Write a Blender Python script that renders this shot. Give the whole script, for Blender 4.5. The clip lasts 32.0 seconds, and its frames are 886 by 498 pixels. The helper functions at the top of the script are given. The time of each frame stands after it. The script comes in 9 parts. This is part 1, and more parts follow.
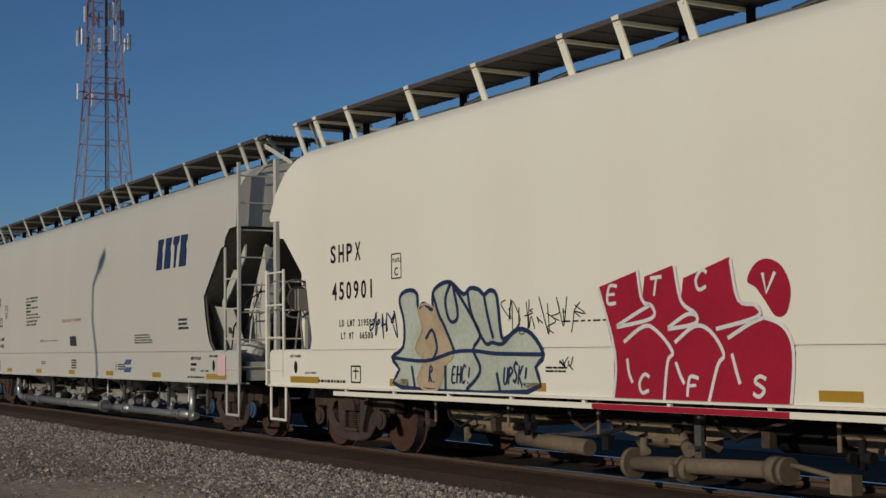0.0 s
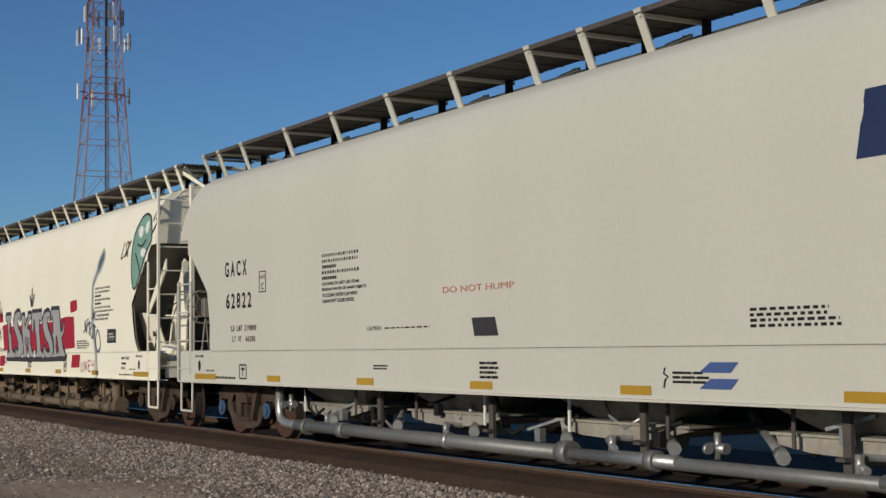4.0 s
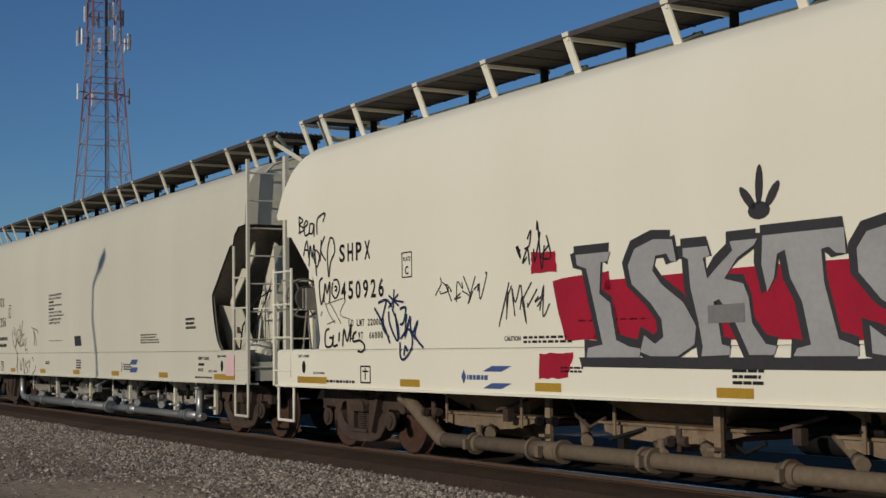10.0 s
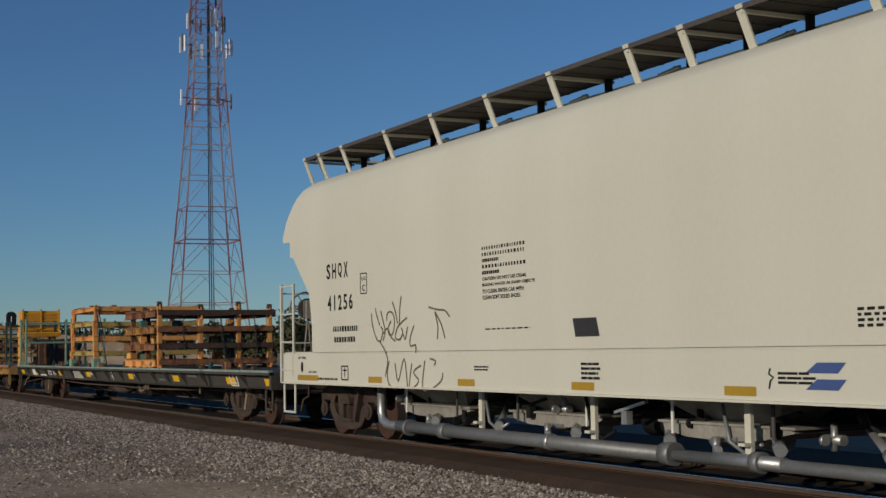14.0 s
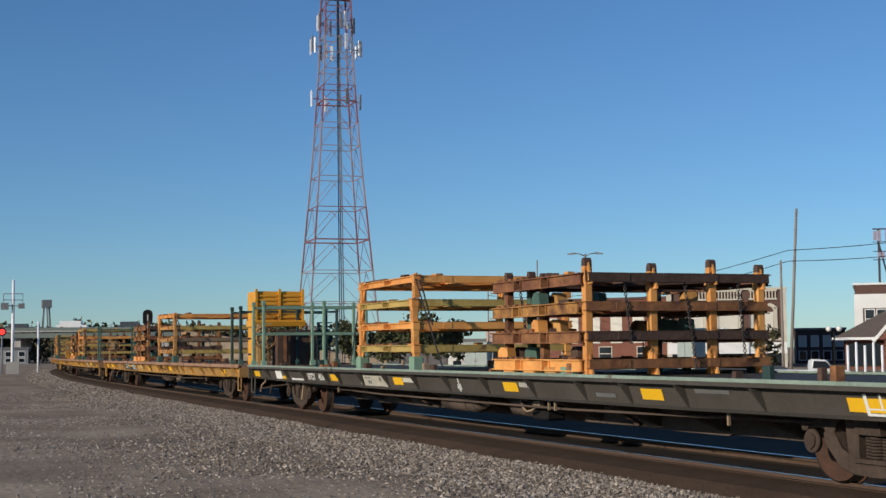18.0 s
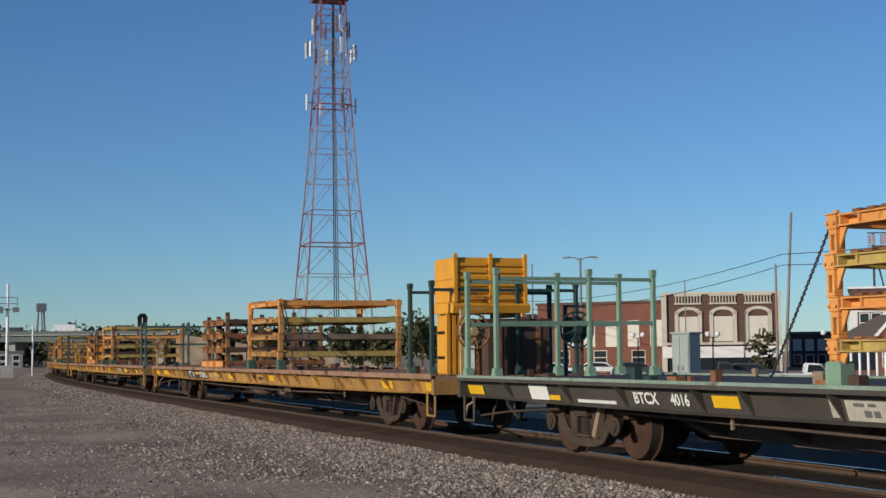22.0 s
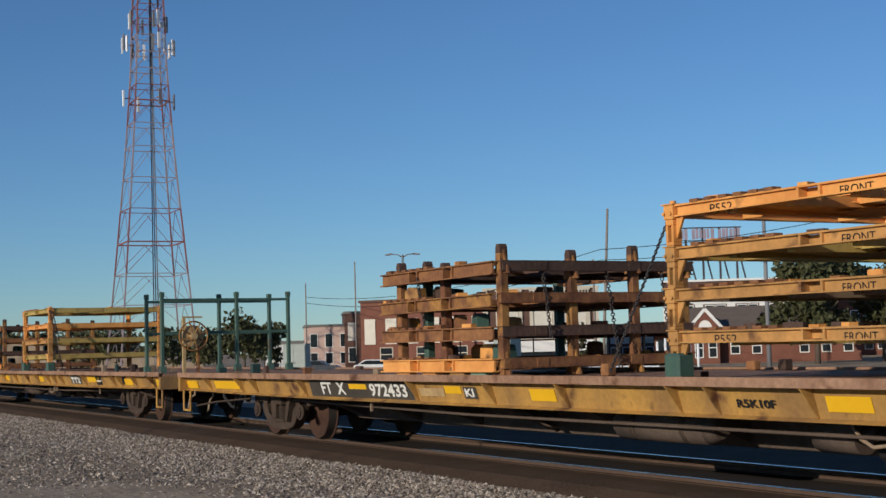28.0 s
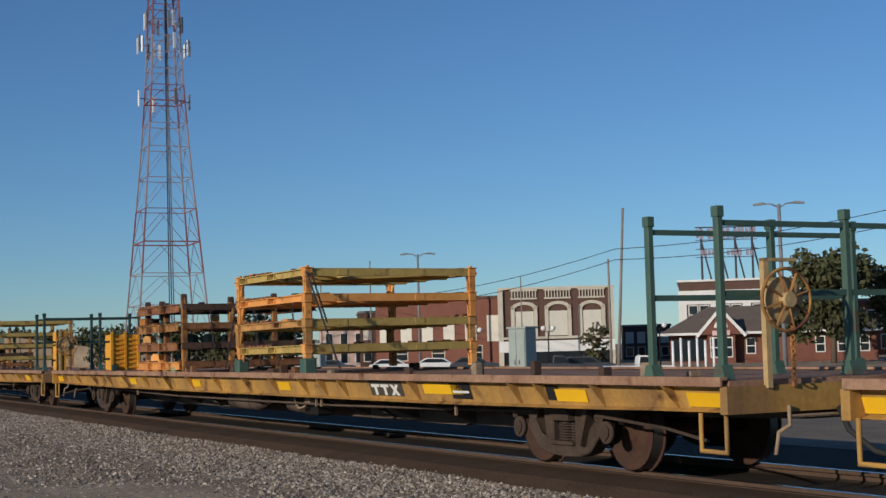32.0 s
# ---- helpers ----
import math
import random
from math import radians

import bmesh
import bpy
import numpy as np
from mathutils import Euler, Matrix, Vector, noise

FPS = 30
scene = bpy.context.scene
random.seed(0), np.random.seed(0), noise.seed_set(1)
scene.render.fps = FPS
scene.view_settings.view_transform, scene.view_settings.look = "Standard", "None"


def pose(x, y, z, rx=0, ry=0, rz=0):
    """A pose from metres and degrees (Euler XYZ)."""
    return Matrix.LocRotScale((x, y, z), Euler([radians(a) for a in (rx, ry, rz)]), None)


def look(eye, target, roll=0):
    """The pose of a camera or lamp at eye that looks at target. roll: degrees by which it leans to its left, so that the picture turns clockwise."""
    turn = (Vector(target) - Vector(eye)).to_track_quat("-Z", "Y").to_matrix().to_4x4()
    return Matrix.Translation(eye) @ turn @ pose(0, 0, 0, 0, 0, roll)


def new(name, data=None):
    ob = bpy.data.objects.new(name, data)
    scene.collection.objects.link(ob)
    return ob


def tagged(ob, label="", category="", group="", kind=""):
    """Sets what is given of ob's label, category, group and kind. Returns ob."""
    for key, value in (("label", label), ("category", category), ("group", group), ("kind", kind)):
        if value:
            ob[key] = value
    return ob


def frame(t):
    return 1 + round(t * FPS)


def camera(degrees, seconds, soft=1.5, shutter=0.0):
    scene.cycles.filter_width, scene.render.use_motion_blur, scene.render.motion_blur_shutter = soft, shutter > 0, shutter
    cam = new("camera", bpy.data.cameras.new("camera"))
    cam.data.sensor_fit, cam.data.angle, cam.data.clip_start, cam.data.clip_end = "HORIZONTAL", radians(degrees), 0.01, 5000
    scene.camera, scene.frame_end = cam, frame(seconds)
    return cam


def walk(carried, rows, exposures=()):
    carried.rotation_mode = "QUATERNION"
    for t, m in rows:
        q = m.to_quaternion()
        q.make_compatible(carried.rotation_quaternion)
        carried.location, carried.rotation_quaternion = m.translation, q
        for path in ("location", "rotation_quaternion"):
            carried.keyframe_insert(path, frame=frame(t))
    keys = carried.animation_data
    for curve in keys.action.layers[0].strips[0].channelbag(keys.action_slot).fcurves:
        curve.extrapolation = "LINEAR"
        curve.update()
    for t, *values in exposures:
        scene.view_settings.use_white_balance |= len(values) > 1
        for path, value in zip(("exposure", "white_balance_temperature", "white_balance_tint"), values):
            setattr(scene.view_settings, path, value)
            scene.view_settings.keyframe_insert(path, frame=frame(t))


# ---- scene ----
# ---- camera and its walk ----
EYE = Vector((0.0, 0.0, 1.251))
# seconds, turn to the left, tilt up, lean
TURNS = [(0, 58.56, 3.95, 0.74), (12.5, 58.56, 3.95, 0.74), (13, 59.88, 4.0, 0.95), (13.5, 62.06, 4.06, 0.9),
         (14, 62.61, 4.05, 0.9), (14.5, 63.08, 4.1, 0.9), (14.8, 63.65, 4.15, 0.95), (15, 65.11, 4.66, 1.1), (15.1, 66.5, 5.85, 0.78), (15.2, 67.2, 6.15, 0.78), (15.3, 67.9, 5.25, 0.78),
         (15.4, 68.35, 4.35, 0.78), (15.5, 68.62, 3.94, 0.78),
         (17.5, 67.84, 4.03, 0.55), (18.5, 67.82, 4.13, 0.55), (19.5, 67.80, 4.21, 0.55), (20.5, 67.72, 4.24, 0.55),
         (21.5, 67.63, 4.24, 0.55), (22.5, 67.48, 4.23, 0.55), (23, 66.17, 4.24, 0.55), (23.5, 65.40, 4.24, 0.55),
         (24, 64.88, 4.23, 0.55), (24.5, 61.86, 4.19, 0.6), (25.2, 60.6, 4.1, 1.0), (26.5, 60.44, 3.97, 1.50),
         (27, 60.31, 3.95, 1.50), (27.5, 60.27, 3.97, 1.50), (28, 60.40, 4.00, 1.50), (28.5, 60.60, 3.99, 1.50),
         (29, 60.67, 4.00, 1.50), (30, 60.81, 3.99, 1.50), (31, 60.88, 4.00, 1.50), (32, 61.01, 4.00, 1.50)]
# how far the train has rolled at each full second
TRAVEL = [0.00, 3.97, 8.00, 11.98, 15.95, 19.88, 23.83, 27.79, 31.73, 35.66, 39.56, 43.48, 47.40, 51.30, 55.17, 59.08,
          62.82, 66.59, 70.32, 73.96, 77.61, 81.32, 84.98, 88.69, 92.58, 96.63, 100.71, 104.81, 108.88, 112.94, 117.01,
          121.13, 125.27]
EXPOSURES = [(0, -0.85), (1, -0.75), (2, -0.55), (3, -0.3), (3.5, -0.3), (6, -0.42), (8, -0.62), (9, -0.78), (10, -0.7), (12, -0.72), (13, -0.6), (14, -0.6), (15, -0.45), (15.5, -0.35), (17.5, 0.06), (20, 0.08), (22, 0.0), (27, -0.08), (32, -0.15)]


def heading(turn, tilt):
    a, b = radians(turn), radians(tilt)
    return Vector((-math.sin(a) * math.cos(b), math.cos(a) * math.cos(b), math.sin(b)))


cam = camera(34.82, 32.0)
walk(cam, [(t, look(EYE, EYE + heading(a, b), -c)) for t, a, b, c in TURNS], EXPOSURES)

# ---- world, sun ----
SUN_FROM = Vector((0.30, -1.0, 0.30)).normalized()
world = bpy.data.worlds.new("sky")
scene.world = world
world.use_nodes = True
wn = world.node_tree.nodes
sky = wn.new("ShaderNodeTexSky")
sky.sky_type, sky.sun_disc = "NISHITA", False
sky.sun_elevation = math.asin(SUN_FROM.z)
sky.sun_rotation = math.atan2(SUN_FROM.x, SUN_FROM.y)
sky.air_density, sky.dust_density, sky.ozone_density = 0.9, 0.0, 4.0
tint = wn.new("ShaderNodeMix")
tint.data_type, tint.blend_type = "RGBA", "MULTIPLY"
tint.inputs["Factor"].default_value = 1.0
tint.inputs["B"].default_value = (0.735, 0.935, 1.11, 1)
world.node_tree.links.new(sky.outputs[0], tint.inputs["A"])
world.node_tree.links.new(tint.outputs["Result"], wn["Background"].inputs[0])
wn["Background"].inputs[1].default_value = 0.091
sun = new("sun", bpy.data.lights.new("sun", "SUN"))
sun.data.energy, sun.data.angle, sun.data.color = 3.65, radians(0.53), (1.0, 0.90, 0.745)
sun.matrix_world = look(SUN_FROM * 50, (0, 0, 0))

# ---- materials ----


def material(name, colour, rough=0.6, metal=0.0, dark=None, amount=0.3, size=1.0, fine=0.15, bump=0.05, fine_size=18.0,
             streak=False, rust=0.0, vary=0.0):
    """Paint or stone with patches (size in metres), fine grain, relief and, if asked, rust spots or rain streaks."""
    m = bpy.data.materials.new(name)
    m.use_nodes = True
    n, ln = m.node_tree.nodes, m.node_tree.links
    out = n["Principled BSDF"]
    out.inputs["Roughness"].default_value, out.inputs["Metallic"].default_value = rough, metal
    out.inputs["Specular IOR Level"].default_value = 0.5 if metal or rough < 0.4 else 0.2
    co = n.new("ShaderNodeTexCoord")
    src = co.outputs["Object"]
    if vary:
        info, shift = n.new("ShaderNodeObjectInfo"), n.new("ShaderNodeVectorMath")
        shift.operation = "MULTIPLY_ADD"
        shift.inputs[1].default_value = (1, 1, 1)
        spread = n.new("ShaderNodeMath")
        spread.operation = "MULTIPLY"
        spread.inputs[1].default_value = 37.0
        ln.new(info.outputs["Random"], spread.inputs[0]), ln.new(src, shift.inputs[0]), ln.new(spread.outputs[0], shift.inputs[2])
        src = shift.outputs[0]
    if streak:
        mp = n.new("ShaderNodeMapping")
        mp.inputs["Scale"].default_value = (1.0, 1.0, 0.12)
        ln.new(src, mp.inputs["Vector"])
        wide = mp.outputs[0]
    else:
        wide = src
    big, small = n.new("ShaderNodeTexNoise"), n.new("ShaderNodeTexNoise")
    big.inputs["Scale"].default_value, big.inputs["Detail"].default_value = 1.0 / size, 5
    small.inputs["Scale"].default_value, small.inputs["Detail"].default_value = fine_size, 4
    ln.new(wide, big.inputs["Vector"]), ln.new(src, small.inputs["Vector"])
    ramp = n.new("ShaderNodeValToRGB")
    ramp.color_ramp.elements[0].position, ramp.color_ramp.elements[1].position = 0.38, 0.68
    ln.new(big.outputs[0], ramp.inputs[0])
    scale = n.new("ShaderNodeMath")
    scale.operation = "MULTIPLY"
    scale.inputs[1].default_value = amount
    ln.new(ramp.outputs[0], scale.inputs[0])
    if vary:
        wear = n.new("ShaderNodeMath")
        wear.operation, wear.use_clamp = "MULTIPLY_ADD", True
        wear.inputs[1].default_value = vary
        ln.new(info.outputs["Random"], wear.inputs[0]), ln.new(scale.outputs[0], wear.inputs[2])
        scale = wear
    mix = n.new("ShaderNodeMix")
    mix.data_type = "RGBA"
    mix.inputs["A"].default_value = (*colour, 1)
    dark = dark or tuple(c * 0.6 for c in colour)
    mix.inputs["B"].default_value = (*dark, 1)
    ln.new(scale.outputs[0], mix.inputs["Factor"])
    last = mix.outputs["Result"]
    if fine:
        grain = n.new("ShaderNodeMix")
        grain.data_type, grain.blend_type = "RGBA", "OVERLAY"
        grain.inputs["Factor"].default_value = fine
        ln.new(last, grain.inputs["A"]), ln.new(small.outputs[0], grain.inputs["B"])
        last = grain.outputs["Result"]
    if rust:
        spots, cut, rmix = n.new("ShaderNodeTexNoise"), n.new("ShaderNodeValToRGB"), n.new("ShaderNodeMix")
        spots.inputs["Scale"].default_value, spots.inputs["Detail"].default_value = 3.1, 9
        cut.color_ramp.elements[0].position, cut.color_ramp.elements[1].position = 0.66 - 0.3 * rust, 0.78 - 0.25 * rust
        rmix.data_type = "RGBA"
        rmix.inputs["B"].default_value = (0.11, 0.05, 0.03, 1)
        ln.new(src, spots.inputs["Vector"]), ln.new(spots.outputs[0], cut.inputs[0])
        ln.new(cut.outputs[0], rmix.inputs["Factor"]), ln.new(last, rmix.inputs["A"])
        last = rmix.outputs["Result"]
    ln.new(last, out.inputs["Base Color"])
    if bump:
        b = n.new("ShaderNodeBump")
        b.inputs["Strength"].default_value, b.inputs["Distance"].default_value = bump, 0.05
        ln.new(small.outputs[0], b.inputs["Height"]), ln.new(b.outputs[0], out.inputs["Normal"])
    return m


CREAM = material("cream car paint", (0.82, 0.78, 0.64), 0.75, dark=(0.74, 0.68, 0.54), amount=0.35, size=1.6, fine=0.05, bump=0.02, streak=True)
GREYP = material("grey car paint", (0.54, 0.52, 0.45), 0.75, dark=(0.47, 0.45, 0.39), amount=0.3, size=1.8, fine=0.05, bump=0.02, streak=True)
BUFF = material("buff car paint", (0.63, 0.60, 0.49), 0.75, dark=(0.53, 0.50, 0.40), amount=0.35, size=1.5, fine=0.06, bump=0.02, streak=True)
GALV = material("galvanised grating", (0.085, 0.075, 0.07), 0.8, 0.0, fine=0.3, bump=0.2)
SILVER = material("bare metal pipe", (0.46, 0.46, 0.45), 0.42, 0.7, dark=(0.28, 0.28, 0.27), amount=0.5, size=0.3, fine=0.25)
PIPEGREY = material("dull grey steel pipe", (0.20, 0.20, 0.195), 0.5, 0.35, dark=(0.13, 0.13, 0.125), amount=0.5, size=0.6, fine=0.25)
PIPEBUFF = material("dusty painted pipe", (0.17, 0.13, 0.09), 0.8, fine=0.3, rust=0.2)
IRON = material("brown dusty cast iron", (0.078, 0.056, 0.044), 0.9, dark=(0.042, 0.031, 0.026), amount=0.6, size=0.4, fine=0.4, bump=0.2)
WHEELM = material("rusty wheel plate", (0.075, 0.038, 0.026), 0.85, dark=(0.045, 0.026, 0.02), amount=0.6, size=0.3, fine=0.3, bump=0.1)
TREAD = material("worn wheel tread", (0.16, 0.14, 0.13), 0.45, 0.7, fine=0.1)
BLACK = material("black underframe", (0.018, 0.017, 0.017), 0.8, fine=0.3, amount=0.5, size=0.5)
BLUECAP = material("blue bearing cap", (0.05, 0.095, 0.17), 0.6, fine=0.3)
INK = material("black stencil paint", (0.018, 0.018, 0.02), 0.8, fine=0.2)
WHITEINK = material("white stencil paint", (0.75, 0.74, 0.70), 0.6, fine=0.25)
AMBER = material("amber reflector tape", (0.42, 0.25, 0.03), 0.45, fine=0.15)
BRIGHT = material("yellow reflector tape", (0.85, 0.48, 0.02), 0.45, fine=0.1)
NAVY = material("dark blue lettering", (0.02, 0.035, 0.09), 0.7, fine=0.1)
BLUE = material("blue marking", (0.065, 0.105, 0.26), 0.5, fine=0.1)
BROWNSPRAY = material("thin brown spray paint", (0.17, 0.13, 0.10), 0.7, fine=0.3)
RED = material("red spray paint", (0.38, 0.014, 0.034), 0.5, dark=(0.27, 0.012, 0.03), amount=0.5, size=0.4, fine=0.15)
SPRAYGREY = material("silver spray paint", (0.38, 0.37, 0.36), 0.55, 0.1, amount=0.3, size=0.5, fine=0.15)
DULLGREY = material("mid grey spray paint", (0.21, 0.205, 0.20), 0.7, fine=0.2)
SPRAYDARK = material("dark grey spray paint", (0.045, 0.043, 0.046), 0.6, fine=0.2)
SPRAYGREEN = material("green spray paint", (0.20, 0.36, 0.29), 0.6, amount=0.4, size=0.5, fine=0.2)
SPRAYPALE = material("pale green spray paint", (0.50, 0.53, 0.43), 0.6, amount=0.5, size=0.5, fine=0.2)
SPRAYTAN = material("tan spray paint", (0.50, 0.38, 0.24), 0.6, amount=0.5, size=0.5, fine=0.2)
DULLRED = material("faded red marking", (0.45, 0.16, 0.12), 0.6, fine=0.3)
PINK = material("pink paper sheet", (0.75, 0.50, 0.50), 0.7, fine=0.2)
DECKY = material("weathered yellow car paint", (0.48, 0.27, 0.07), 0.7, dark=(0.20, 0.115, 0.06), amount=0.85, size=0.7, fine=0.3, bump=0.08, streak=True, rust=0.25)
DECKRUST = material("rusty deck edge", (0.34, 0.20, 0.13), 0.85, dark=(0.18, 0.095, 0.06), amount=0.6, size=0.5, fine=0.4, bump=0.2, rust=0.3)
DECKDARK = material("dark grey car paint", (0.075, 0.066, 0.056), 0.7, dark=(0.05, 0.043, 0.036), amount=0.6, size=0.8, fine=0.25, bump=0.05)
DECKGREEN = material("pale green deck edge", (0.26, 0.33, 0.27), 0.7, dark=(0.16, 0.20, 0.16), amount=0.6, size=0.6, fine=0.3, rust=0.15)
ORANGE = material("orange yellow rack paint", (0.82, 0.39, 0.115), 0.55, dark=(0.55, 0.22, 0.06), amount=0.6, size=0.5, fine=0.2, bump=0.05, rust=0.16, vary=0.5)
OCHRE = material("ochre rack paint", (0.58, 0.30, 0.10), 0.6, dark=(0.34, 0.18, 0.065), amount=0.7, size=0.35, fine=0.25, bump=0.05, rust=0.28, vary=0.5)
RUST = material("rusty brown rack", (0.16, 0.068, 0.042), 0.85, dark=(0.30, 0.14, 0.06), amount=0.75, size=0.22, fine=0.4, rust=0.35, bump=0.2, vary=0.5)
RUSTDARK = material("dark rusty rack", (0.11, 0.065, 0.05), 0.85, dark=(0.07, 0.045, 0.035), amount=0.7, size=0.4, fine=0.4, bump=0.2, vary=0.5)
GREEN = material("sea green rack paint", (0.075, 0.13, 0.10), 0.55, dark=(0.05, 0.10, 0.085), amount=0.5, size=0.5, fine=0.2, rust=0.08, vary=0.5)
PALEGREEN = material("pale green rack paint", (0.22, 0.34, 0.24), 0.6, dark=(0.13, 0.22, 0.16), amount=0.5, size=0.5, fine=0.2, rust=0.08)
DARKGREEN = material("dark green rack paint", (0.035, 0.065, 0.06), 0.6, amount=0.4, size=0.5, fine=0.2, rust=0.05)
TIMBER = material("grey timber", (0.30, 0.22, 0.15), 0.85, amount=0.5, size=0.3, fine=0.4, bump=0.2)
CHAINM = material("dark chain", (0.07, 0.06, 0.06), 0.6, 0.5, fine=0.2)
CABLEM = material("black cable", (0.03, 0.03, 0.03), 0.7, fine=0.0, bump=0.0)
RAILM = material("rusty rail side", (0.095, 0.06, 0.043), 0.85, fine=0.35, bump=0.1)
RAILTOP = material("shiny rail head", (0.42, 0.42, 0.44), 0.25, 0.95, fine=0.1)
BROWNBALLAST = material("brown dusty ballast", (0.095, 0.062, 0.042), 0.95, dark=(0.055, 0.037, 0.027), amount=0.6, size=0.5, fine=0.3, bump=0.3, fine_size=26)
# ballast colour with the shade under and behind the train put into it
SHADEBED = material("ballast darkened for train shade", (0.045, 0.035, 0.028), 0.9, dark=(0.025, 0.02, 0.017), amount=0.6, size=0.6, fine=0.4, bump=0.3, fine_size=26)
GATETAN = material("tan gate paint", (0.24, 0.175, 0.115), 0.8, dark=(0.11, 0.08, 0.055), amount=0.6, size=0.4, fine=0.3, rust=0.12)
RUSTYELLOW = material("rust-eaten yellow rack paint", (0.46, 0.235, 0.065), 0.75, dark=(0.20, 0.09, 0.045), amount=0.9, size=0.25, fine=0.35, bump=0.15, rust=0.45, vary=0.5)
# dark colour that carries the shade inside the hopper car ends
ENDSHADE = material("underside paint darkened for shade", (0.20, 0.18, 0.15), 0.85, dark=(0.12, 0.105, 0.09), amount=0.7, size=0.5, fine=0.3)
CHUTEM = material("dirty grey chute paint", (0.31, 0.29, 0.25), 0.8, dark=(0.17, 0.15, 0.125), amount=0.7, size=0.4, fine=0.3)
for m in (SHADEBED, BROWNBALLAST, IRON, BLACK):
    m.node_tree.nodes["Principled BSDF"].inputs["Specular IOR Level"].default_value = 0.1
UNDERBROWN = material("brown dusty underframe", (0.115, 0.083, 0.066), 0.9, dark=(0.06, 0.045, 0.038), amount=0.6, size=0.6, fine=0.35, bump=0.1)
OLIVE = material("olive yellow rack paint", (0.50, 0.36, 0.115), 0.6, dark=(0.36, 0.25, 0.08), amount=0.6, size=0.4, fine=0.25, bump=0.05, rust=0.18, vary=0.4)
# ---- shapes ----


def box(bm, x0, x1, y0, y1, z0, z1, m=None):
    v = [bm.verts.new(p) for p in ((x0, y0, z0), (x1, y0, z0), (x1, y1, z0), (x0, y1, z0), (x0, y0, z1), (x1, y0, z1), (x1, y1, z1), (x0, y1, z1))]
    if m is not None:
        for a in v:
            a.co = m @ a.co
    for f in ((3, 2, 1, 0), (4, 5, 6, 7), (0, 1, 5, 4), (1, 2, 6, 5), (2, 3, 7, 6), (3, 0, 4, 7)):
        bm.faces.new([v[i] for i in f])


def beam(bm, a, b, w, h=None, up=(0, 0, 1)):
    """A square bar from a to b, w wide and h high."""
    a, b, h = Vector(a), Vector(b), h or w
    d = (b - a).normalized()
    u = Vector(up)
    if abs(d.dot(u)) > 0.98:
        u = Vector((1, 0, 0))
    s = d.cross(u).normalized() * (w / 2)
    t = s.cross(d).normalized() * (h / 2)
    v = [bm.verts.new(p + i * s + j * t) for p in (a, b) for i, j in ((-1, -1), (1, -1), (1, 1), (-1, 1))]
    for f in ((3, 2, 1, 0), (4, 5, 6, 7), (0, 1, 5, 4), (1, 2, 6, 5), (2, 3, 7, 6), (3, 0, 4, 7)):
        bm.faces.new([v[i] for i in f])


def tube(bm, a, b, r, n=10, r2=None, caps=True):
    a, b, r2 = Vector(a), Vector(b), r if r2 is None else r2
    d = (b - a).normalized()
    u = Vector((0, 0, 1)) if abs(d.z) < 0.9 else Vector((1, 0, 0))
    s = d.cross(u).normalized()
    t = s.cross(d)
    rings = [[bm.verts.new(p + q * (math.cos(6.2832 * i / n) * s + math.sin(6.2832 * i / n) * t)) for i in range(n)] for p, q in ((a, r), (b, r2))]
    for i in range(n):
        f = bm.faces.new((rings[0][i], rings[0][(i + 1) % n], rings[1][(i + 1) % n], rings[1][i]))
        f.smooth = n > 6
    if caps:
        bm.faces.new(rings[0][::-1]), bm.faces.new(rings[1])


def hose(bm, points, r, n=8):
    """One bent round bar through points."""
    pts = [Vector(p) for p in points]
    rows = []
    for i, p in enumerate(pts):
        a = (p - pts[i - 1]).normalized() if i else None
        b = (pts[i + 1] - p).normalized() if i < len(pts) - 1 else None
        d = ((a or b) + (b or a)).normalized()
        u = Vector((0, 1, 0)) if abs(d.y) < 0.8 else Vector((1, 0, 0))
        s = d.cross(u).normalized()
        t = s.cross(d)
        k = r / max(0.5, d.dot(a or d))
        rows.append([bm.verts.new(p + (k * math.cos(6.2832 * q / n)) * s + r * math.sin(6.2832 * q / n) * t) for q in range(n)])
    for a, b in zip(rows, rows[1:]):
        for q in range(n):
            bm.faces.new((a[q], a[(q + 1) % n], b[(q + 1) % n], b[q])).smooth = n > 5
    bm.faces.new(rows[0][::-1]), bm.faces.new(rows[-1])


def ring(bm, centre, axis, r, thick, n=20, k=6):
    c, ax = Vector(centre), Vector(axis).normalized()
    u = ax.orthogonal().normalized()
    w = ax.cross(u)
    rows = []
    for i in range(n):
        d = math.cos(6.2832 * i / n) * u + math.sin(6.2832 * i / n) * w
        rows.append([bm.verts.new(c + d * (r + thick * math.cos(6.2832 * j / k)) + ax * thick * math.sin(6.2832 * j / k)) for j in range(k)])
    for i in range(n):
        for j in range(k):
            bm.faces.new((rows[i][j], rows[(i + 1) % n][j], rows[(i + 1) % n][(j + 1) % k], rows[i][(j + 1) % k])).smooth = True


def prism(bm, outline, y0, y1, m=None):
    """A plate with an outline in x, z from y0 to y1."""
    lo = [bm.verts.new((x, y0, z)) for x, z in outline]
    hi = [bm.verts.new((x, y1, z)) for x, z in outline]
    if m is not None:
        for a in lo + hi:
            a.co = m @ a.co
    k = len(outline)
    bm.faces.new(lo), bm.faces.new(hi[::-1])
    for i in range(k):
        bm.faces.new((lo[i], hi[i], hi[(i + 1) % k], lo[(i + 1) % k]))


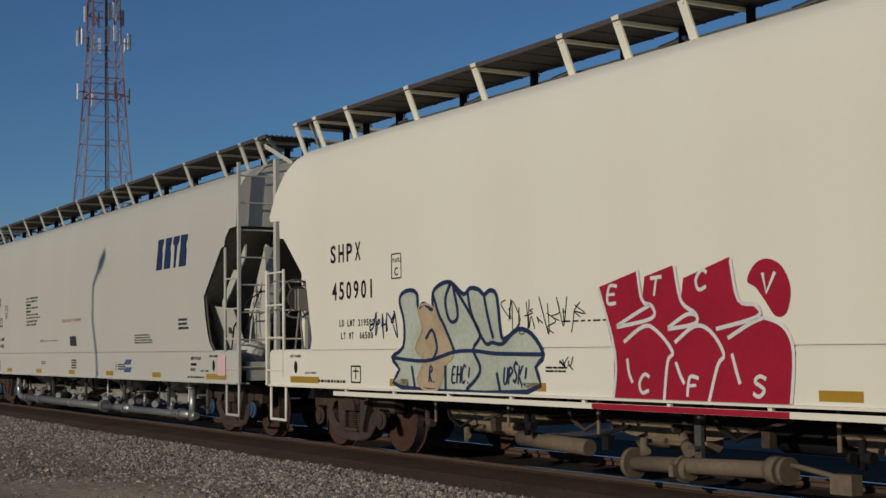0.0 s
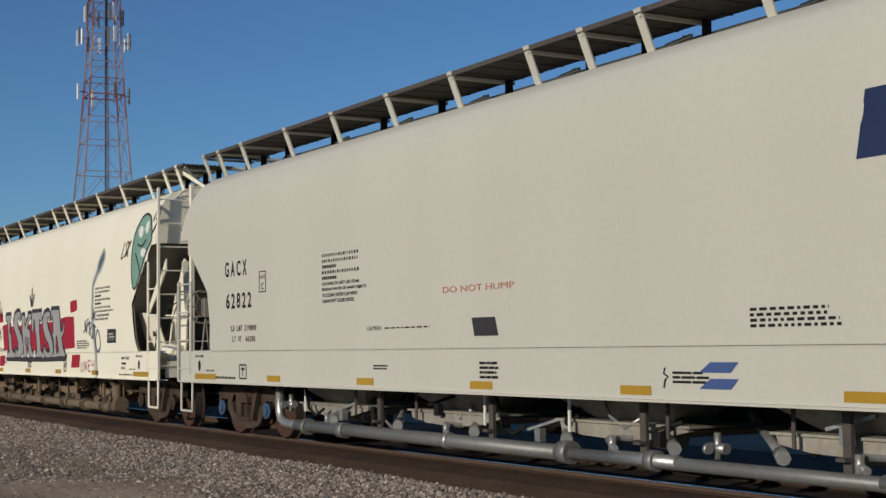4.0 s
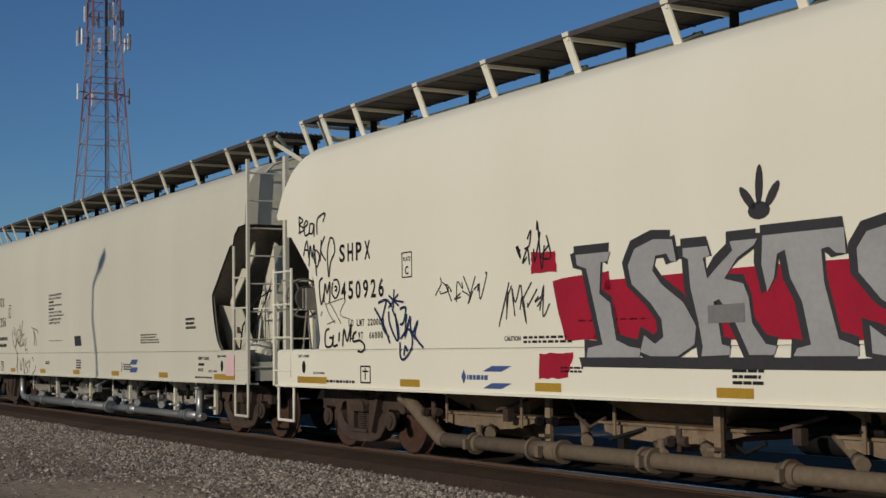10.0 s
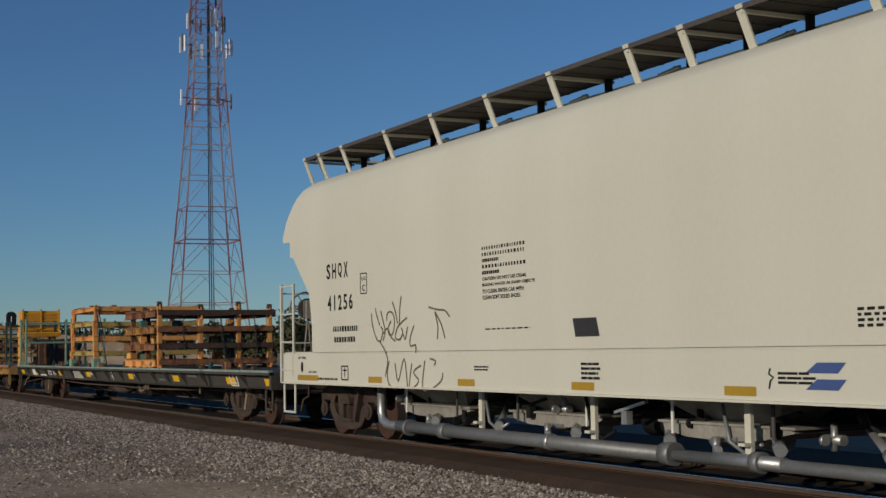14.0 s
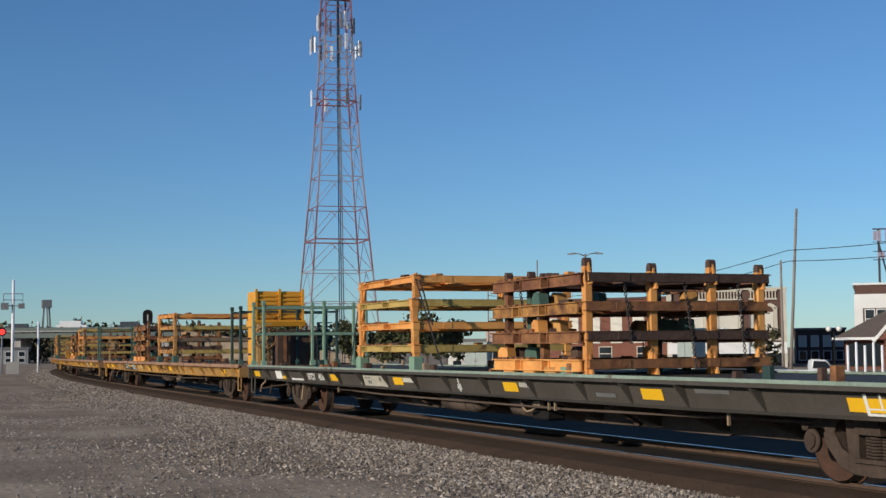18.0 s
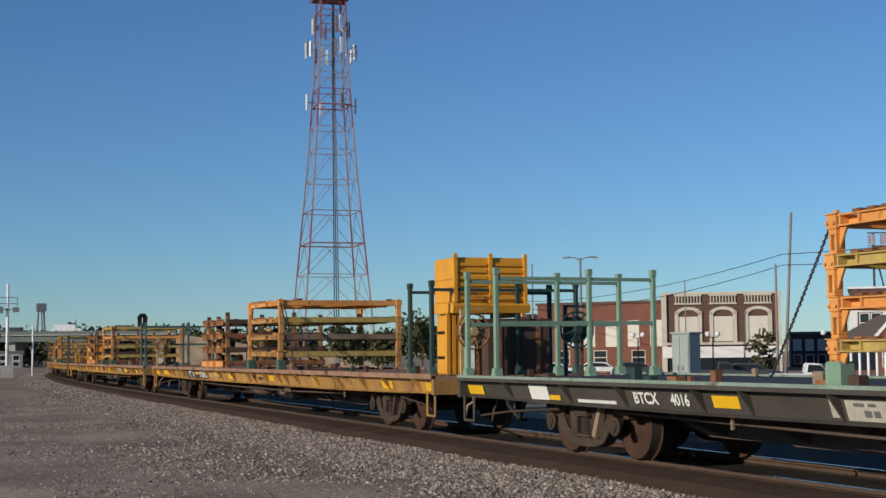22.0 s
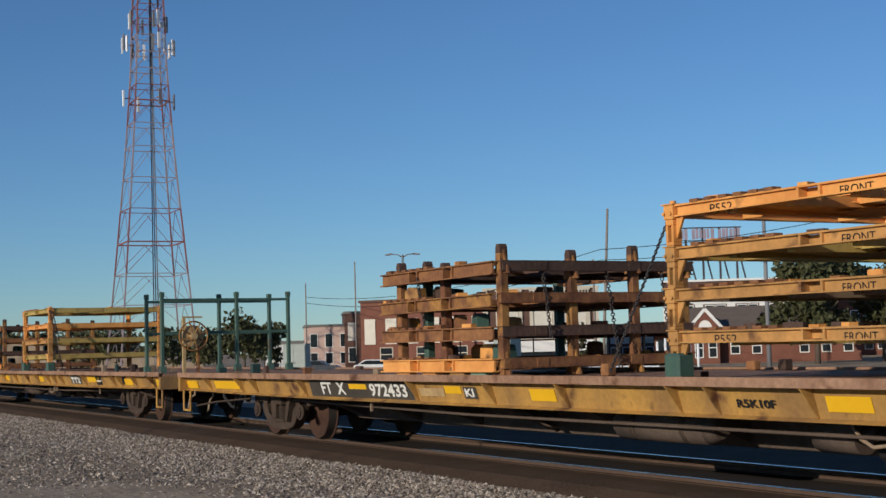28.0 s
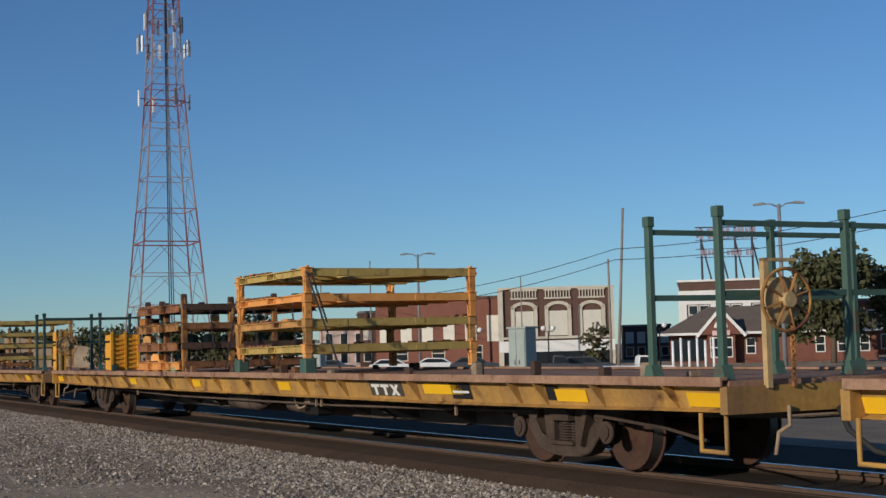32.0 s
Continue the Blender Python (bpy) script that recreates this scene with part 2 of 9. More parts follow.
def mesh_of(bm, name, mats):
    bmesh.ops.recalc_face_normals(bm, faces=bm.faces)
    me = bpy.data.meshes.new(name)
    bm.to_mesh(me)
    bm.free()
    for m in mats if isinstance(mats, (list, tuple)) else [mats]:
        me.materials.append(m)
    return me


def part(name, bm, mats, parent=None, label=""):
    ob = new(name, mesh_of(bm, name, mats))
    ob.parent = parent
    return tagged(ob, label, kind="stuff" if name in ("stencil", "number_stencil", "maker_mark", "panel_writing") else "")


def share(name, me, parent, m=None):
    """One more object on a mesh that is already there."""
    ob = new(name, me)
    ob.parent = parent
    if m is not None:
        ob.matrix_local = m
    return ob


def shape(draw, *a, **k):
    bm = bmesh.new()
    draw(bm, *a, **k)
    return bm


def thing(name, label, category, group="", kind="", m=None):
    ob = new(name)
    ob.empty_display_size = 0.3
    if m is not None:
        ob.matrix_world = m
    return tagged(ob, label, category, group, kind)


# ---- lettering, made first while the scene is small ----
GLYPHS = {}


def glyphs(text, fat=0.0):
    if (text, fat) not in GLYPHS:
        cu = bpy.data.curves.new("letters", "FONT")
        cu.body, cu.size, cu.offset, cu.resolution_u = text, 1.0, fat, 3
        ob = new("letters", cu)
        me = bpy.data.meshes.new_from_object(ob.evaluated_get(bpy.context.evaluated_depsgraph_get()))
        pts = [tuple(v.co) for v in me.vertices]
        faces = [tuple(p.vertices) for p in me.polygons]
        bpy.data.objects.remove(ob), bpy.data.meshes.remove(me)
        xs, ys = [p[0] for p in pts], [p[1] for p in pts]
        x0, x1, y0, y1 = min(xs), max(xs), min(ys), max(ys)
        GLYPHS[text, fat] = [((x - x0) / (x1 - x0), (y - y0) / (y1 - y0)) for x, y, _ in pts], faces
    return GLYPHS[text, fat]


for word in ("SHPX", "LD LMT 220000", "LT WT 66000", "450901", "450926", "GACX", "62822", "SHQX", "41256", "BTCX", "4016", "FT  X", "972433", "FRONT", "LD LMT", "LT WT", "CAUTION",
             "PLATE", "C", "F", "S", "E", "T", "V", "EMPTY LOAD", "BLOCK", "LIFT HERE", "LSKTSA", "LSK", "UPSK!", "EHC!", "R.", "BEAR", "AMOK", "OUCH", "ONEH",
             "R5K10F", "KI", "P552", "DO NOT HUMP", "GLIMAS", "CAMO", "CAUTION: DO NOT USE STEAM,", "BOILING WATER OR SHARP OBJECTS", "TO CLEAN. ENTER CAR WITH", "CLEAN SOFT SOLED SHOES."):
    glyphs(word)
for word in ("SHPX", "450901", "450926", "GACX", "62822", "SHQX", "41256", "LD LMT", "LT WT", "LD LMT 220000", "LT WT 66000", "C", "LIFT HERE", "JACK HERE", "EMPTY LOAD", "BLOCK", "CAUTION", "CAUTION: DO NOT USE STEAM,", "BOILING WATER OR SHARP OBJECTS", "TO CLEAN. ENTER CAR WITH", "CLEAN SOFT SOLED SHOES."):
    glyphs(word, 0.02)
for word in ("BTCX", "4016", "FT  X", "972433", "KI", "R5K10F"):
    glyphs(word, 0.03)
SILL, ROOFEDGE = 1.22, 3.0


def side_y(z):
    """How far out the side of a hopper car stands at the height z."""
    pts = [(0.7, 1.60), (1.21, 1.60), (1.25, 1.597), (1.7, 1.60), (2.5, 1.602), (3.0, 1.60), (3.4, 1.575), (3.72, 1.505), (3.88, 1.41), (4.0, 1.24), (4.08, 1.02), (4.15, 0.72), (4.2, 0.4), (4.23, 0.0)]
    return float(np.interp(z, [p[0] for p in pts], [p[1] for p in pts]))


def lettering(name, text, x0, x1, z0, z1, mat, parent, flat=None, lift=0.005, fat=0.0, slant=0.0, label=""):
    """Painted letters that fill a rectangle on the near side of a car."""
    pts, faces = glyphs(text, fat)
    co = []
    for u, v in pts:
        z = z0 + v * (z1 - z0)
        y = -(side_y(z) if flat is None else flat) - lift
        co.append((x0 + u * (x1 - x0) + slant * v, y, z))
    me = bpy.data.meshes.new(name)
    me.from_pydata(co, [], faces)
    me.materials.append(mat)
    ob = new(name, me)
    ob.parent = parent
    return tagged(ob, label, kind="stuff" if name == "stencil" else "")


def stencil_row(name, text, x0, x1, z0, z1, mat, parent, fill=0.66):
    """Evenly spaced narrow letters, each painted by itself."""
    w = (x1 - x0) / (len(text) - 1 + fill)
    for k, ch in enumerate(text):
        if ch == " ":
            continue
        narrow = 0.3 if ch in "1I" else 1.0
        a = x0 + k * w + w * fill * (1 - narrow) / 2
        lettering(name, ch, a, a + w * fill * narrow, z0, z1, mat, parent, fat=0.02)


def patch(bm, outline, lift=0.004, flat=None):
    """A thin painted patch on the near side, from an outline in x, z."""
    cx, cz = sum(p[0] for p in outline) / len(outline), sum(p[1] for p in outline) / len(outline)
    at = lambda x, z: (x, -(side_y(z) if flat is None else flat) - lift, z)
    c = bm.verts.new(at(cx, cz))
    mid = [bm.verts.new(at(cx + 0.5 * (x - cx), cz + 0.5 * (z - cz))) for x, z in outline]
    v = [bm.verts.new(at(x, z)) for x, z in outline]
    for i in range(len(v)):
        j = (i + 1) % len(v)
        bm.faces.new((c, mid[i], mid[j])), bm.faces.new((mid[i], v[i], v[j], mid[j]))


def spray(bm, outline, lift=0.004):
    """A painted area of any outline on the near side."""
    v = [bm.verts.new((x, 0, z)) for x, z in outline]
    f = bm.faces.new(v)
    f.normal_update()
    bmesh.ops.triangulate(bm, faces=[f])
    z0, z1 = min(p[1] for p in outline), max(p[1] for p in outline)
    for k in range(1, int((z1 - z0) / 0.12) + 1):
        bmesh.ops.bisect_plane(bm, geom=bm.verts[:] + bm.edges[:] + bm.faces[:], plane_co=(0, 0, z0 + k * 0.12), plane_no=(0, 0, 1))
    for q in bm.verts:
        q.co.y = -side_y(q.co.z) - lift


def smooth_line(points, n=4, closed=False):
    """More points along a line, rounded at its bends."""
    k = len(points)
    at = lambda i: Vector(points[i % k]) if closed else Vector(points[max(0, min(k - 1, i))])
    out = []
    for i in range(k if closed else k - 1):
        a, b, c, d = at(i - 1), at(i), at(i + 1), at(i + 2)
        for j in range(n):
            t = j / n
            out.append(tuple(0.5 * (2 * b + (c - a) * t + (2 * a - 5 * b + 4 * c - d) * t * t + (3 * b - a - 3 * c + d) * t ** 3)))
    return out if closed else out + [tuple(points[-1])]


def stroke(bm, points, w, lift=0.006, flat=None):
    """A painted line on the near side, through points in x, z."""
    at = lambda x, z: (x, -(side_y(z) if flat is None else flat) - lift, z)
    rows = []
    for i, (x, z) in enumerate(points):
        a, b = points[max(i - 1, 0)], points[min(i + 1, len(points) - 1)]
        dx, dz = b[0] - a[0], b[1] - a[1]
        k = w / 2 / max(math.hypot(dx, dz), 1e-6)
        rows.append((bm.verts.new(at(x - dz * k, z + dx * k)), bm.verts.new(at(x + dz * k, z - dx * k))))
    for a, b in zip(rows, rows[1:]):
        bm.faces.new((a[0], b[0], b[1], a[1]))


def bars(bm, x0, x1, z0, z1, n, seed=1, flat=None, breaks=5):
    """Small writing that cannot be read: n rows of broken bars."""
    rnd = random.Random(seed)
    h = (z1 - z0) / n
    for i in range(n):
        x, end = x0, x1 - rnd.random() * 0.25 * (x1 - x0)
        while x < end:
            w = (x1 - x0) / breaks * rnd.uniform(0.4, 1.3)
            z = z0 + i * h
            patch(bm, [(x, z + 0.12 * h), (min(x + w, end), z + 0.12 * h), (min(x + w, end), z + 0.68 * h), (x, z + 0.68 * h)], 0.004, flat)
            x += w + 0.03 * (x1 - x0)


# hand-drawn capitals, each a few strokes in a unit square
HAND = {"A": [[(0, 0), (0.45, 1), (0.9, 0)], [(0.15, 0.4), (0.8, 0.45)]], "B": [[(0.1, 0), (0.12, 1), (0.7, 0.9), (0.2, 0.55), (0.8, 0.3), (0.1, 0)]], "C": [[(0.85, 0.85), (0.4, 1), (0.05, 0.5), (0.35, 0), (0.9, 0.15)]],
        "E": [[(0.8, 0.95), (0.1, 0.95), (0.08, 0.05), (0.85, 0.02)], [(0.1, 0.5), (0.65, 0.52)]], "F": [[(0.85, 0.95), (0.15, 1), (0.1, 0)], [(0.12, 0.55), (0.7, 0.6)]],
        "G": [[(0.85, 0.85), (0.4, 1), (0.05, 0.5), (0.4, 0), (0.85, 0.2), (0.85, 0.5), (0.5, 0.48)]], "H": [[(0.1, 1), (0.08, 0)], [(0.85, 1), (0.9, 0)], [(0.1, 0.5), (0.85, 0.52)]], "I": [[(0.5, 1), (0.45, 0)]],
        "K": [[(0.1, 1), (0.12, 0)], [(0.85, 1), (0.15, 0.45), (0.95, -0.05)]], "L": [[(0.15, 1), (0.08, 0.02), (0.85, 0.08)]], "M": [[(0.02, 0), (0.15, 1), (0.48, 0.3), (0.82, 1), (0.95, 0)]],
        "O": [[(0.45, 1), (0.05, 0.55), (0.4, 0), (0.9, 0.45), (0.5, 1)]], "P": [[(0.12, 0), (0.1, 1), (0.85, 0.8), (0.15, 0.45)]], "R": [[(0.1, 0), (0.12, 1), (0.8, 0.8), (0.15, 0.5), (0.9, 0)]],
        "S": [[(0.85, 0.85), (0.4, 1), (0.1, 0.72), (0.8, 0.35), (0.5, 0), (0.05, 0.15)]], "T": [[(0.0, 0.95), (0.95, 1)], [(0.5, 0.98), (0.45, 0)]], "U": [[(0.08, 1), (0.1, 0.2), (0.5, 0), (0.85, 0.25), (0.85, 1)]],
        "V": [[(0.05, 1), (0.45, 0), (0.9, 1)]], "!": [[(0.5, 1), (0.45, 0.35)], [(0.42, 0.08), (0.44, -0.02)]], ".": [[(0.3, 0.08), (0.4, -0.02)]]}


def scrawl(name, text, x0, x1, z0, z1, mat, parent, w=0.022, lift=0.008, slant=0.04, seed=1):
    """A word sprayed by hand, stroke by stroke."""
    rnd = random.Random(seed)
    cell = (x1 - x0) / len(text)
    for k, ch in enumerate(text):
        up, grow = rnd.uniform(-0.08, 0.08) * (z1 - z0), rnd.uniform(0.9, 1.15)
        for line in HAND[ch]:
            pts = [(x0 + (k + 0.88 * u) * cell + slant * v, z0 + up + v * grow * (z1 - z0)) for u, v in line]
            bm = bmesh.new()
            stroke(bm, smooth_line(pts) if len(pts) > 2 and ch not in "MVAK" else pts, w * rnd.uniform(0.85, 1.2), lift)
            part(name, bm, mat, parent)


# ---- the track ----
RAIL = -0.10
STEPS = np.arange(-420, 160, 1.0)
CURVE = np.interp(STEPS, [-420, -140, -100, -65, -40, -15, 10, 160], [0.00146, 0.00146, 0.00139, 0.00139, -0.00035, 0.0012, 0.0012, 0.0008])
PHI = np.cumsum(CURVE)
PHI -= PHI[420]
WAYX, WAYY = np.cumsum(np.cos(PHI)), np.cumsum(np.sin(PHI))
WAYX, WAYY = WAYX - WAYX[420], WAYY - WAYY[420] + 8.158


def on_track(s, side=0.0):
    """The place at s metres along the line; side 0 is the middle of the track, minus towards the camera."""
    a = float(np.interp(s, STEPS, PHI))
    k = side + 1.6
    return Vector((float(np.interp(s, STEPS, WAYX)) - math.sin(a) * k, float(np.interp(s, STEPS, WAYY)) + math.cos(a) * k, 0)), a


def rolled(t):
    return float(np.interp(t, range(33), TRAVEL))


def car_pose(s, reach=8.0):
    a, b = on_track(s - reach)[0], on_track(s + reach)[0]
    c = on_track(s)[0]
    p = 0.5 * c + 0.25 * (a + b)
    d = b - a
    return Matrix.Translation(p) @ Matrix.Rotation(math.atan2(d.y, d.x), 4, "Z")


TIMES = [i for i in range(33)]
RIDERS = []     # what rolls with the train: object, where its middle is along the line at the start, its reach, its place in the car's space
WHEELSETS = []  # wheelsets and their radius


def ride(ob, s0, m=None):
    RIDERS.append((ob, s0, m or Matrix.Identity(4)))
    ob.matrix_world = car_pose(s0 + TRAVEL[0]) @ (m or Matrix.Identity(4))
    return ob


# ---- trucks and wheels ----
R = 0.42


def wheelset_meshes():
    bm = bmesh.new()
    for s in (-1, 1):
        y = s * 0.76
        prof = [(0.08, 0.10), (0.12, 0.07), (0.20, 0.02), (0.30, 0.015), (0.345, 0.065), (R - 0.012, 0.065)]
        rows = []
        for r, d in prof:
            rows.append([bm.verts.new((r * math.cos(6.2832 * i / 28), y + s * d, r * math.sin(6.2832 * i / 28))) for i in range(28)])
        for a, b in zip(rows, rows[1:]):
            for i in range(28):
                bm.faces.new((a[i], a[(i + 1) % 28], b[(i + 1) % 28], b[i])).smooth = True
        bm.faces.new(rows[0])
        tube(bm, (0, y - s * 0.06, 0), (0, y - s * 0.085, 0), R + 0.028, 28)
    tube(bm, (0, -0.76, 0), (0, 0.76, 0), 0.08, 10)
    plate = mesh_of(bm, "wheel_plate", WHEELM)
    treads = []
    for s in (-1, 1):
        treads.append(mesh_of(shape(tube, (0, s * 0.76 + s * 0.065, 0), (0, s * 0.76 - s * 0.058, 0), R, 32, None, False), "wheel_tread", TREAD))
    return plate, treads


def truck_meshes():
    out = {}
    bm = bmesh.new()
    # a cast side frame: arched top chord over the axle boxes, deep bottom chord, two columns beside the springs
    top = [(1.14, 0.05), (1.15, 0.22), (0.98, 0.31), (0.60, 0.37), (0.0, 0.39)]
    inner = [(0.0, 0.215), (0.40, 0.215), (0.55, 0.17), (0.62, 0.03), (0.72, 0.0), (0.76, 0.12), (1.02, 0.12), (1.04, 0.05)]
    prism(bm, top + [(-x, z) for x, z in top[-2::-1]] + [(-x, z) for x, z in inner[:0:-1]] + inner, -0.08, 0.08)
    low = [(0.76, 0.06), (0.74, -0.06), (0.50, -0.28), (0.30, -0.33), (0.0, -0.335)]
    arch = [(0.0, -0.17), (0.30, -0.17), (0.46, -0.10), (0.60, 0.06)]
    prism(bm, low + [(-x, z) for x, z in low[-2::-1]] + [(-x, z) for x, z in arch[:0:-1]] + arch, -0.095, 0.09)
    for s in (-1, 1):
        prism(bm, [(s * 0.22, -0.2), (s * 0.37, -0.2), (s * 0.43, 0.23), (s * 0.22, 0.23)], -0.09, 0.085)
        box(bm, s * 0.89 - 0.15, s * 0.89 + 0.15, -0.07, 0.07, 0.09, 0.2)
    bmesh.ops.bevel(bm, geom=bm.edges[:], offset=0.014, segments=1, affect="EDGES")
    box(bm, -0.24, 0.24, -0.14, 0.10, -0.205, -0.165)
    prism(bm, [(-0.62, 0.345), (-0.58, 0.385), (0.58, 0.385), (0.62, 0.345)], -0.12, -0.078)
    prism(bm, [(-0.20, 0.06), (0.20, 0.06), (0.16, 0.2), (-0.16, 0.2)], -0.15, 0.05)
    out["side_frame"] = mesh_of(bm, "side_frame", IRON)
    bm = bmesh.new()
    for i in range(8):
        z = -0.16 + i * 0.030
        tube(bm, (-0.12, 0, z), (-0.12, 0, z + 0.022), 0.062, 10)
        tube(bm, (0.12, 0, z), (0.12, 0, z + 0.022), 0.062, 10)
        tube(bm, (0, -0.03, z), (0, -0.03, z + 0.022), 0.07, 10)
    out["springs"] = mesh_of(bm, "springs", IRON)
    bm = bmesh.new()
    box(bm, -0.22, 0.22, -1.12, 1.12, 0.16, 0.34)
    bmesh.ops.bevel(bm, geom=bm.edges[:], offset=0.03, segments=1, affect="EDGES")
    out["bolster"] = mesh_of(bm, "bolster", IRON)
    bm = bmesh.new()
    tube(bm, (0, -0.02, 0), (0, -0.07, 0), 0.118, 16)
    tube(bm, (0, -0.07, 0), (0, -0.09, 0), 0.075, 12)
    for k in range(3):
        a = k * 2.0944 + 0.5
        tube(bm, (0.075 * math.cos(a), -0.07, 0.075 * math.sin(a)), (0.075 * math.cos(a), -0.085, 0.075 * math.sin(a)), 0.017, 6)
    out["bearing_cap"] = mesh_of(bm, "bearing_cap", IRON)
    out["bearing_cap_blue"] = out["bearing_cap"].copy()
    out["bearing_cap_blue"].materials[0] = BLUECAP
    bm = bmesh.new()
    prism(bm, [(0.02, 0.30), (0.09, 0.30), (-0.10, -0.18), (-0.20, -0.16)], -0.04, 0.04)
    out["brake_lever"] = mesh_of(bm, "brake_lever", IRON)
    out["pale_lever"] = out["brake_lever"].copy()
    out["pale_lever"].materials[0] = TIMBER
    bm = bmesh.new()
    box(bm, -0.05, 0.05, -0.95, 0.95, -0.05, 0.07)
    for s in (-1, 1):
        prism(bm, [(0.03, 0.16), (0.10, 0.14), (0.14, 0.0), (0.10, -0.16), (0.03, -0.14)], s * 0.76 - 0.05, s * 0.76 + 0.05)
    out["brake_beam"] = mesh_of(bm, "brake_beam", IRON)
    return out


WHEEL_PLATE, WHEEL_TREAD = wheelset_meshes()
TRUCK = truck_meshes()


def truck(car, x, blue=False, rolling=True, pale=False):
    """A two-axle truck under a car, its side frames, springs, bearing caps and rolling wheelsets."""
    z = RAIL + R
    t = share("bolster", TRUCK["bolster"], car, Matrix.Translation((x, 0, z)))
    t.name = "truck"
    for s in (-1, 1):
        m = Matrix.Translation((0, s * 1.0, 0.04)) @ Matrix.Rotation(0 if s < 0 else math.pi, 4, "Z")
        share("side_frame", TRUCK["side_frame"], t, m)
        tagged(share("spring_nest", TRUCK["springs"], t, m), kind="stuff")
        for a in (-0.89, 0.89):
            share("bearing_cap", TRUCK["bearing_cap_blue" if blue else "bearing_cap"], t, Matrix.Translation((a, s * 1.07, 0)) @ Matrix.Rotation(0 if s < 0 else math.pi, 4, "Z"))
    share("brake_lever", TRUCK["pale_lever" if pale else "brake_lever"], t, Matrix.Translation((0.55, -1.13, 0.02)))
    for a in (-0.42, 0.42):
        share("brake_beam", TRUCK["brake_beam"], t, Matrix.Translation((a, 0, -0.02)) @ Matrix.Rotation(math.pi if a > 0 else 0, 4, "Z") @ Matrix.Translation((-0.06, 0, 0)))
    for a in (-0.89, 0.89):
        w = share("wheelset", WHEEL_PLATE, t, Matrix.Translation((a, 0, 0)))
        for me in WHEEL_TREAD:
            share("tread", me, w)
        if rolling:
            WHEELSETS.append((w, a))
    return t


def couplers(car, half, z=0.62, h=0.0):
    for s in (-1, 1):
        bm = bmesh.new()
        box(bm, s * (half - 0.55), s * half, -0.09, 0.09, z - 0.09, z + 0.09)
        prism(bm, [(s * (half - 0.12), z - 0.16), (s * (half + 0.10), z - 0.16), (s * (half + 0.10), z + 0.16), (s * (half - 0.12), z + 0.16)], -0.14, 0.06)
        part("coupler", bm, IRON, car)
        bm = bmesh.new()
        hose(bm, [(s * (half - 0.5), -0.35, z), (s * (half - 0.35), -0.38, z - 0.2), (s * (half - 0.1), -0.32, z - 0.38), (s * (half + 0.06), -0.25, z - 0.42)], 0.03, 6)
        part("air_hose", bm, CABLEM, car)
# ---- ground ----


def ground_material():
    m = bpy.data.materials.new("dirt and gravel lot")
    m.use_nodes = True
    n, ln = m.node_tree.nodes, m.node_tree.links
    out = n["Principled BSDF"]
    out.inputs["Roughness"].default_value = 0.95
    out.inputs["Specular IOR Level"].default_value = 0.1
    co = n.new("ShaderNodeTexCoord")
    noise1, noise2, vor = n.new("ShaderNodeTexNoise"), n.new("ShaderNodeTexNoise"), n.new("ShaderNodeTexVoronoi")
    noise1.inputs["Scale"].default_value, noise1.inputs["Detail"].default_value = 0.35, 8
    noise2.inputs["Scale"].default_value, noise2.inputs["Detail"].default_value = 9.0, 8
    vor.inputs["Scale"].default_value = 22.0
    for k in (noise1, noise2, vor):
        ln.new(co.outputs["Object"], k.inputs["Vector"])
    ramp, grain = n.new("ShaderNodeValToRGB"), n.new("ShaderNodeMix")
    e = ramp.color_ramp.elements
    e[0].position, e[0].color, e[1].position, e[1].color = 0.36, (0.26, 0.195, 0.135, 1), 0.66, (0.46, 0.355, 0.25, 1)
    grain.data_type, grain.blend_type = "RGBA", "OVERLAY"
    grain.inputs["Factor"].default_value = 0.55
    ln.new(noise1.outputs[0], ramp.inputs[0]), ln.new(ramp.outputs[0], grain.inputs["A"]), ln.new(noise2.outputs[0], grain.inputs["B"])
    ln.new(grain.outputs["Result"], out.inputs["Base Color"])
    b = n.new("ShaderNodeBump")
    b.inputs["Strength"].default_value, b.inputs["Distance"].default_value = 0.5, 0.05
    ln.new(noise2.outputs[0], b.inputs["Height"]), ln.new(b.outputs[0], out.inputs["Normal"])
    return m


GROUNDM = ground_material()
LOT = -0.36


def strip(bm, profile, s0, s1, step):
    rows = []
    for i in range(int((s1 - s0) / step) + 1):
        s = s0 + i * step
        row = []
        for side, z in profile:
            p, _ = on_track(s, side)
            row.append(bm.verts.new((p.x, p.y, z)))
        rows.append(row)
    for a, b in zip(rows, rows[1:]):
        for i in range(len(profile) - 1):
            bm.faces.new((a[i], b[i], b[i + 1], a[i + 1]))


def ground_z(x, y):
    """The lot is level; beyond the track the town lies a little lower."""
    k = min(1.0, max(0.0, (y - float(np.interp(x, WAYX, WAYY)) - 6.0) / 40.0))
    return LOT - 0.75 * k * k * (3 - 2 * k)


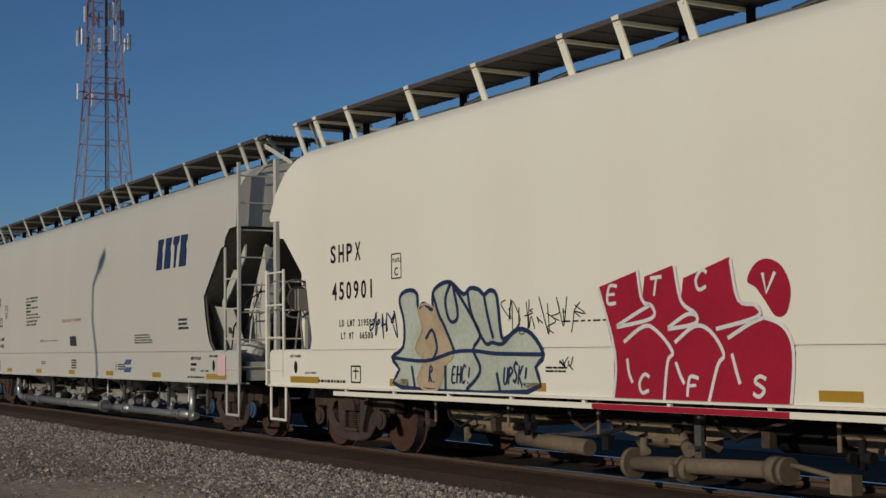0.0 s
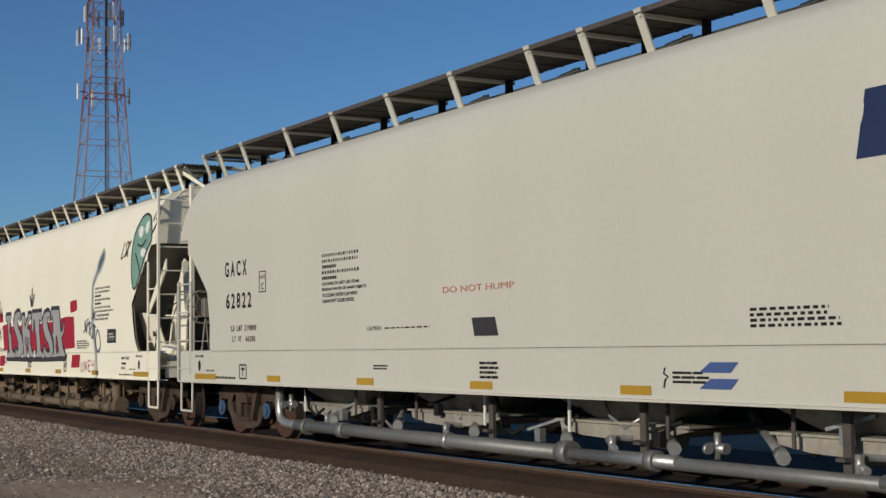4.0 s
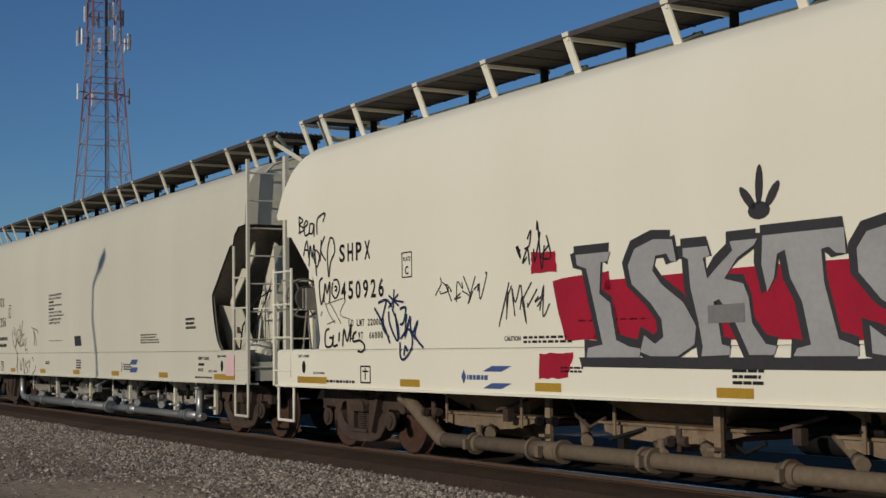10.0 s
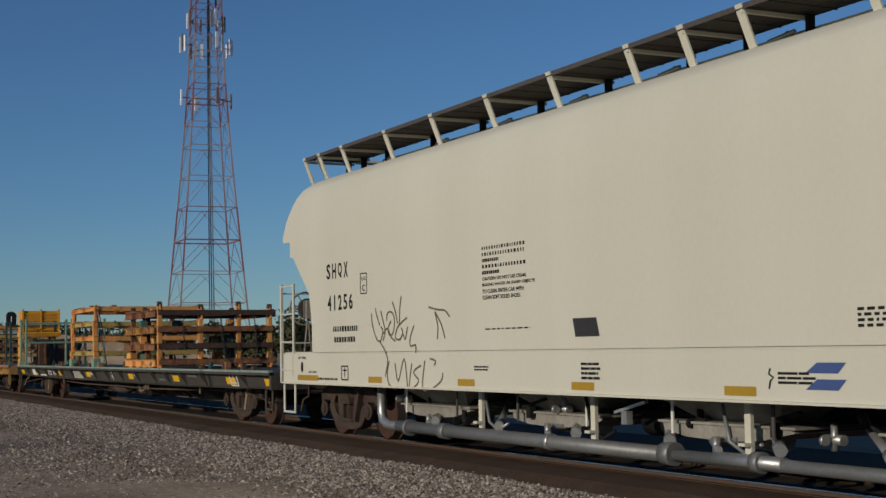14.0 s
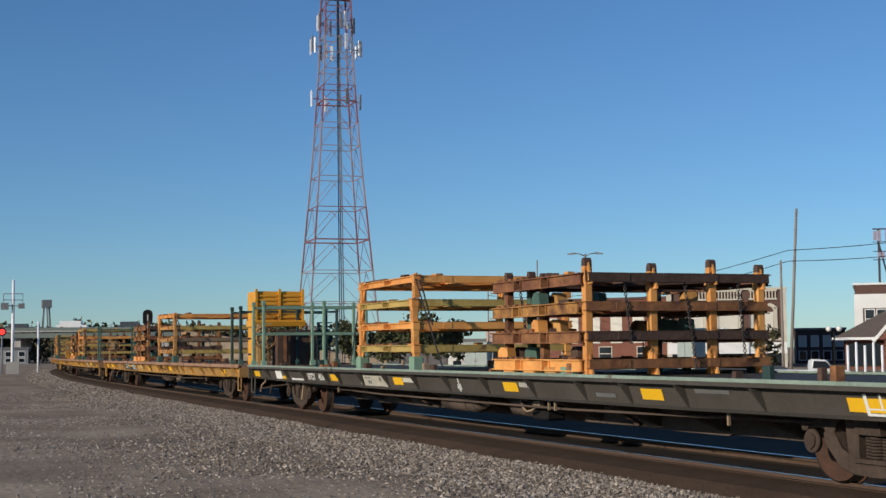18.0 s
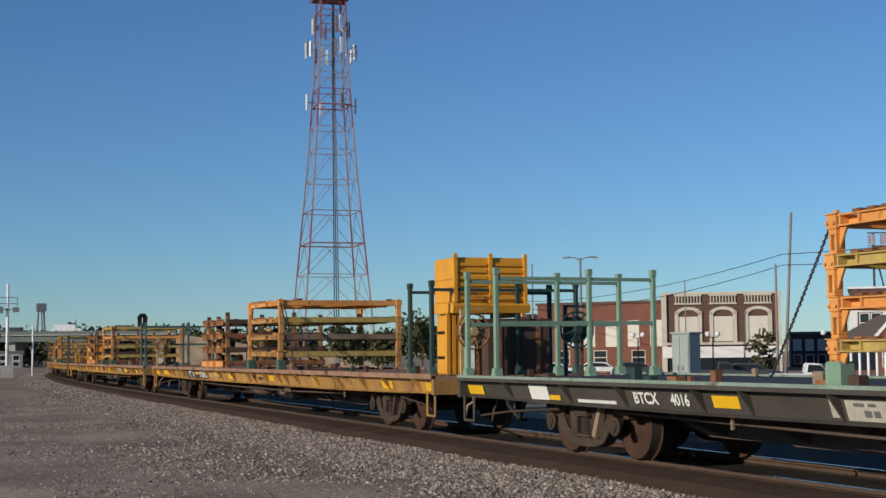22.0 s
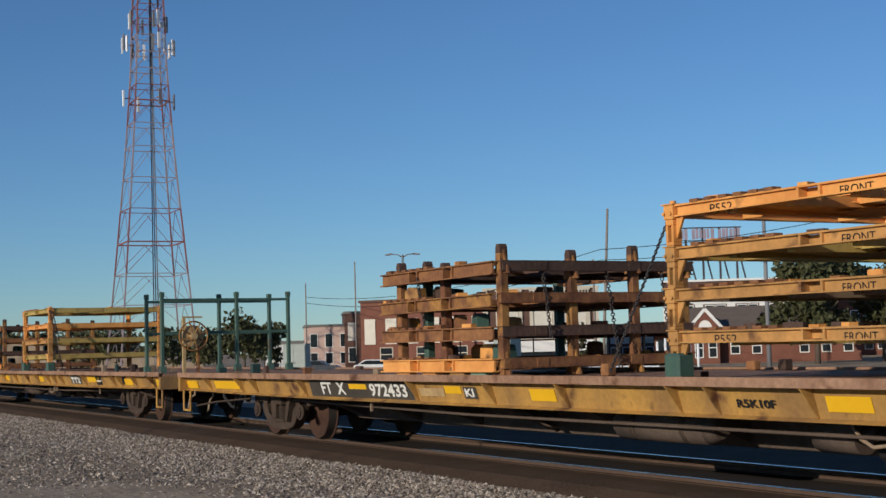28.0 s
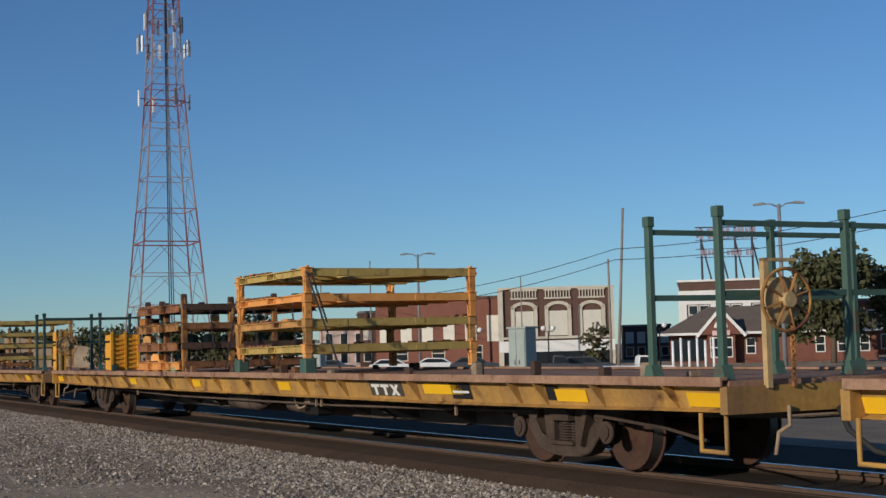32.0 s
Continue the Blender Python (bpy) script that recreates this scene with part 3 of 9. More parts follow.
def build_ground():
    bm = bmesh.new()
    xs = [-3500, -2000, -1000, -600, -450, -380, -320, -280, -240, -210, -180, -160, -145, -130, -115] + [-100 + i * 1.6 for i in range(81)] + [40, 60, 100, 200, 400, 900, 2000, 3500]
    ys = [-3500, -1500, -700, -300, -150, -80, -45] + [-26 + j * 1.3 for j in range(31)] + [16, 20, 25, 30, 36, 43, 51, 60, 70, 82, 95, 110, 130, 160, 200, 260, 350, 500, 900, 2000, 3500]
    v = {}
    for j, y in enumerate(ys):
        for i, x in enumerate(xs):
            near = -100 < x < 28 and -26 < y < 13
            v[i, j] = bm.verts.new((x, y, ground_z(x, y) + (0.035 * noise.noise(Vector((x * 0.3, y * 0.3, 0))) if near else 0)))
    for j in range(len(ys) - 1):
        for i in range(len(xs) - 1):
            bm.faces.new((v[i, j], v[i + 1, j], v[i + 1, j + 1], v[i, j + 1])).smooth = True
    g = part("ground", bm, GROUNDM)
    tagged(g, "dry brown dirt and gravel lot beside the tracks", "ground", kind="structure")
    bm = bmesh.new()
    strip(bm, [(-2.4, -0.42), (-1.75, -0.27), (-1.45, -0.18), (-1.15, -0.155), (-0.84, -0.145)], -400, 60, 2.0)
    t = part("track_bed", bm, BROWNBALLAST)
    tagged(t, "brown dust-covered ballast bed under the rails", "ballast", kind="structure")
    # separate darker strip where the train keeps the ballast in shade
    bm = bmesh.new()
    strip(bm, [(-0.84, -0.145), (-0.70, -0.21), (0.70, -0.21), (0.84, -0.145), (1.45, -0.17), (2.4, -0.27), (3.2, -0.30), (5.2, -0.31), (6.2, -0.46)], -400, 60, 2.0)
    tagged(part("track_middle", bm, SHADEBED), "ballast between and behind the rails, darkened for shade under the train", "ballast", kind="structure")

    bm = bmesh.new()
    strip(bm, [(4.6, -0.303), (6.0, -0.300), (10.0, -0.345), (14.0, -0.47), (15.0, -0.75)], -260, 40, 2.0)
    t = part("gravel_strip", bm, CINDERM)
    tagged(t, "pale packed gravel ground behind the track", "ground", kind="structure")


CINDERM = material("pale packed gravel", (0.26, 0.215, 0.165), 0.95, dark=(0.17, 0.135, 0.10), amount=0.6, size=0.6, fine=0.5, bump=0.4, fine_size=22)
CINDERM.node_tree.nodes["Principled BSDF"].inputs["Specular IOR Level"].default_value = 0.05
build_ground()

GRAVELM = bpy.data.materials.new("pale grey crushed stone")
GRAVELM.use_nodes = True
_n, _l = GRAVELM.node_tree.nodes, GRAVELM.node_tree.links
_g, _r = _n.new("ShaderNodeNewGeometry"), _n.new("ShaderNodeValToRGB")
_r.color_ramp.elements[0].color, _r.color_ramp.elements[1].color = (0.085, 0.067, 0.053, 1), (0.50, 0.43, 0.36, 1)
_r.color_ramp.elements.new(0.5).color = (0.225, 0.182, 0.145, 1)
_l.new(_g.outputs["Random Per Island"], _r.inputs[0]), _l.new(_r.outputs[0], _n["Principled BSDF"].inputs["Base Color"])
_n["Principled BSDF"].inputs["Roughness"].default_value = 0.9


def stones(name, count, pick, label, mat):
    """Loose crushed stones, each a small uneven lump, in one mesh."""
    rnd = np.random.RandomState(7)
    base = np.array([(1, 0, 0), (-1, 0, 0), (0, 1, 0), (0, -1, 0), (0, 0, 1), (0, 0, -1)], float)
    tri = np.array([(0, 2, 4), (2, 1, 4), (1, 3, 4), (3, 0, 4), (2, 0, 5), (1, 2, 5), (3, 1, 5), (0, 3, 5)])
    co, faces = [], []
    for k in range(count):
        s, side, z, size = pick(rnd)
        p, _ = on_track(s, side)
        a, b = rnd.rand() * 6.28, rnd.rand() * 1.5
        ca, sa, cb, sb = math.cos(a), math.sin(a), math.cos(b), math.sin(b)
        rot = np.array([(ca, -sa, 0), (sa, ca, 0), (0, 0, 1)]) @ np.array([(1, 0, 0), (0, cb, -sb), (0, sb, cb)])
        v = (base * rnd.uniform(0.55, 1.0, (6, 1)) * np.array((1.0, 0.8, 0.6))) @ rot.T * size
        co.append(v + (p.x, p.y, z)), faces.append(tri + 6 * k)
    me = bpy.data.meshes.new(name)
    me.from_pydata(np.concatenate(co).tolist(), [], np.concatenate(faces).tolist())
    me.materials.append(mat)
    return tagged(new(name, me), label, "gravel", kind="stuff")


def shoulder(rnd):
    s = -8 - 52 * rnd.rand() ** 1.7
    u = rnd.rand()
    side = -1.74 - (1.75 * rnd.rand() ** 1.2 + 0.3 * math.sin(s * 0.9) * rnd.rand() ** 2 if u < 0.56 else 0.9 + 5.2 * rnd.rand() ** 1.25)
    z = float(np.interp(side, [-6, -4.6, -3.4, -2.6, -2.1, -1.73], [LOT - 0.005, LOT, LOT + 0.02, -0.315, -0.28, -0.262]))
    return s, side, z, rnd.uniform(0.018, 0.056) if u < 0.62 else 0.015 + 0.042 * rnd.rand() ** 1.8


def shoulder_far(rnd):
    s = -55 - 90 * rnd.rand()
    side = -1.75 - 1.9 * rnd.rand() ** 1.4
    return s, side, float(np.interp(side, [-6, -4.2, -1.75], [LOT, LOT + 0.03, -0.24])), rnd.uniform(0.04, 0.08)


def build_shoulder():
    bm = bmesh.new()
    strip(bm, [(-6.0, LOT - 0.07), (-4.6, LOT - 0.01), (-3.4, LOT + 0.02), (-2.6, -0.315), (-2.1, -0.28), (-1.73, -0.262), (-1.6, -0.30)], -400, 60, 2.0)
    tagged(part("gravel_shoulder", bm, SHOULDERM), "pale crushed stone shoulder along the track", "gravel", kind="structure")


SHOULDERM = material("packed pale gravel", (0.33, 0.255, 0.18), 0.95, dark=(0.19, 0.145, 0.105), amount=0.7, size=0.7, fine=0.6, bump=0.6, fine_size=24)
build_shoulder()
stones("gravel", 62000, shoulder, "pale grey crushed stones along the track", GRAVELM)
stones("lot_pebbles", 20000, lambda r: (lambda s, side: (s, side, LOT + 0.008, 0.007 + 0.028 * r.rand() ** 3))(-8 - 60 * r.rand() ** 1.4, -3.2 - 12 * r.rand() ** 1.5), "small loose pebbles on the dirt lot", GRAVELM)
stones("gravel_far", 7000, shoulder_far, "pale grey crushed stones further along the track", GRAVELM)


RAILS = []


def rails():
    prof = [(-0.036, 0.0), (0.036, 0.0), (0.036, -0.035), (0.01, -0.05), (0.01, -0.13), (0.07, -0.16), (0.07, -0.17), (-0.07, -0.17), (-0.07, -0.16), (-0.01, -0.13), (-0.01, -0.05), (-0.036, -0.035)]
    for side in (-0.755, 0.755):
        bm = bmesh.new()
        strip(bm, [(side + y, RAIL + z) for y, z in prof + prof[:1]], -400, 60, 2.0)
        rail = tagged(part("rail", bm, RAILM), "rusty steel rail with a shiny worn head", "rail", "rails of the track", "structure")
        RAILS.append(rail)
        bm = bmesh.new()
        strip(bm, [(side - 0.034, RAIL + 0.003), (side + 0.034, RAIL + 0.003)], -400, 60, 2.0)
        part("rail_head", bm, RAILTOP, rail)
    # rail anchors that show along the near rail
    me = mesh_of(shape(box, -0.04, 0.04, -0.05, 0.01, -0.05, 0.0), "anchor", RAILM)
    for i in range(60):
        p, a = on_track(-4 - i * 0.9, -0.80)
        share("anchor", me, RAILS[0], Matrix.Translation((p.x, p.y, RAIL - 0.055)) @ Matrix.Rotation(a, 4, "Z"))


rails()
# ---- covered hopper cars ----
TOPZ = 4.49


def skin_edge(z, end):
    """Where the side sheet of a hopper car ends at the height z."""
    left = [(1.23, -8.0), (1.38, -7.95), (2.15, -8.12), (2.77, -8.83), (2.78, -8.96), (3.03, -8.98), (3.04, -9.28), (3.10, -9.33), (3.4, -9.18), (3.65, -9.02), (3.85, -8.84), (3.88, -8.80), (4.0, -8.74), (4.23, -8.65)]
    right = [(1.23, 8.06), (1.30, 7.95), (1.38, 7.87), (1.51, 7.80), (2.0, 7.63), (2.09, 7.64), (2.81, 8.41), (2.82, 8.54), (2.95, 8.58), (3.08, 8.75), (3.09, 9.0), (3.85, 8.98), (4.0, 8.85), (4.23, 8.7)]
    pts = right if end > 0 else left
    return float(np.interp(z, [p[0] for p in pts], [p[1] for p in pts]))


def hopper_body(paint, car):
    """The closed body: upright sides, a rounded roof, sloping sheets under both ends."""
    zs = [1.23, 1.30, 1.38, 1.51, 1.8, 2.09, 2.15, 2.45, 2.77, 2.78, 2.81, 2.82, 2.95, 3.03, 3.04, 3.08, 3.09, 3.10, 3.4, 3.65, 3.75, 3.85, 3.88, 3.94, 4.0, 4.08, 4.15, 4.2, 4.23]
    near = [(-side_y(z), z, skin_edge(z, -1), skin_edge(z, 1)) for z in zs]
    prof = near + [(-y, z, a, b) for y, z, a, b in near[-2::-1]]
    bm = bmesh.new()
    cols = [0.0, 0.03, 0.5, 0.97, 1.0]
    grid = [[bm.verts.new((a + (b - a) * c, y, z)) for c in cols] for y, z, a, b in prof]
    for r, q in zip(grid, grid[1:]):
        for i in range(len(cols) - 1):
            bm.faces.new((r[i], r[i + 1], q[i + 1], q[i])).smooth = True
    # upright end walls above the slopes
    first = zs.index(3.10)
    for c in (0, -1):
        for i in range(first, len(zs) - 1):
            j = len(prof) - 1 - i
            p = [grid[i][c], grid[i + 1][c], grid[j - 1][c], grid[j][c]]
            if i + 1 == j - 1:
                p = p[:2] + p[3:]
            bm.faces.new(p if c else p[::-1])
    ob = part("body", bm, paint, car)
    ob.data.set_sharp_from_angle(angle=radians(32))
    for s in (-1, 1):
        # slope sheet, and the thickness of the side sheets beyond it
        # sheet and linings are coloured as if unlit, not in the body paint
        bm = bmesh.new()
        x1, x0 = (8.66, 6.50) if s > 0 else (-9.0, -6.7)
        v = [bm.verts.new(p) for p in ((x1, -1.57, 3.09), (x1, 1.57, 3.09), (x0, 1.57, 1.10), (x0, -1.57, 1.10))]
        w = [bm.verts.new(p.co + Vector((0, 0, 0.05))) for p in v]
        bm.faces.new(v), bm.faces.new(w[::-1])
        for k in range(4):
            bm.faces.new((v[k], v[(k + 1) % 4], w[(k + 1) % 4], w[k]))
        slope = part("slope_sheet", bm, ENDSHADE, car, "sloping sheet under the car end, coloured dark for shade")
        for side in (-1, 1):
            bm = bmesh.new()
            edge = [(skin_edge(z, s) - s * 0.012, z) for z in (1.24, 1.38, 1.51, 2.09, 2.15, 2.77, 2.81, 2.95, 3.03, 3.07)]
            prism(bm, edge + [(s * 8.3, 3.07), (s * 6.7, 1.24)], side * 1.55, side * 1.566)
            part("side_lining", bm, ENDSHADE, slope)
    return ob


def hopper_car(s0, paint, pipe, label, blue=False, style="clean"):
    car = thing("covered_hopper_car", label, "freight car", "hopper cars of the train")
    hopper_body(paint, car)
    # side sills, a straight band along the bottom with a rolled lip and a bottom flange
    for s in (-1, 1):
        bm = bmesh.new()
        pts = [(1.60, 0.755), (1.60, 1.20), (1.57, 1.235), (1.45, 1.24), (1.45, 1.215), (1.55, 1.20), (1.575, 1.17), (1.575, 0.75), (1.42, 0.75), (1.42, 0.73), (1.635, 0.73), (1.635, 0.752)]
        a = [bm.verts.new((-9.31, s * y, z)) for y, z in pts]
        b = [bm.verts.new((9.1, s * y, z)) for y, z in pts]
        for i in range(len(pts)):
            j = (i + 1) % len(pts)
            bm.faces.new((a[i], b[i], b[j], a[j]))
        bm.faces.new(a), bm.faces.new(b)
        part("side_sill", bm, paint, car)
    if style == "tan":
        # a light angle bolted under the near sill
        bm = bmesh.new()
        box(bm, -7.25, 7.1, -1.635, -1.615, 0.645, 0.700), box(bm, -7.25, 7.1, -1.615, -1.54, 0.645, 0.657)
        for i in range(12):
            box(bm, -7.0 + i * 1.26, -6.95 + i * 1.26, -1.60, -1.57, 0.655, 0.742)
        part("sill_rail", bm, paint, car)
        part("red_paint", shape(box, -1.75, 0.84, -1.640, -1.634, 0.647, 0.698), RED, car)
    # end platforms, shear plates and the columns that hold the sloping ends
    for s, x in ((-1, -9.2), (1, 9.02)):
        bm = bmesh.new()
        box(bm, x - 0.05, x + 0.05, -1.42, 1.42, 0.78, 1.06)
        box(bm, min(x, s * 7.3), max(x, s * 7.3), -1.42, 1.42, 0.93, 0.97)
        part("end_sill", bm, paint, car)
        for side in (-1, 1):
            if s > 0:
                bm = bmesh.new()
                prism(bm, [(7.85, 0.97), (8.06, 1.88), (8.44, 2.45), (8.70, 2.86), (8.82, 2.80), (8.98, 1.95), (8.84, 1.60), (8.76, 0.97)], side * 0.98 - 0.015, side * 0.98 + 0.015)
                part("shear_plate", bm, paint, car)
                bm = bmesh.new()
                beam(bm, (8.83, side * 0.98, 2.80), (8.98, side * 0.98, 1.95), 0.18, 0.02, up=(1, 0, 0))
                part("plate_flange", bm, paint, car)
                bm = bmesh.new()
                prism(bm, [(7.66, 1.88), (7.64, 2.0), (8.14, 2.49), (8.28, 2.48), (8.36, 2.60), (8.62, 2.86), (8.62, 2.66), (8.08, 2.20)], side * 1.28 - 0.012, side * 1.28 + 0.012)
                part("slope_stiffener", bm, paint, car)
                bm = bmesh.new()
                quad = [(7.38, side * 1.40, 1.95), (7.25, side * 1.10, 0.98), (8.42, side * 1.10, 0.98), (8.36, side * 1.40, 1.88)]
                v = [bm.verts.new(p) for p in quad] + [bm.verts.new((x2, y2 - side * 0.02, z2)) for x2, y2, z2 in quad]
                for f in ((0, 1, 2, 3), (7, 6, 5, 4), (0, 4, 5, 1), (1, 5, 6, 2), (2, 6, 7, 3), (3, 7, 4, 0)):
                    bm.faces.new([v[i] for i in f])
                bulk = part("slope_bulkhead", bm, paint, car)
                for xx in (7.92, ):
                    part("drain_hole", shape(box, xx, xx + 0.12, side * 1.275 - 0.02, side * 1.275 + 0.02, 1.50, 1.60), IRON, bulk)
                bm = bmesh.new()
                hose(bm, [(8.98, side * 0.75, 3.95), (9.06, side * 0.72, 3.4), (9.0, side * 0.75, 3.05)], 0.045, 6)
                part("end_strap", bm, paint, car)
                bm = bmesh.new()
                beam(bm, (8.72, side * 1.3, 1.0), (8.36, side * 1.02, 2.25), 0.022, 0.022), beam(bm, (8.5, side * 1.25, 1.86), (9.0, side * 1.02, 1.86), 0.02, 0.02)
                part("end_brace", bm, paint, car)
            else:
                # open web with a framed rectangular hole
                bm = bmesh.new()
                y0, y1 = side * 1.1 - 0.02, side * 1.1 + 0.02
                for xa, xb, za, zb in ((-9.08, -9.0, 0.97, 2.2), (-8.62, -8.54, 0.97, 2.2), (-9.0, -8.62, 2.1, 2.2), (-9.0, -8.62, 0.97, 1.25)):
                    box(bm, xa, xb, y0, y1, za, zb)
                part("framed_web", bm, paint, car)
                bm = bmesh.new()
                prism(bm, [(-8.54, 0.97), (-7.3, 0.97), (-6.8, 1.22), (-8.54, 2.7)], side * 0.8 - 0.015, side * 0.8 + 0.015)
                part("shear_plate", bm, paint, car)
        bm = bmesh.new()
        # column takes the same shade-dark colour as the sheets around it
        box(bm, s * 8.78 - 0.05, s * 8.78 + 0.05, -0.13, 0.13, 0.97, 2.95 if s < 0 else 2.85)
        part("end_column", bm, ENDSHADE, car)
    bm = bmesh.new()
    box(bm, -9.2, 9.0, -0.32, 0.32, 0.48, 0.78)
    part("centre_sill", bm, BLACK, car)
    # running board with its brackets along the roof
    bm = bmesh.new()
    for i in range(12):
        y = -1.15 + i * 0.08
        box(bm, -9.45, 9.15, y, y + 0.03, TOPZ - 0.025, TOPZ)
    for i in range(46):
        x = -9.4 + i * 0.41
        box(bm, x, x + 0.025, -1.15, -0.24, TOPZ - 0.034, TOPZ - 0.027)
    box(bm, -9.45, 9.15, -1.16, -1.152, TOPZ - 0.05, TOPZ + 0.005)
    box(bm, -9.4, 9.1, -1.14, -0.24, TOPZ - 0.022, TOPZ - 0.006)
    part("running_board", bm, GALV, car)
    spots = (-9.4, -8.75, -7.78, -6.12, -4.55, -2.95, -1.36, 0.27, 1.25, 2.2, 3.86, 5.5, 7.13, 8.1, 8.78) if style != "tan" else (-9.35, -8.72, -7.75, -6.08, -4.5, -2.8, -1.85, -0.87, 0.95, 2.75, 4.5, 6.1, 7.6, 8.75)
    for x in spots:
        zb = 4.04
        bm = bmesh.new()
        beam(bm, (x, -0.98, zb - 0.05), (x - 0.03, -1.165, TOPZ + 0.01), 0.02, 0.11, up=(1, 0, 0))
        beam(bm, (x, -1.16, TOPZ - 0.062), (x, -0.26, TOPZ - 0.062), 0.035, 0.04)
        part("bracket", bm, paint, car)
        bm = bmesh.new()
        beam(bm, (x + 0.1, -0.40, 4.17), (x + 0.1, -0.40, TOPZ - 0.05), 0.09, 0.04)
        part("board_support", bm, BLACK, car)
    for s, x in ((-1, -9.42), (1, 9.12)):
        part("end_walk", shape(box, min(x, x - s * 0.26), max(x, x - s * 0.26), -0.23, 1.0, TOPZ - 0.05, TOPZ - 0.012), paint, car)
        bm = bmesh.new()
        if s < 0:
            beam(bm, (x + 0.42, -1.10, TOPZ - 0.05), (x + 0.02, -0.72, 4.08), 0.02, 0.05)
        else:
            beam(bm, (x, -1.12, TOPZ - 0.05), (x - s * 0.42, -0.62, 4.14), 0.02, 0.06), beam(bm, (x - s * 0.42, -1.10, TOPZ - 0.05), (x, -0.72, 4.08), 0.02, 0.06)
        part("board_brace", bm, paint, car)
        for y in (-0.62, 0.62):
            bm = bmesh.new()
            xw = 8.97 if s > 0 else -9.05
            box(bm, min(xw, xw + s * 0.07), max(xw, xw + s * 0.07), y - 0.05, y + 0.05, 3.06, 4.02)
            part("end_post", bm, paint, car)
    # long trough hatch with latches
    bm = bmesh.new()
    prism(bm, [(-8.2, 4.2), (8.1, 4.2), (8.1, 4.31), (8.0, 4.34), (-8.1, 4.34), (-8.2, 4.31)], -0.30, 0.30)
    part("hatch_cover", bm, paint, car)
    for i in range(9):
        x = -7.6 + i * 1.9
        bm = bmesh.new()
        box(bm, x - 0.22, x + 0.22, -0.40, -0.30, 4.26, 4.30)
        tube(bm, (x - 0.2, -0.42, 4.29), (x + 0.2, -0.42, 4.32), 0.022, 6)
        tube(bm, (x, -0.42, 4.22), (x, -0.34, 4.36), 0.02, 6)
        part("hatch_latch", bm, SILVER, car)
    # ladders at the two near corners and the two far ones
    for s, x in ((-1, -9.43), (1, 9.1)):
        for side in (-1, 1):
            y = side * 1.585
            inner = x - s * 0.56
            lad = part("side_ladder", shape(box, x - 0.03, x + 0.03, y - 0.02, y + 0.02, 0.74, 2.36 if s < 0 else 4.05), paint, car)
            part("ladder_rail", shape(tube, (inner, y, 0.86), (inner, y, 2.35 if s < 0 else 2.8), 0.024, 8), paint, lad)
            for i in range(4):
                z = 0.95 + i * 0.455
                part("rung", shape(tube, (inner, y - 0.01, z), (x, y - 0.01, z), 0.014, 6), paint, lad)
            ye = side * 1.02
            lad = part("end_ladder", shape(box, x + s * 0.05, x + s * 0.15, ye - 0.03, ye + 0.03, 0.85, 4.12) if s > 0 else shape(box, x, x + 0.1, ye - 0.03, ye + 0.03, 0.85, 2.36), paint, car)
            for i in range(8 if s > 0 else 4):
                z = 0.98 + i * 0.41
                part("rung", shape(tube, (x, ye, z), (x, y, z), 0.013, 6), paint, lad)
            # stirrup step under the sill
            bm = bmesh.new()
            x = 9.1 if s > 0 else -9.3
            xi = x - s * 0.5
            hose(bm, [(x, y, 0.76), (x, y, 0.27), (xi, y, 0.27), (xi, y, 0.76)], 0.021, 6)
            part("sill_step", bm, paint, car)
            x = 9.1 if s > 0 else -9.43
        # curved grab irons over the roof end
        bm = bmesh.new()
        hose(bm, [(s * 8.9, -1.35, 3.75), (s * 8.95, -1.1, 4.02), (s * 8.95, -0.7, 4.15), (s * 8.95, -0.3, 4.2)], 0.018, 6)
        part("grab_iron", bm, paint, car)
    # brake wheel and gear box at one end, reservoir at the other
    bm = bmesh.new()
    ring(bm, (-9.12, -1.28, 1.95), (1, 0, 0), 0.27, 0.016, 22, 6)
    wheel = part("brake_wheel", bm, CHUTEM, car)
    for i in range(6):
        a = i * 1.0472
        part("spoke", shape(tube, (-9.12, -1.28 + 0.04 * math.cos(a), 1.95 + 0.04 * math.sin(a)), (-9.12, -1.28 + 0.27 * math.cos(a), 1.95 + 0.27 * math.sin(a)), 0.011, 5), CHUTEM, wheel)
    part("hub", shape(tube, (-9.15, -1.28, 1.95), (-8.9, -1.28, 1.95), 0.05, 8), CHUTEM, wheel)
    part("gear_disc", shape(tube, (-9.06, -1.28, 1.95), (-9.0, -1.28, 1.95), 0.17, 18), GALV, wheel)
    bm = bmesh.new()
    box(bm, -9.0, -8.86, -1.36, -1.20, 1.78, 2.08)
    for k, y in enumerate((-1.38, -1.20)):
        tube(bm, (-9.0, y, 1.0), (-9.02, -1.28, 1.8), 0.014, 6)
    part("brake_gear", bm, CHUTEM, car)
    bm = bmesh.new()
    tube(bm, (8.15, -1.15, 1.18), (8.72, -1.15, 1.18), 0.19, 16)
    tube(bm, (8.72, -1.15, 1.18), (8.80, -1.15, 1.18), 0.19, 16, 0.10)
    tube(bm, (8.80, -1.15, 1.18), (8.84, -1.15, 1.18), 0.05, 10)
    part("air_reservoir", bm, paint, car)
    bm = bmesh.new()
    hose(bm, [(8.0, -1.3, 1.0), (8.3, -1.35, 1.6), (8.5, -1.2, 2.0), (8.6, -0.9, 2.2)], 0.012, 6)
    hose(bm, [(8.8, -1.2, 1.02), (8.5, -1.25, 1.5), (8.55, -1.0, 2.2), (8.75, -0.9, 3.0)], 0.010, 6)
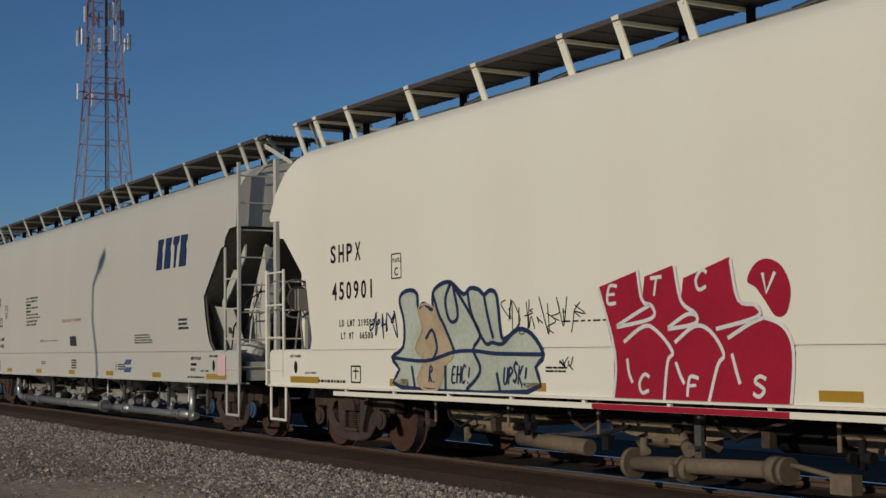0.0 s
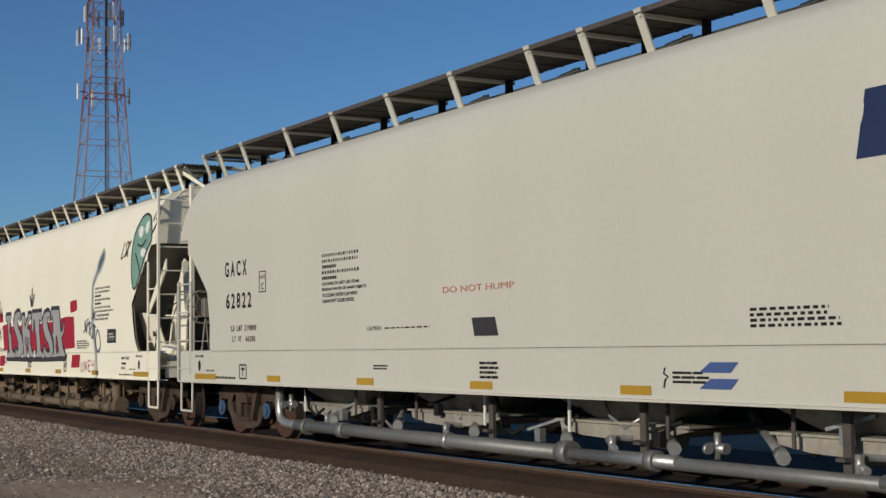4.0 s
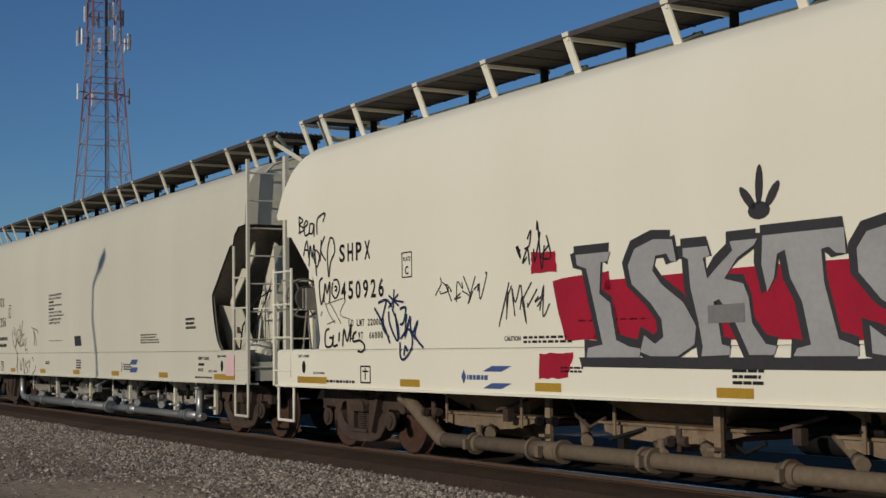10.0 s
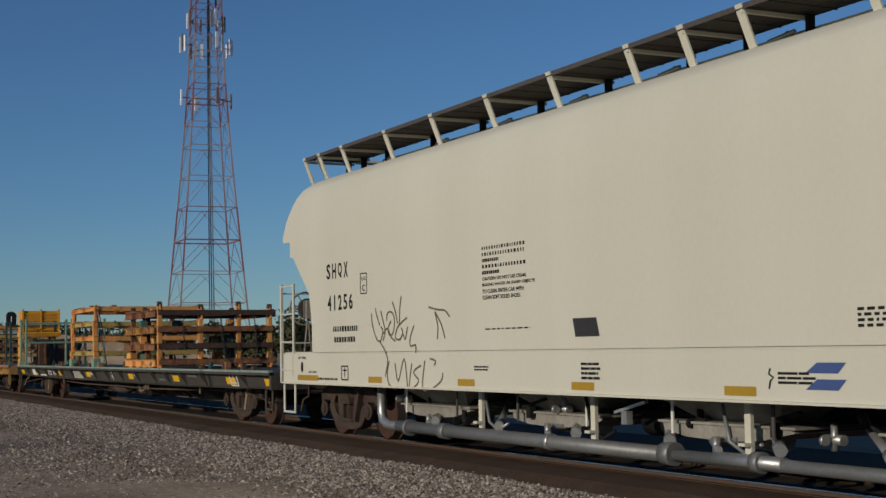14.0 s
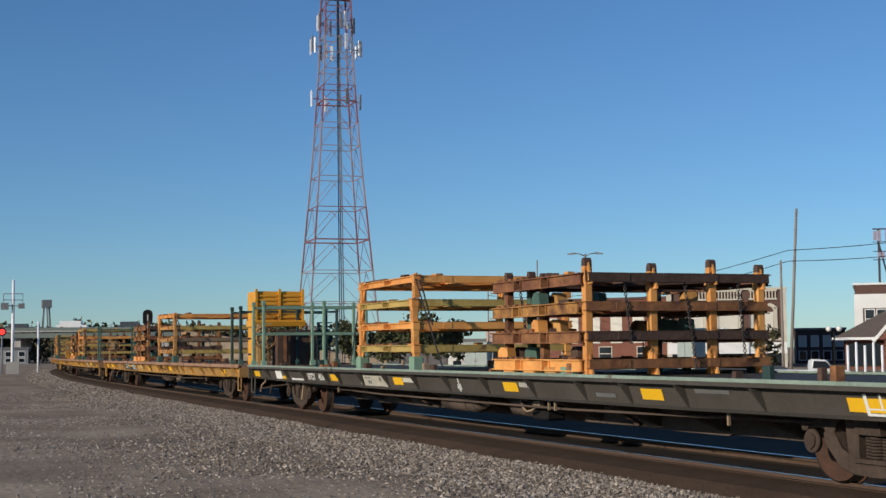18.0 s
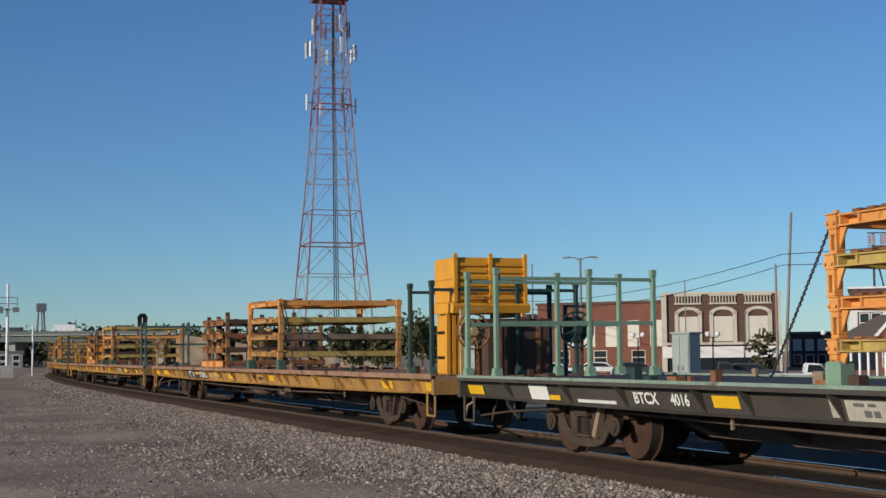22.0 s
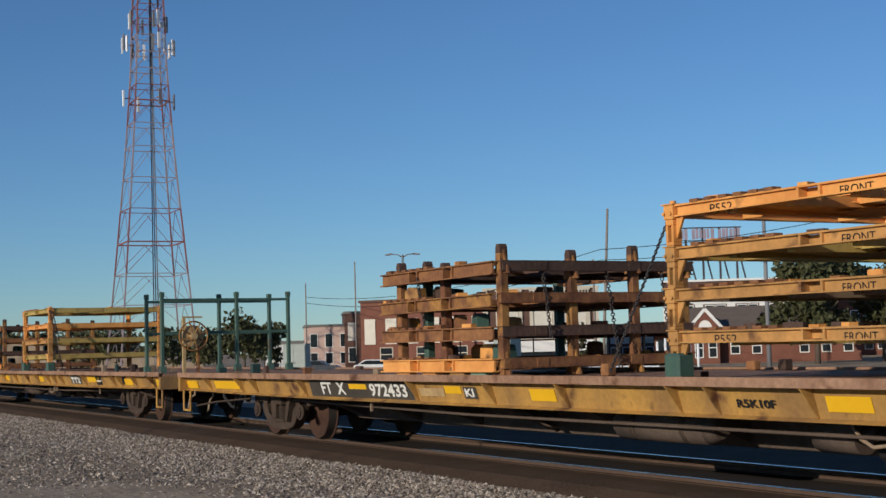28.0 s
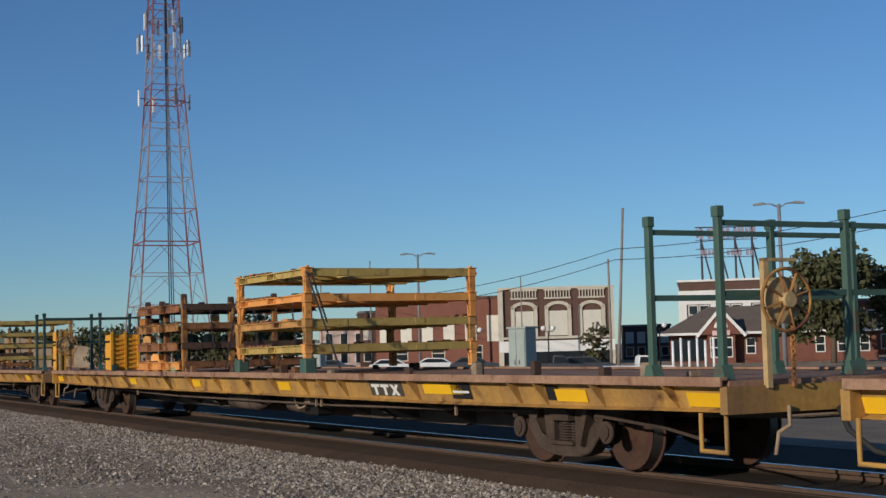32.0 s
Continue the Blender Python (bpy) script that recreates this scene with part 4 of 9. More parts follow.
    part("brake_pipe", bm, BLACK, car)
    # outlet hoppers
    for i, x in enumerate((-4.9, -1.7, 1.5, 4.7)):
        bm = bmesh.new()
        wide, slim = (0.95, 0.45) if style == "tan" else (1.35, 0.75)
        top = [(x - 1.45, -wide, 0.98), (x + 1.45, -wide, 0.98), (x + 1.45, wide, 0.98), (x - 1.45, wide, 0.98)]
        low = [(x - 0.55, -slim, 0.46), (x + 0.55, -slim, 0.46), (x + 0.55, slim, 0.46), (x - 0.55, slim, 0.46)]
        t, b = [bm.verts.new(p) for p in top], [bm.verts.new(p) for p in low]
        for j in range(4):
            bm.faces.new((t[j], t[(j + 1) % 4], b[(j + 1) % 4], b[j]))
        bm.faces.new(b), bm.faces.new(t)
        part("discharge_hopper", bm, CHUTEM if paint is not CREAM else GATETAN, car)
        bm = bmesh.new()
        prism(bm, [(x - 0.95, 0.46), (x + 1.05, 0.46), (x + 1.12, 0.43), (x + 0.62, 0.335), (x + 0.1, 0.305), (x - 0.55, 0.325), (x - 0.92, 0.38)], -0.72 if style == "tan" else -1.02, 0.80)
        tube(bm, (x - 0.5, -0.6, 0.33), (x + 0.5, -0.6, 0.31), 0.11, 12)
        box(bm, x - 1.0, x + 1.15, -0.75 if style == "tan" else -1.05, 0.82, 0.46, 0.485)
        gate = part("outlet_gate", bm, GATETAN if paint is CREAM else CHUTEM, car)
        bm = bmesh.new()
        tube(bm, (x - 0.15, -1.0, 0.30), (x + 0.25, -1.22, 0.24), 0.035, 8)
        tube(bm, (x + 0.1, -1.14, 0.16), (x + 0.1, -1.14, 0.36), 0.04, 8)
        tube(bm, (x + 0.02, -1.02, 0.33), (x + 0.28, -1.02, 0.33), 0.03, 6)
        part("outlet_valve", bm, pipe, gate)
        for k, d in enumerate((-0.62, 0.95)):
            bm = bmesh.new()
            box(bm, x + d - 0.02, x + d + 0.02, -1.14, -1.125, 0.36, 0.70)
            part("hanging_strap", bm, (WHITEINK, GALV)[(i + k) % 2] if pipe is SILVER else GATETAN, gate)
    # the long pneumatic pipe under the near side, its elbow, couplings, hangers and cross pipes
    py, pz = -1.22, 0.15
    first, last = {"tan": (-1.63, 0.25), "letters": (-5.45, 5.2), "clean": (-5.6, 6.0), "buff": (-5.6, 6.0)}[style]
    pz = 0.10 if style == "tan" else 0.15
    silver = pipe is SILVER
    line = part("outlet_pipe", shape(tube, (first, py, pz + 0.02), (0.95 if silver else last, py, pz + (0.08 if style == "tan" else 0)), 0.075 if style == "tan" else 0.082, 14), PIPEGREY if silver else pipe, car)
    if silver:
        part("outlet_pipe", shape(tube, (0.95, py, pz), (last, py, pz), 0.062, 14), PIPEGREY, car)
        for x0, x1, r, m in ((-5.3, -5.2, 0.115, PIPEGREY), (-4.25, -4.05, 0.105, PIPEGREY), (-1.48, -1.36, 0.096, SILVER), (0.86, 1.04, 0.12, PIPEGREY), (1.7, 2.7, 0.068, SILVER),
                             (2.28, 2.40, 0.10, PIPEGREY), (5.12, 6.0, 0.068, SILVER), (5.46, 5.56, 0.10, PIPEGREY)):
            part("pipe_clamp", shape(tube, (x0, py, pz + 0.01), (x1, py, pz + 0.01), r, 14), m, line)
    if style == "tan":
        for a, b in ((-3.9, -2.65), (2.6, 4.4)):
            part("outlet_pipe", shape(tube, (a, -1.0, 0.24), (b, -1.0, 0.20), 0.085, 14), pipe, car)
    bm = bmesh.new()
    if style == "tan":
        tube(bm, (first - 0.06, py, pz + 0.02), (first, py, pz + 0.02), 0.15, 14), tube(bm, (first - 0.10, py, pz + 0.02), (first - 0.06, py, pz + 0.02), 0.10, 12)
    elif style == "letters":
        hose(bm, [(-6.3, py, 0.62), (-6.15, py, 0.54), (-5.62, py, 0.24), (-5.52, py, 0.18), (-5.4, py, 0.165)], 0.09, 12)
        tube(bm, (-6.35, py, 0.60), (-6.28, py, 0.66), 0.12, 12)
    else:
        hose(bm, [(-6.2, py, 0.72), (-6.2, py, 0.34), (-6.15, py, 0.24), (-6.05, py, 0.19), (-5.88, py, 0.17), (-5.3, py, 0.17)], 0.068, 12)
    part("elbow", bm, pipe, line)
    bm = bmesh.new()
    if style == "tan":
        tube(bm, (last - 0.05, py, pz + 0.08), (last + 0.06, py, pz + 0.08), 0.12, 14), tube(bm, (last + 0.1, py, pz + 0.08), (last + 0.15, py, pz + 0.08), 0.12, 14)
        hose(bm, [(last, py + 0.06, pz + 0.14), (last + 0.3, py, pz + 0.12), (last + 0.6, py, pz + 0.08), (last + 0.75, py, pz + 0.05)], 0.025, 6)
        box(bm, last + 0.65, last + 0.88, py - 0.06, py + 0.06, pz - 0.06, pz + 0.1)
    elif style == "letters":
        hose(bm, [(last, py, pz), (last + 0.25, py, pz + 0.02), (last + 0.36, py, pz + 0.14), (last + 0.3, py, pz + 0.42)], 0.10, 12)
        tube(bm, (last + 0.28, py, pz + 0.42), (last + 0.05, py, pz + 0.5), 0.08, 10), tube(bm, (last + 0.55, py, pz + 0.08), (last + 0.62, py, pz + 0.08), 0.14, 14)
    else:
        tube(bm, (last + 0.08, py, 0.07), (last + 0.08, py, 0.60), 0.066, 12), tube(bm, (last + 0.08, py, 0.60), (last + 0.08, py, 0.65), 0.105, 14)
        tube(bm, (last - 0.05, py, pz), (last + 0.25, py, pz), 0.06, 10)
    part("end_fitting", bm, pipe, line)
    n = 0 if silver else int((last - first) / 1.35)
    for i in range(n):
        x = first + 0.7 + i * (last - first - 1.0) / max(1, n - 1) + 0.2 * math.sin(i * 5.1)
        bm = bmesh.new()
        w = (0.10, 0.26, 0.07)[i % 3]
        tube(bm, (x - w, py, pz + 0.01), (x + w, py, pz + 0.01), 0.098, 14)
        for d in (-w, w) if i % 3 else (0.0, ):
            tube(bm, (x + d - 0.025, py, pz + 0.01), (x + d + 0.025, py, pz + 0.01), 0.125, 14)
        box(bm, x - 0.03, x + 0.03, py - 0.16, py - 0.10, pz - 0.05, pz + 0.06)
        part("pipe_clamp", bm, pipe, line)
    for x in {"tan": (-0.76, ), "letters": (-3.37, -0.76, 2.46, 4.48), "clean": (-3.17, -0.52, 2.16, 4.73, 6.7), "buff": (-3.17, -0.52, 2.16, 4.73, 6.7)}[style]:
        bm = bmesh.new()
        box(bm, x - 0.045, x + 0.045, py + 0.02, py + 0.06, 0.20, 0.76)
        box(bm, x - 0.05, x + 0.05, py - 0.06, py + 0.06, 0.30, 0.33)
        part("pipe_hanger", bm, GALV if paint is GREYP or style == "tan" else GATETAN if style == "letters" else paint, line)
    for x in ((-1.4, 2.1) if style == "tan" else (-5.0, -3.2, -1.4, 0.4, 2.1, 3.5)):
        bm = bmesh.new()
        tube(bm, (x - 0.8, -0.3, 0.56), (x + 0.45, -1.15, 0.30), 0.045, 8), tube(bm, (x + 0.38, -1.1, 0.31), (x + 0.52, -1.2, 0.28), 0.065, 8)
        part("cross_pipe", bm, SILVER if pipe is SILVER else pipe, line)
    # valves, levers and drooping lines in the dark below the sill
    rnd = random.Random(int(-s0))
    for i in range(16):
        x = -5.8 + i * 0.75 + rnd.uniform(-0.2, 0.2)
        bm = bmesh.new()
        yy, zz = rnd.uniform(-1.2, -0.85), rnd.uniform(0.30, 0.55)
        if i % 3 == 0:
            tube(bm, (x - 0.12, yy, zz), (x + 0.12, yy, zz), 0.05, 10), tube(bm, (x, yy, zz - 0.1), (x, yy, zz + 0.14), 0.035, 8), tube(bm, (x - 0.02, yy - 0.12, zz), (x + 0.02, yy - 0.12, zz), 0.05, 10)
        elif i % 3 == 1:
            hose(bm, [(x - 0.3, yy, 0.74), (x - 0.18, yy, zz), (x + 0.05, yy, zz - 0.1), (x + 0.3, yy, zz)], 0.02, 6)
        else:
            beam(bm, (x - 0.22, yy, zz), (x + 0.22, yy + 0.1, zz + 0.12), 0.05, 0.03), box(bm, x - 0.05, x + 0.05, yy - 0.04, yy + 0.04, zz - 0.12, zz + 0.02)
        part("valve" if i % 3 == 0 else "hose_line" if i % 3 == 1 else "lever", bm, (SILVER if pipe is SILVER else IRON) if i % 2 == 0 else BLACK, car)
    bm = bmesh.new()
    tube(bm, (-6.5, -0.75, 0.55), (5.5, -0.75, 0.5), 0.025, 6)
    part("brake_rod", bm, BLACK, car)
    bm = bmesh.new()
    tube(bm, (-0.3, -0.55, 0.42), (0.5, -0.55, 0.42), 0.16, 14)
    part("brake_cylinder", bm, BLACK, car)
    couplers(car, 9.82)
    truck(car, -7.8, blue), truck(car, 7.6, blue)
    # reflector tape along the sill
    tape = ((-8.62, -7.73), (-5.8, -5.34), (-3.0, -2.55), (1.13, 1.58), (3.75, 4.28), (7.05, 8.25)) if style == "tan" else ((-8.65, -7.76), (-5.8, -5.34), (-3.0, -2.55), (-0.3, 0.15), (2.35, 2.8), (5.1, 5.55), (7.75, 8.62))
    for x0, x1 in tape:
        bm = bmesh.new()
        patch(bm, [(x0, 0.79), (x1, 0.79), (x1, 0.875), (x0, 0.875)])
        part("reflector", bm, AMBER, car)
    ride(car, s0)
    return car


def common_marks(car, marks, number, px=0.0):
    """Reporting marks, number and the small stencils that each car carries."""
    stencil_row("mark_letter", marks, -7.36, -6.52, 2.34, 2.57, INK, car)
    stencil_row("number_digit", number, -7.32, -6.18 if len(number) > 5 else -6.35, 1.86, 2.09, INK, car)
    if number != "41256":
        most, empty = {"450926": ("220000", "66000"), "450901": ("219500", "66500"), "62822": ("219800", "66200")}[number]
        stencil_row("stencil", "LD LMT " + most, -7.12, -6.18, 1.52, 1.605, INK, car, 0.72), stencil_row("stencil", "LT WT  " + empty, -7.08, -6.22, 1.36, 1.445, INK, car, 0.72)
    else:
        bm = bmesh.new()
        bars(bm, -7.12, -6.1, 1.52, 1.66, 1, 4, breaks=16), bars(bm, -7.08, -6.1, 1.36, 1.50, 1, 5, breaks=16)
        part("number_stencil", bm, INK, car)
    bm = bmesh.new()
    for a, b in (((-6.05, 2.07), (-5.82, 2.07)), ((-6.05, 2.36), (-5.82, 2.36)), ((-6.05, 2.07), (-6.05, 2.36)), ((-5.82, 2.07), (-5.82, 2.36))):
        stroke(bm, [(a[0] + px, a[1]), (b[0] + px, b[1])], 0.014)
    part("plate_frame", bm, INK, car)
    lettering("plate_letter", "C", -5.98 + px, -5.9 + px, 2.10, 2.20, INK, car, fat=0.02)
    lettering("plate_word", "PLATE", -6.02 + px, -5.85 + px, 2.26, 2.31, INK, car)
    # lift hole, jack pad and data boxes
    for x in (-8.45, 8.08):
        bm = bmesh.new()
        patch(bm, [(x + 0.055 * math.cos(a * 0.5236), 1.0 + 0.085 * math.sin(a * 0.5236)) for a in range(12)])
        part("lift_hole", bm, INK, car)
    lettering("stencil", "LIFT HERE", 7.9, 8.28, 1.13, 1.165, INK, car, fat=0.02), lettering("stencil", "LIFT HERE", -8.62, -8.28, 1.13, 1.165, INK, car, fat=0.02)
    lettering("stencil", "JACK HERE", -8.16, -7.82, 0.905, 0.94, INK, car, fat=0.02), lettering("stencil", "JACK HERE", 7.5, 7.86, 0.895, 0.93, INK, car, fat=0.02)
    lettering("stencil", "EMPTY LOAD", 7.05, 7.52, 1.09, 1.14, INK, car, fat=0.02), lettering("stencil", "BLOCK", 7.05, 7.28, 0.91, 0.96, INK, car, fat=0.02)
    bm = bmesh.new()
    bars(bm, -7.75, -6.9, 0.80, 0.86, 1, 7, breaks=9), bars(bm, 6.9, 7.7, 0.795, 0.845, 1, 8, breaks=14)
    bars(bm, 7.05, 7.35, 0.99, 1.06, 1, 9, breaks=3)
    bars(bm, -0.1, 0.3, 0.9, 1.1, 4, 3, breaks=3), bars(bm, -2.55, -2.1, 0.98, 1.05, 2, 2, breaks=4)
    part("stencil", bm, INK, car)
    bm = bmesh.new()
    for a, b in (((-6.8, 0.82), (-6.55, 0.82)), ((-6.8, 1.02), (-6.55, 1.02)), ((-6.8, 0.82), (-6.8, 1.02)), ((-6.55, 0.82), (-6.55, 1.02)), ((-6.68, 0.86), (-6.68, 1.0)), ((-6.75, 0.96), (-6.6, 0.96))):
        stroke(bm, [a, b], 0.02)
    part("data_box", bm, INK, car)
    bm = bmesh.new()
    bars(bm, -2.05 - 0.2, -0.9, 1.47, 1.5, 1, 6, breaks=12)
    part("stencil", bm, INK, car)


A = hopper_car(-9.0, CREAM, PIPEBUFF, "cream covered hopper car with red and silver graffiti on its side", style="tan")
B = hopper_car(-28.65, GREYP, SILVER, "clean grey covered hopper car with dark blue lettering and silver pipes", True)
C = hopper_car(-48.3, CREAM, PIPEBUFF, "cream covered hopper car with big grey and red graffiti letters", style="letters")
D = hopper_car(-67.86, BUFF, SILVER, "plain buff covered hopper car with small stencils and silver pipes", style="buff")
common_marks(A, "SHPX", "450901", 0.33), common_marks(B, "GACX", "62822"), common_marks(C, "SHPX", "450926", 0.33), common_marks(D, "SHQX", "41256")
# ---- flat cars ----
DECK = 0.90


RIBS_F = (-12.53, -11.0, -10.36, -8.4, -4.88, -3.0, -1.5, 0.37, 0.92, 2.15, 3.42, 4.07, 5.02, 6.6, 8.2, 9.8, 11.2, 12.8)
RIBS_G = (-12.6, -11.2, -9.6, -8.2, -6.8, -5.2, -3.7, -2.2, -0.6, 0.95, 2.2, 3.49, 4.23, 4.98, 7.27, 9.81, 10.37, 11.47, 12.7)


def flat_car(s0, half, skin, edge, label, marks=None, rolling=True):
    car = thing("flat_car", label, "freight car", "flat cars of the train")
    bm = bmesh.new()
    box(bm, -half, half, -1.50, 1.50, DECK - 0.06, DECK - 0.005)
    part("deck", bm, DECKRUST if edge is DECKRUST else DECKDARK, car)
    for s in (-1, 1):
        bm = bmesh.new()
        y = s * 1.6
        el = DECK - 0.008 if skin is DECKDARK else DECK - 0.055
        pts = [(1.60, el), (1.60, DECK + 0.03), (1.52, DECK + 0.03), (1.52, DECK + 0.002), (1.58, DECK + 0.002), (1.58, el)]
        if skin is DECKDARK:
            part("edge_face", shape(box, -half, half, min(s * 1.575, s * 1.594), max(s * 1.575, s * 1.594), DECK - 0.055, el - 0.001), skin, car)
        a = [bm.verts.new((-half, s * p, z)) for p, z in pts]
        b = [bm.verts.new((half, s * p, z)) for p, z in pts]
        for i in range(6):
            bm.faces.new((a[i], b[i], b[(i + 1) % 6], a[(i + 1) % 6]))
        bm.faces.new(a), bm.faces.new(b)
        part("deck_edge", bm, edge, car)
        # side sill: a web that leans in a little, deeper along the middle
        bm = bmesh.new()
        w0, w1 = s * 1.46, s * 1.38
        line = [(-half, 0.64), (-half + 1.3, 0.63), (-half + 2.2, 0.615), (-half + 6.0, 0.59), (half - 6.0, 0.59), (half - 2.2, 0.615), (half - 1.3, 0.63), (half, 0.64)]
        top = [bm.verts.new((x, w0, DECK - 0.05)) for x, z in line]
        low = [bm.verts.new((x, w1, z)) for x, z in line]
        lip = [bm.verts.new((x, s * 1.46, z - 0.03)) for x, z in line]
        back = [bm.verts.new((x, s * 1.25, z - 0.03)) for x, z in line]
        for r, q in ((top, low), (low, lip), (lip, back)):
            for i in range(7):
                bm.faces.new((r[i], r[i + 1], q[i + 1], q[i]))
        sill = part("side_sill", bm, skin, car)
        # gusset ribs under the deck edge
        for x in (-11.75, -9.95, -8.5, -6.8, -5.9, -4.45, -2.95, -1.4, 0.1, 1.7, 3.35, 4.9, 6.1, 7.4, 8.9, 11.5) if skin is DECKDARK else (RIBS_F if s0 == -119.7 else RIBS_G):
            zb = float(np.interp(x, [p[0] for p in line], [p[1] for p in line]))
            bm = bmesh.new()
            v = [bm.verts.new(p) for p in ((x, s * 1.592, DECK - 0.058), (x, s * 1.44, DECK - 0.058), (x, s * 1.37, zb), (x, s * 1.40, zb),
                                           (x + 0.022, s * 1.592, DECK - 0.058), (x + 0.022, s * 1.44, DECK - 0.058), (x + 0.022, s * 1.37, zb), (x + 0.022, s * 1.40, zb))]
            for f in ((0, 1, 2, 3), (7, 6, 5, 4), (0, 3, 7, 4), (1, 0, 4, 5), (2, 1, 5, 6), (3, 2, 6, 7)):
                bm.faces.new([v[k] for k in f])
            part("rib", bm, skin, sill)
    # centre sill, cross bearers with the shadowed hangers below
    bm = bmesh.new()
    prism(bm, [(-half + 0.3, 0.84), (half - 0.3, 0.84), (half - 0.3, 0.5), (half - 4, 0.42), (half - 5, 0.22), (-half + 5, 0.22), (-half + 4, 0.42), (-half + 0.3, 0.5)], -0.36, 0.36)
    part("centre_sill", bm, UNDERBROWN, car)
    n = 11
    for i in range(n):
        x = -half + 5.2 + i * (2 * half - 10.4) / (n - 1)
        bm = bmesh.new()
        v = [bm.verts.new(p) for p in ((x, -1.36, 0.62), (x, -1.36, 0.84), (x, -0.36, 0.84), (x, -0.36, 0.24), (x + 0.16, -1.36, 0.62), (x + 0.16, -1.36, 0.84), (x + 0.16, -0.36, 0.84), (x + 0.16, -0.36, 0.24))]
        for f in ((0, 1, 2, 3), (7, 6, 5, 4), (0, 3, 7, 4), (1, 0, 4, 5), (2, 1, 5, 6), (3, 2, 6, 7)):
            bm.faces.new([v[k] for k in f])
        part("cross_bearer", bm, UNDERBROWN, car)
    for s in (-1, 1):
        x = s * half
        bm = bmesh.new()
        box(bm, x - 0.05, x + 0.05, -1.57, 1.57, 0.60, DECK - 0.056)
        part("end_sill", bm, skin, car)
        bm = bmesh.new()
        xi = x - s * 0.42
        hose(bm, [(x - s * 0.06, -1.5, 0.62), (x - s * 0.06, -1.5, 0.26), (xi, -1.5, 0.26), (xi, -1.5, 0.60)], 0.022, 6)
        part("sill_step", bm, skin, car)
        bm = bmesh.new()
        hose(bm, [(x + s * 0.08, -0.9, 0.66), (x + s * 0.08, -0.9, 0.48), (x + s * 0.02, -0.98, 0.42), (x + s * 0.02, -1.02, 0.22)], 0.02, 6)
        tube(bm, (x + s * 0.08, -0.9, 0.56), (x + s * 0.08, -0.1, 0.56), 0.018, 6)
        part("uncoupling_lever", bm, TIMBER if skin is DECKY else IRON, car)
        bm = bmesh.new()
        hose(bm, [(x - s * 2.6, -1.2, 0.50), (x - s * 1.2, -1.3, 0.42), (x - s * 0.45, -1.4, 0.34)], 0.016, 5)
        part("brake_rod", bm, IRON, car)
    bm = bmesh.new()
    tube(bm, (-1.1, -0.95, 0.42), (0.3, -0.95, 0.42), 0.165, 16), tube(bm, (-1.22, -0.95, 0.42), (-1.1, -0.95, 0.42), 0.10, 16, 0.165), tube(bm, (0.3, -0.95, 0.42), (0.42, -0.95, 0.42), 0.165, 16, 0.10)
    tank = part("air_reservoir", bm, UNDERBROWN, car)
    for x in (-0.8, 0.0):
        part("tank_strap", shape(tube, (x - 0.03, -0.95, 0.42), (x + 0.03, -0.95, 0.42), 0.171, 16), IRON, tank), part("tank_hanger", shape(box, x - 0.02, x + 0.02, -0.97, -0.93, 0.55, 0.84), IRON, tank)
    bm = bmesh.new()
    tube(bm, (1.75, -0.95, 0.42), (2.25, -0.95, 0.42), 0.15, 14), tube(bm, (2.25, -0.95, 0.42), (2.4, -0.95, 0.42), 0.08, 12)
    part("brake_cylinder", bm, UNDERBROWN, car)
    bm = bmesh.new()
    box(bm, 2.45, 2.95, -1.05, -0.75, 0.24, 0.50)
    bmesh.ops.bevel(bm, geom=bm.edges[:], offset=0.03, segments=1, affect="EDGES")
    part("control_valve", bm, BLACK, car)
    bm = bmesh.new()
    hose(bm, [(2.3, -1.15, 0.52), (2.42, -1.18, 0.42), (2.55, -1.18, 0.36), (2.7, -1.16, 0.38), (2.8, -1.12, 0.46)], 0.018, 6), box(bm, 2.78, 3.0, -1.18, -1.10, 0.42, 0.52)
    part("valve_pipe", bm, TIMBER, car)
    for x in (-3.4, 4.4):
        part("brake_lever", shape(beam, (x, -0.9, 0.56), (x + 0.5, -0.62, 0.26), 0.10, 0.03), IRON, car)
    for x in (-6.4, 3.6, 3.8, 8.1):
        part("hanger", shape(box, x - 0.015, x + 0.015, -1.33, -1.30, 0.42, 0.66), TIMBER, car)
    bm = bmesh.new()
    hose(bm, [(-half + 4, -1.1, 0.5), (-4, -1.2, 0.44), (4, -1.2, 0.44), (half - 4, -1.1, 0.5)], 0.018, 6)
    part("train_line", bm, UNDERBROWN, car)
    bm = bmesh.new()
    prism(bm, [(-8.0, 0.62), (-6.6, 0.20), (6.6, 0.20), (8.0, 0.62)], -0.38, 0.38)
    part("fishbelly_sill", bm, UNDERBROWN, car)
    couplers(car, half + 0.62)
    truck(car, -10.2, False, rolling, skin is DECKDARK), truck(car, 10.2, False, rolling, skin is DECKDARK)
    for x0, x1, m in ((-half + 0.05, -half + 0.6, BRIGHT), *(((-6.6, -6.1, BRIGHT),) if s0 != -119.7 else ()), (-2.63, -2.13, BRIGHT) if skin is DECKDARK else (-2.2, -1.7, BRIGHT), (2.3, 2.8, BRIGHT), *(((6.4, 6.9, BRIGHT),) if skin is DECKDARK else ()), (half - 3.0, half - 2.4, BRIGHT), (half - 0.7, half - 0.06, BRIGHT)):
        bm = bmesh.new()
        # lies on the leaning web
        za, zb = DECK - 0.12, DECK - 0.25
        ya, yb = -1.447, -1.407
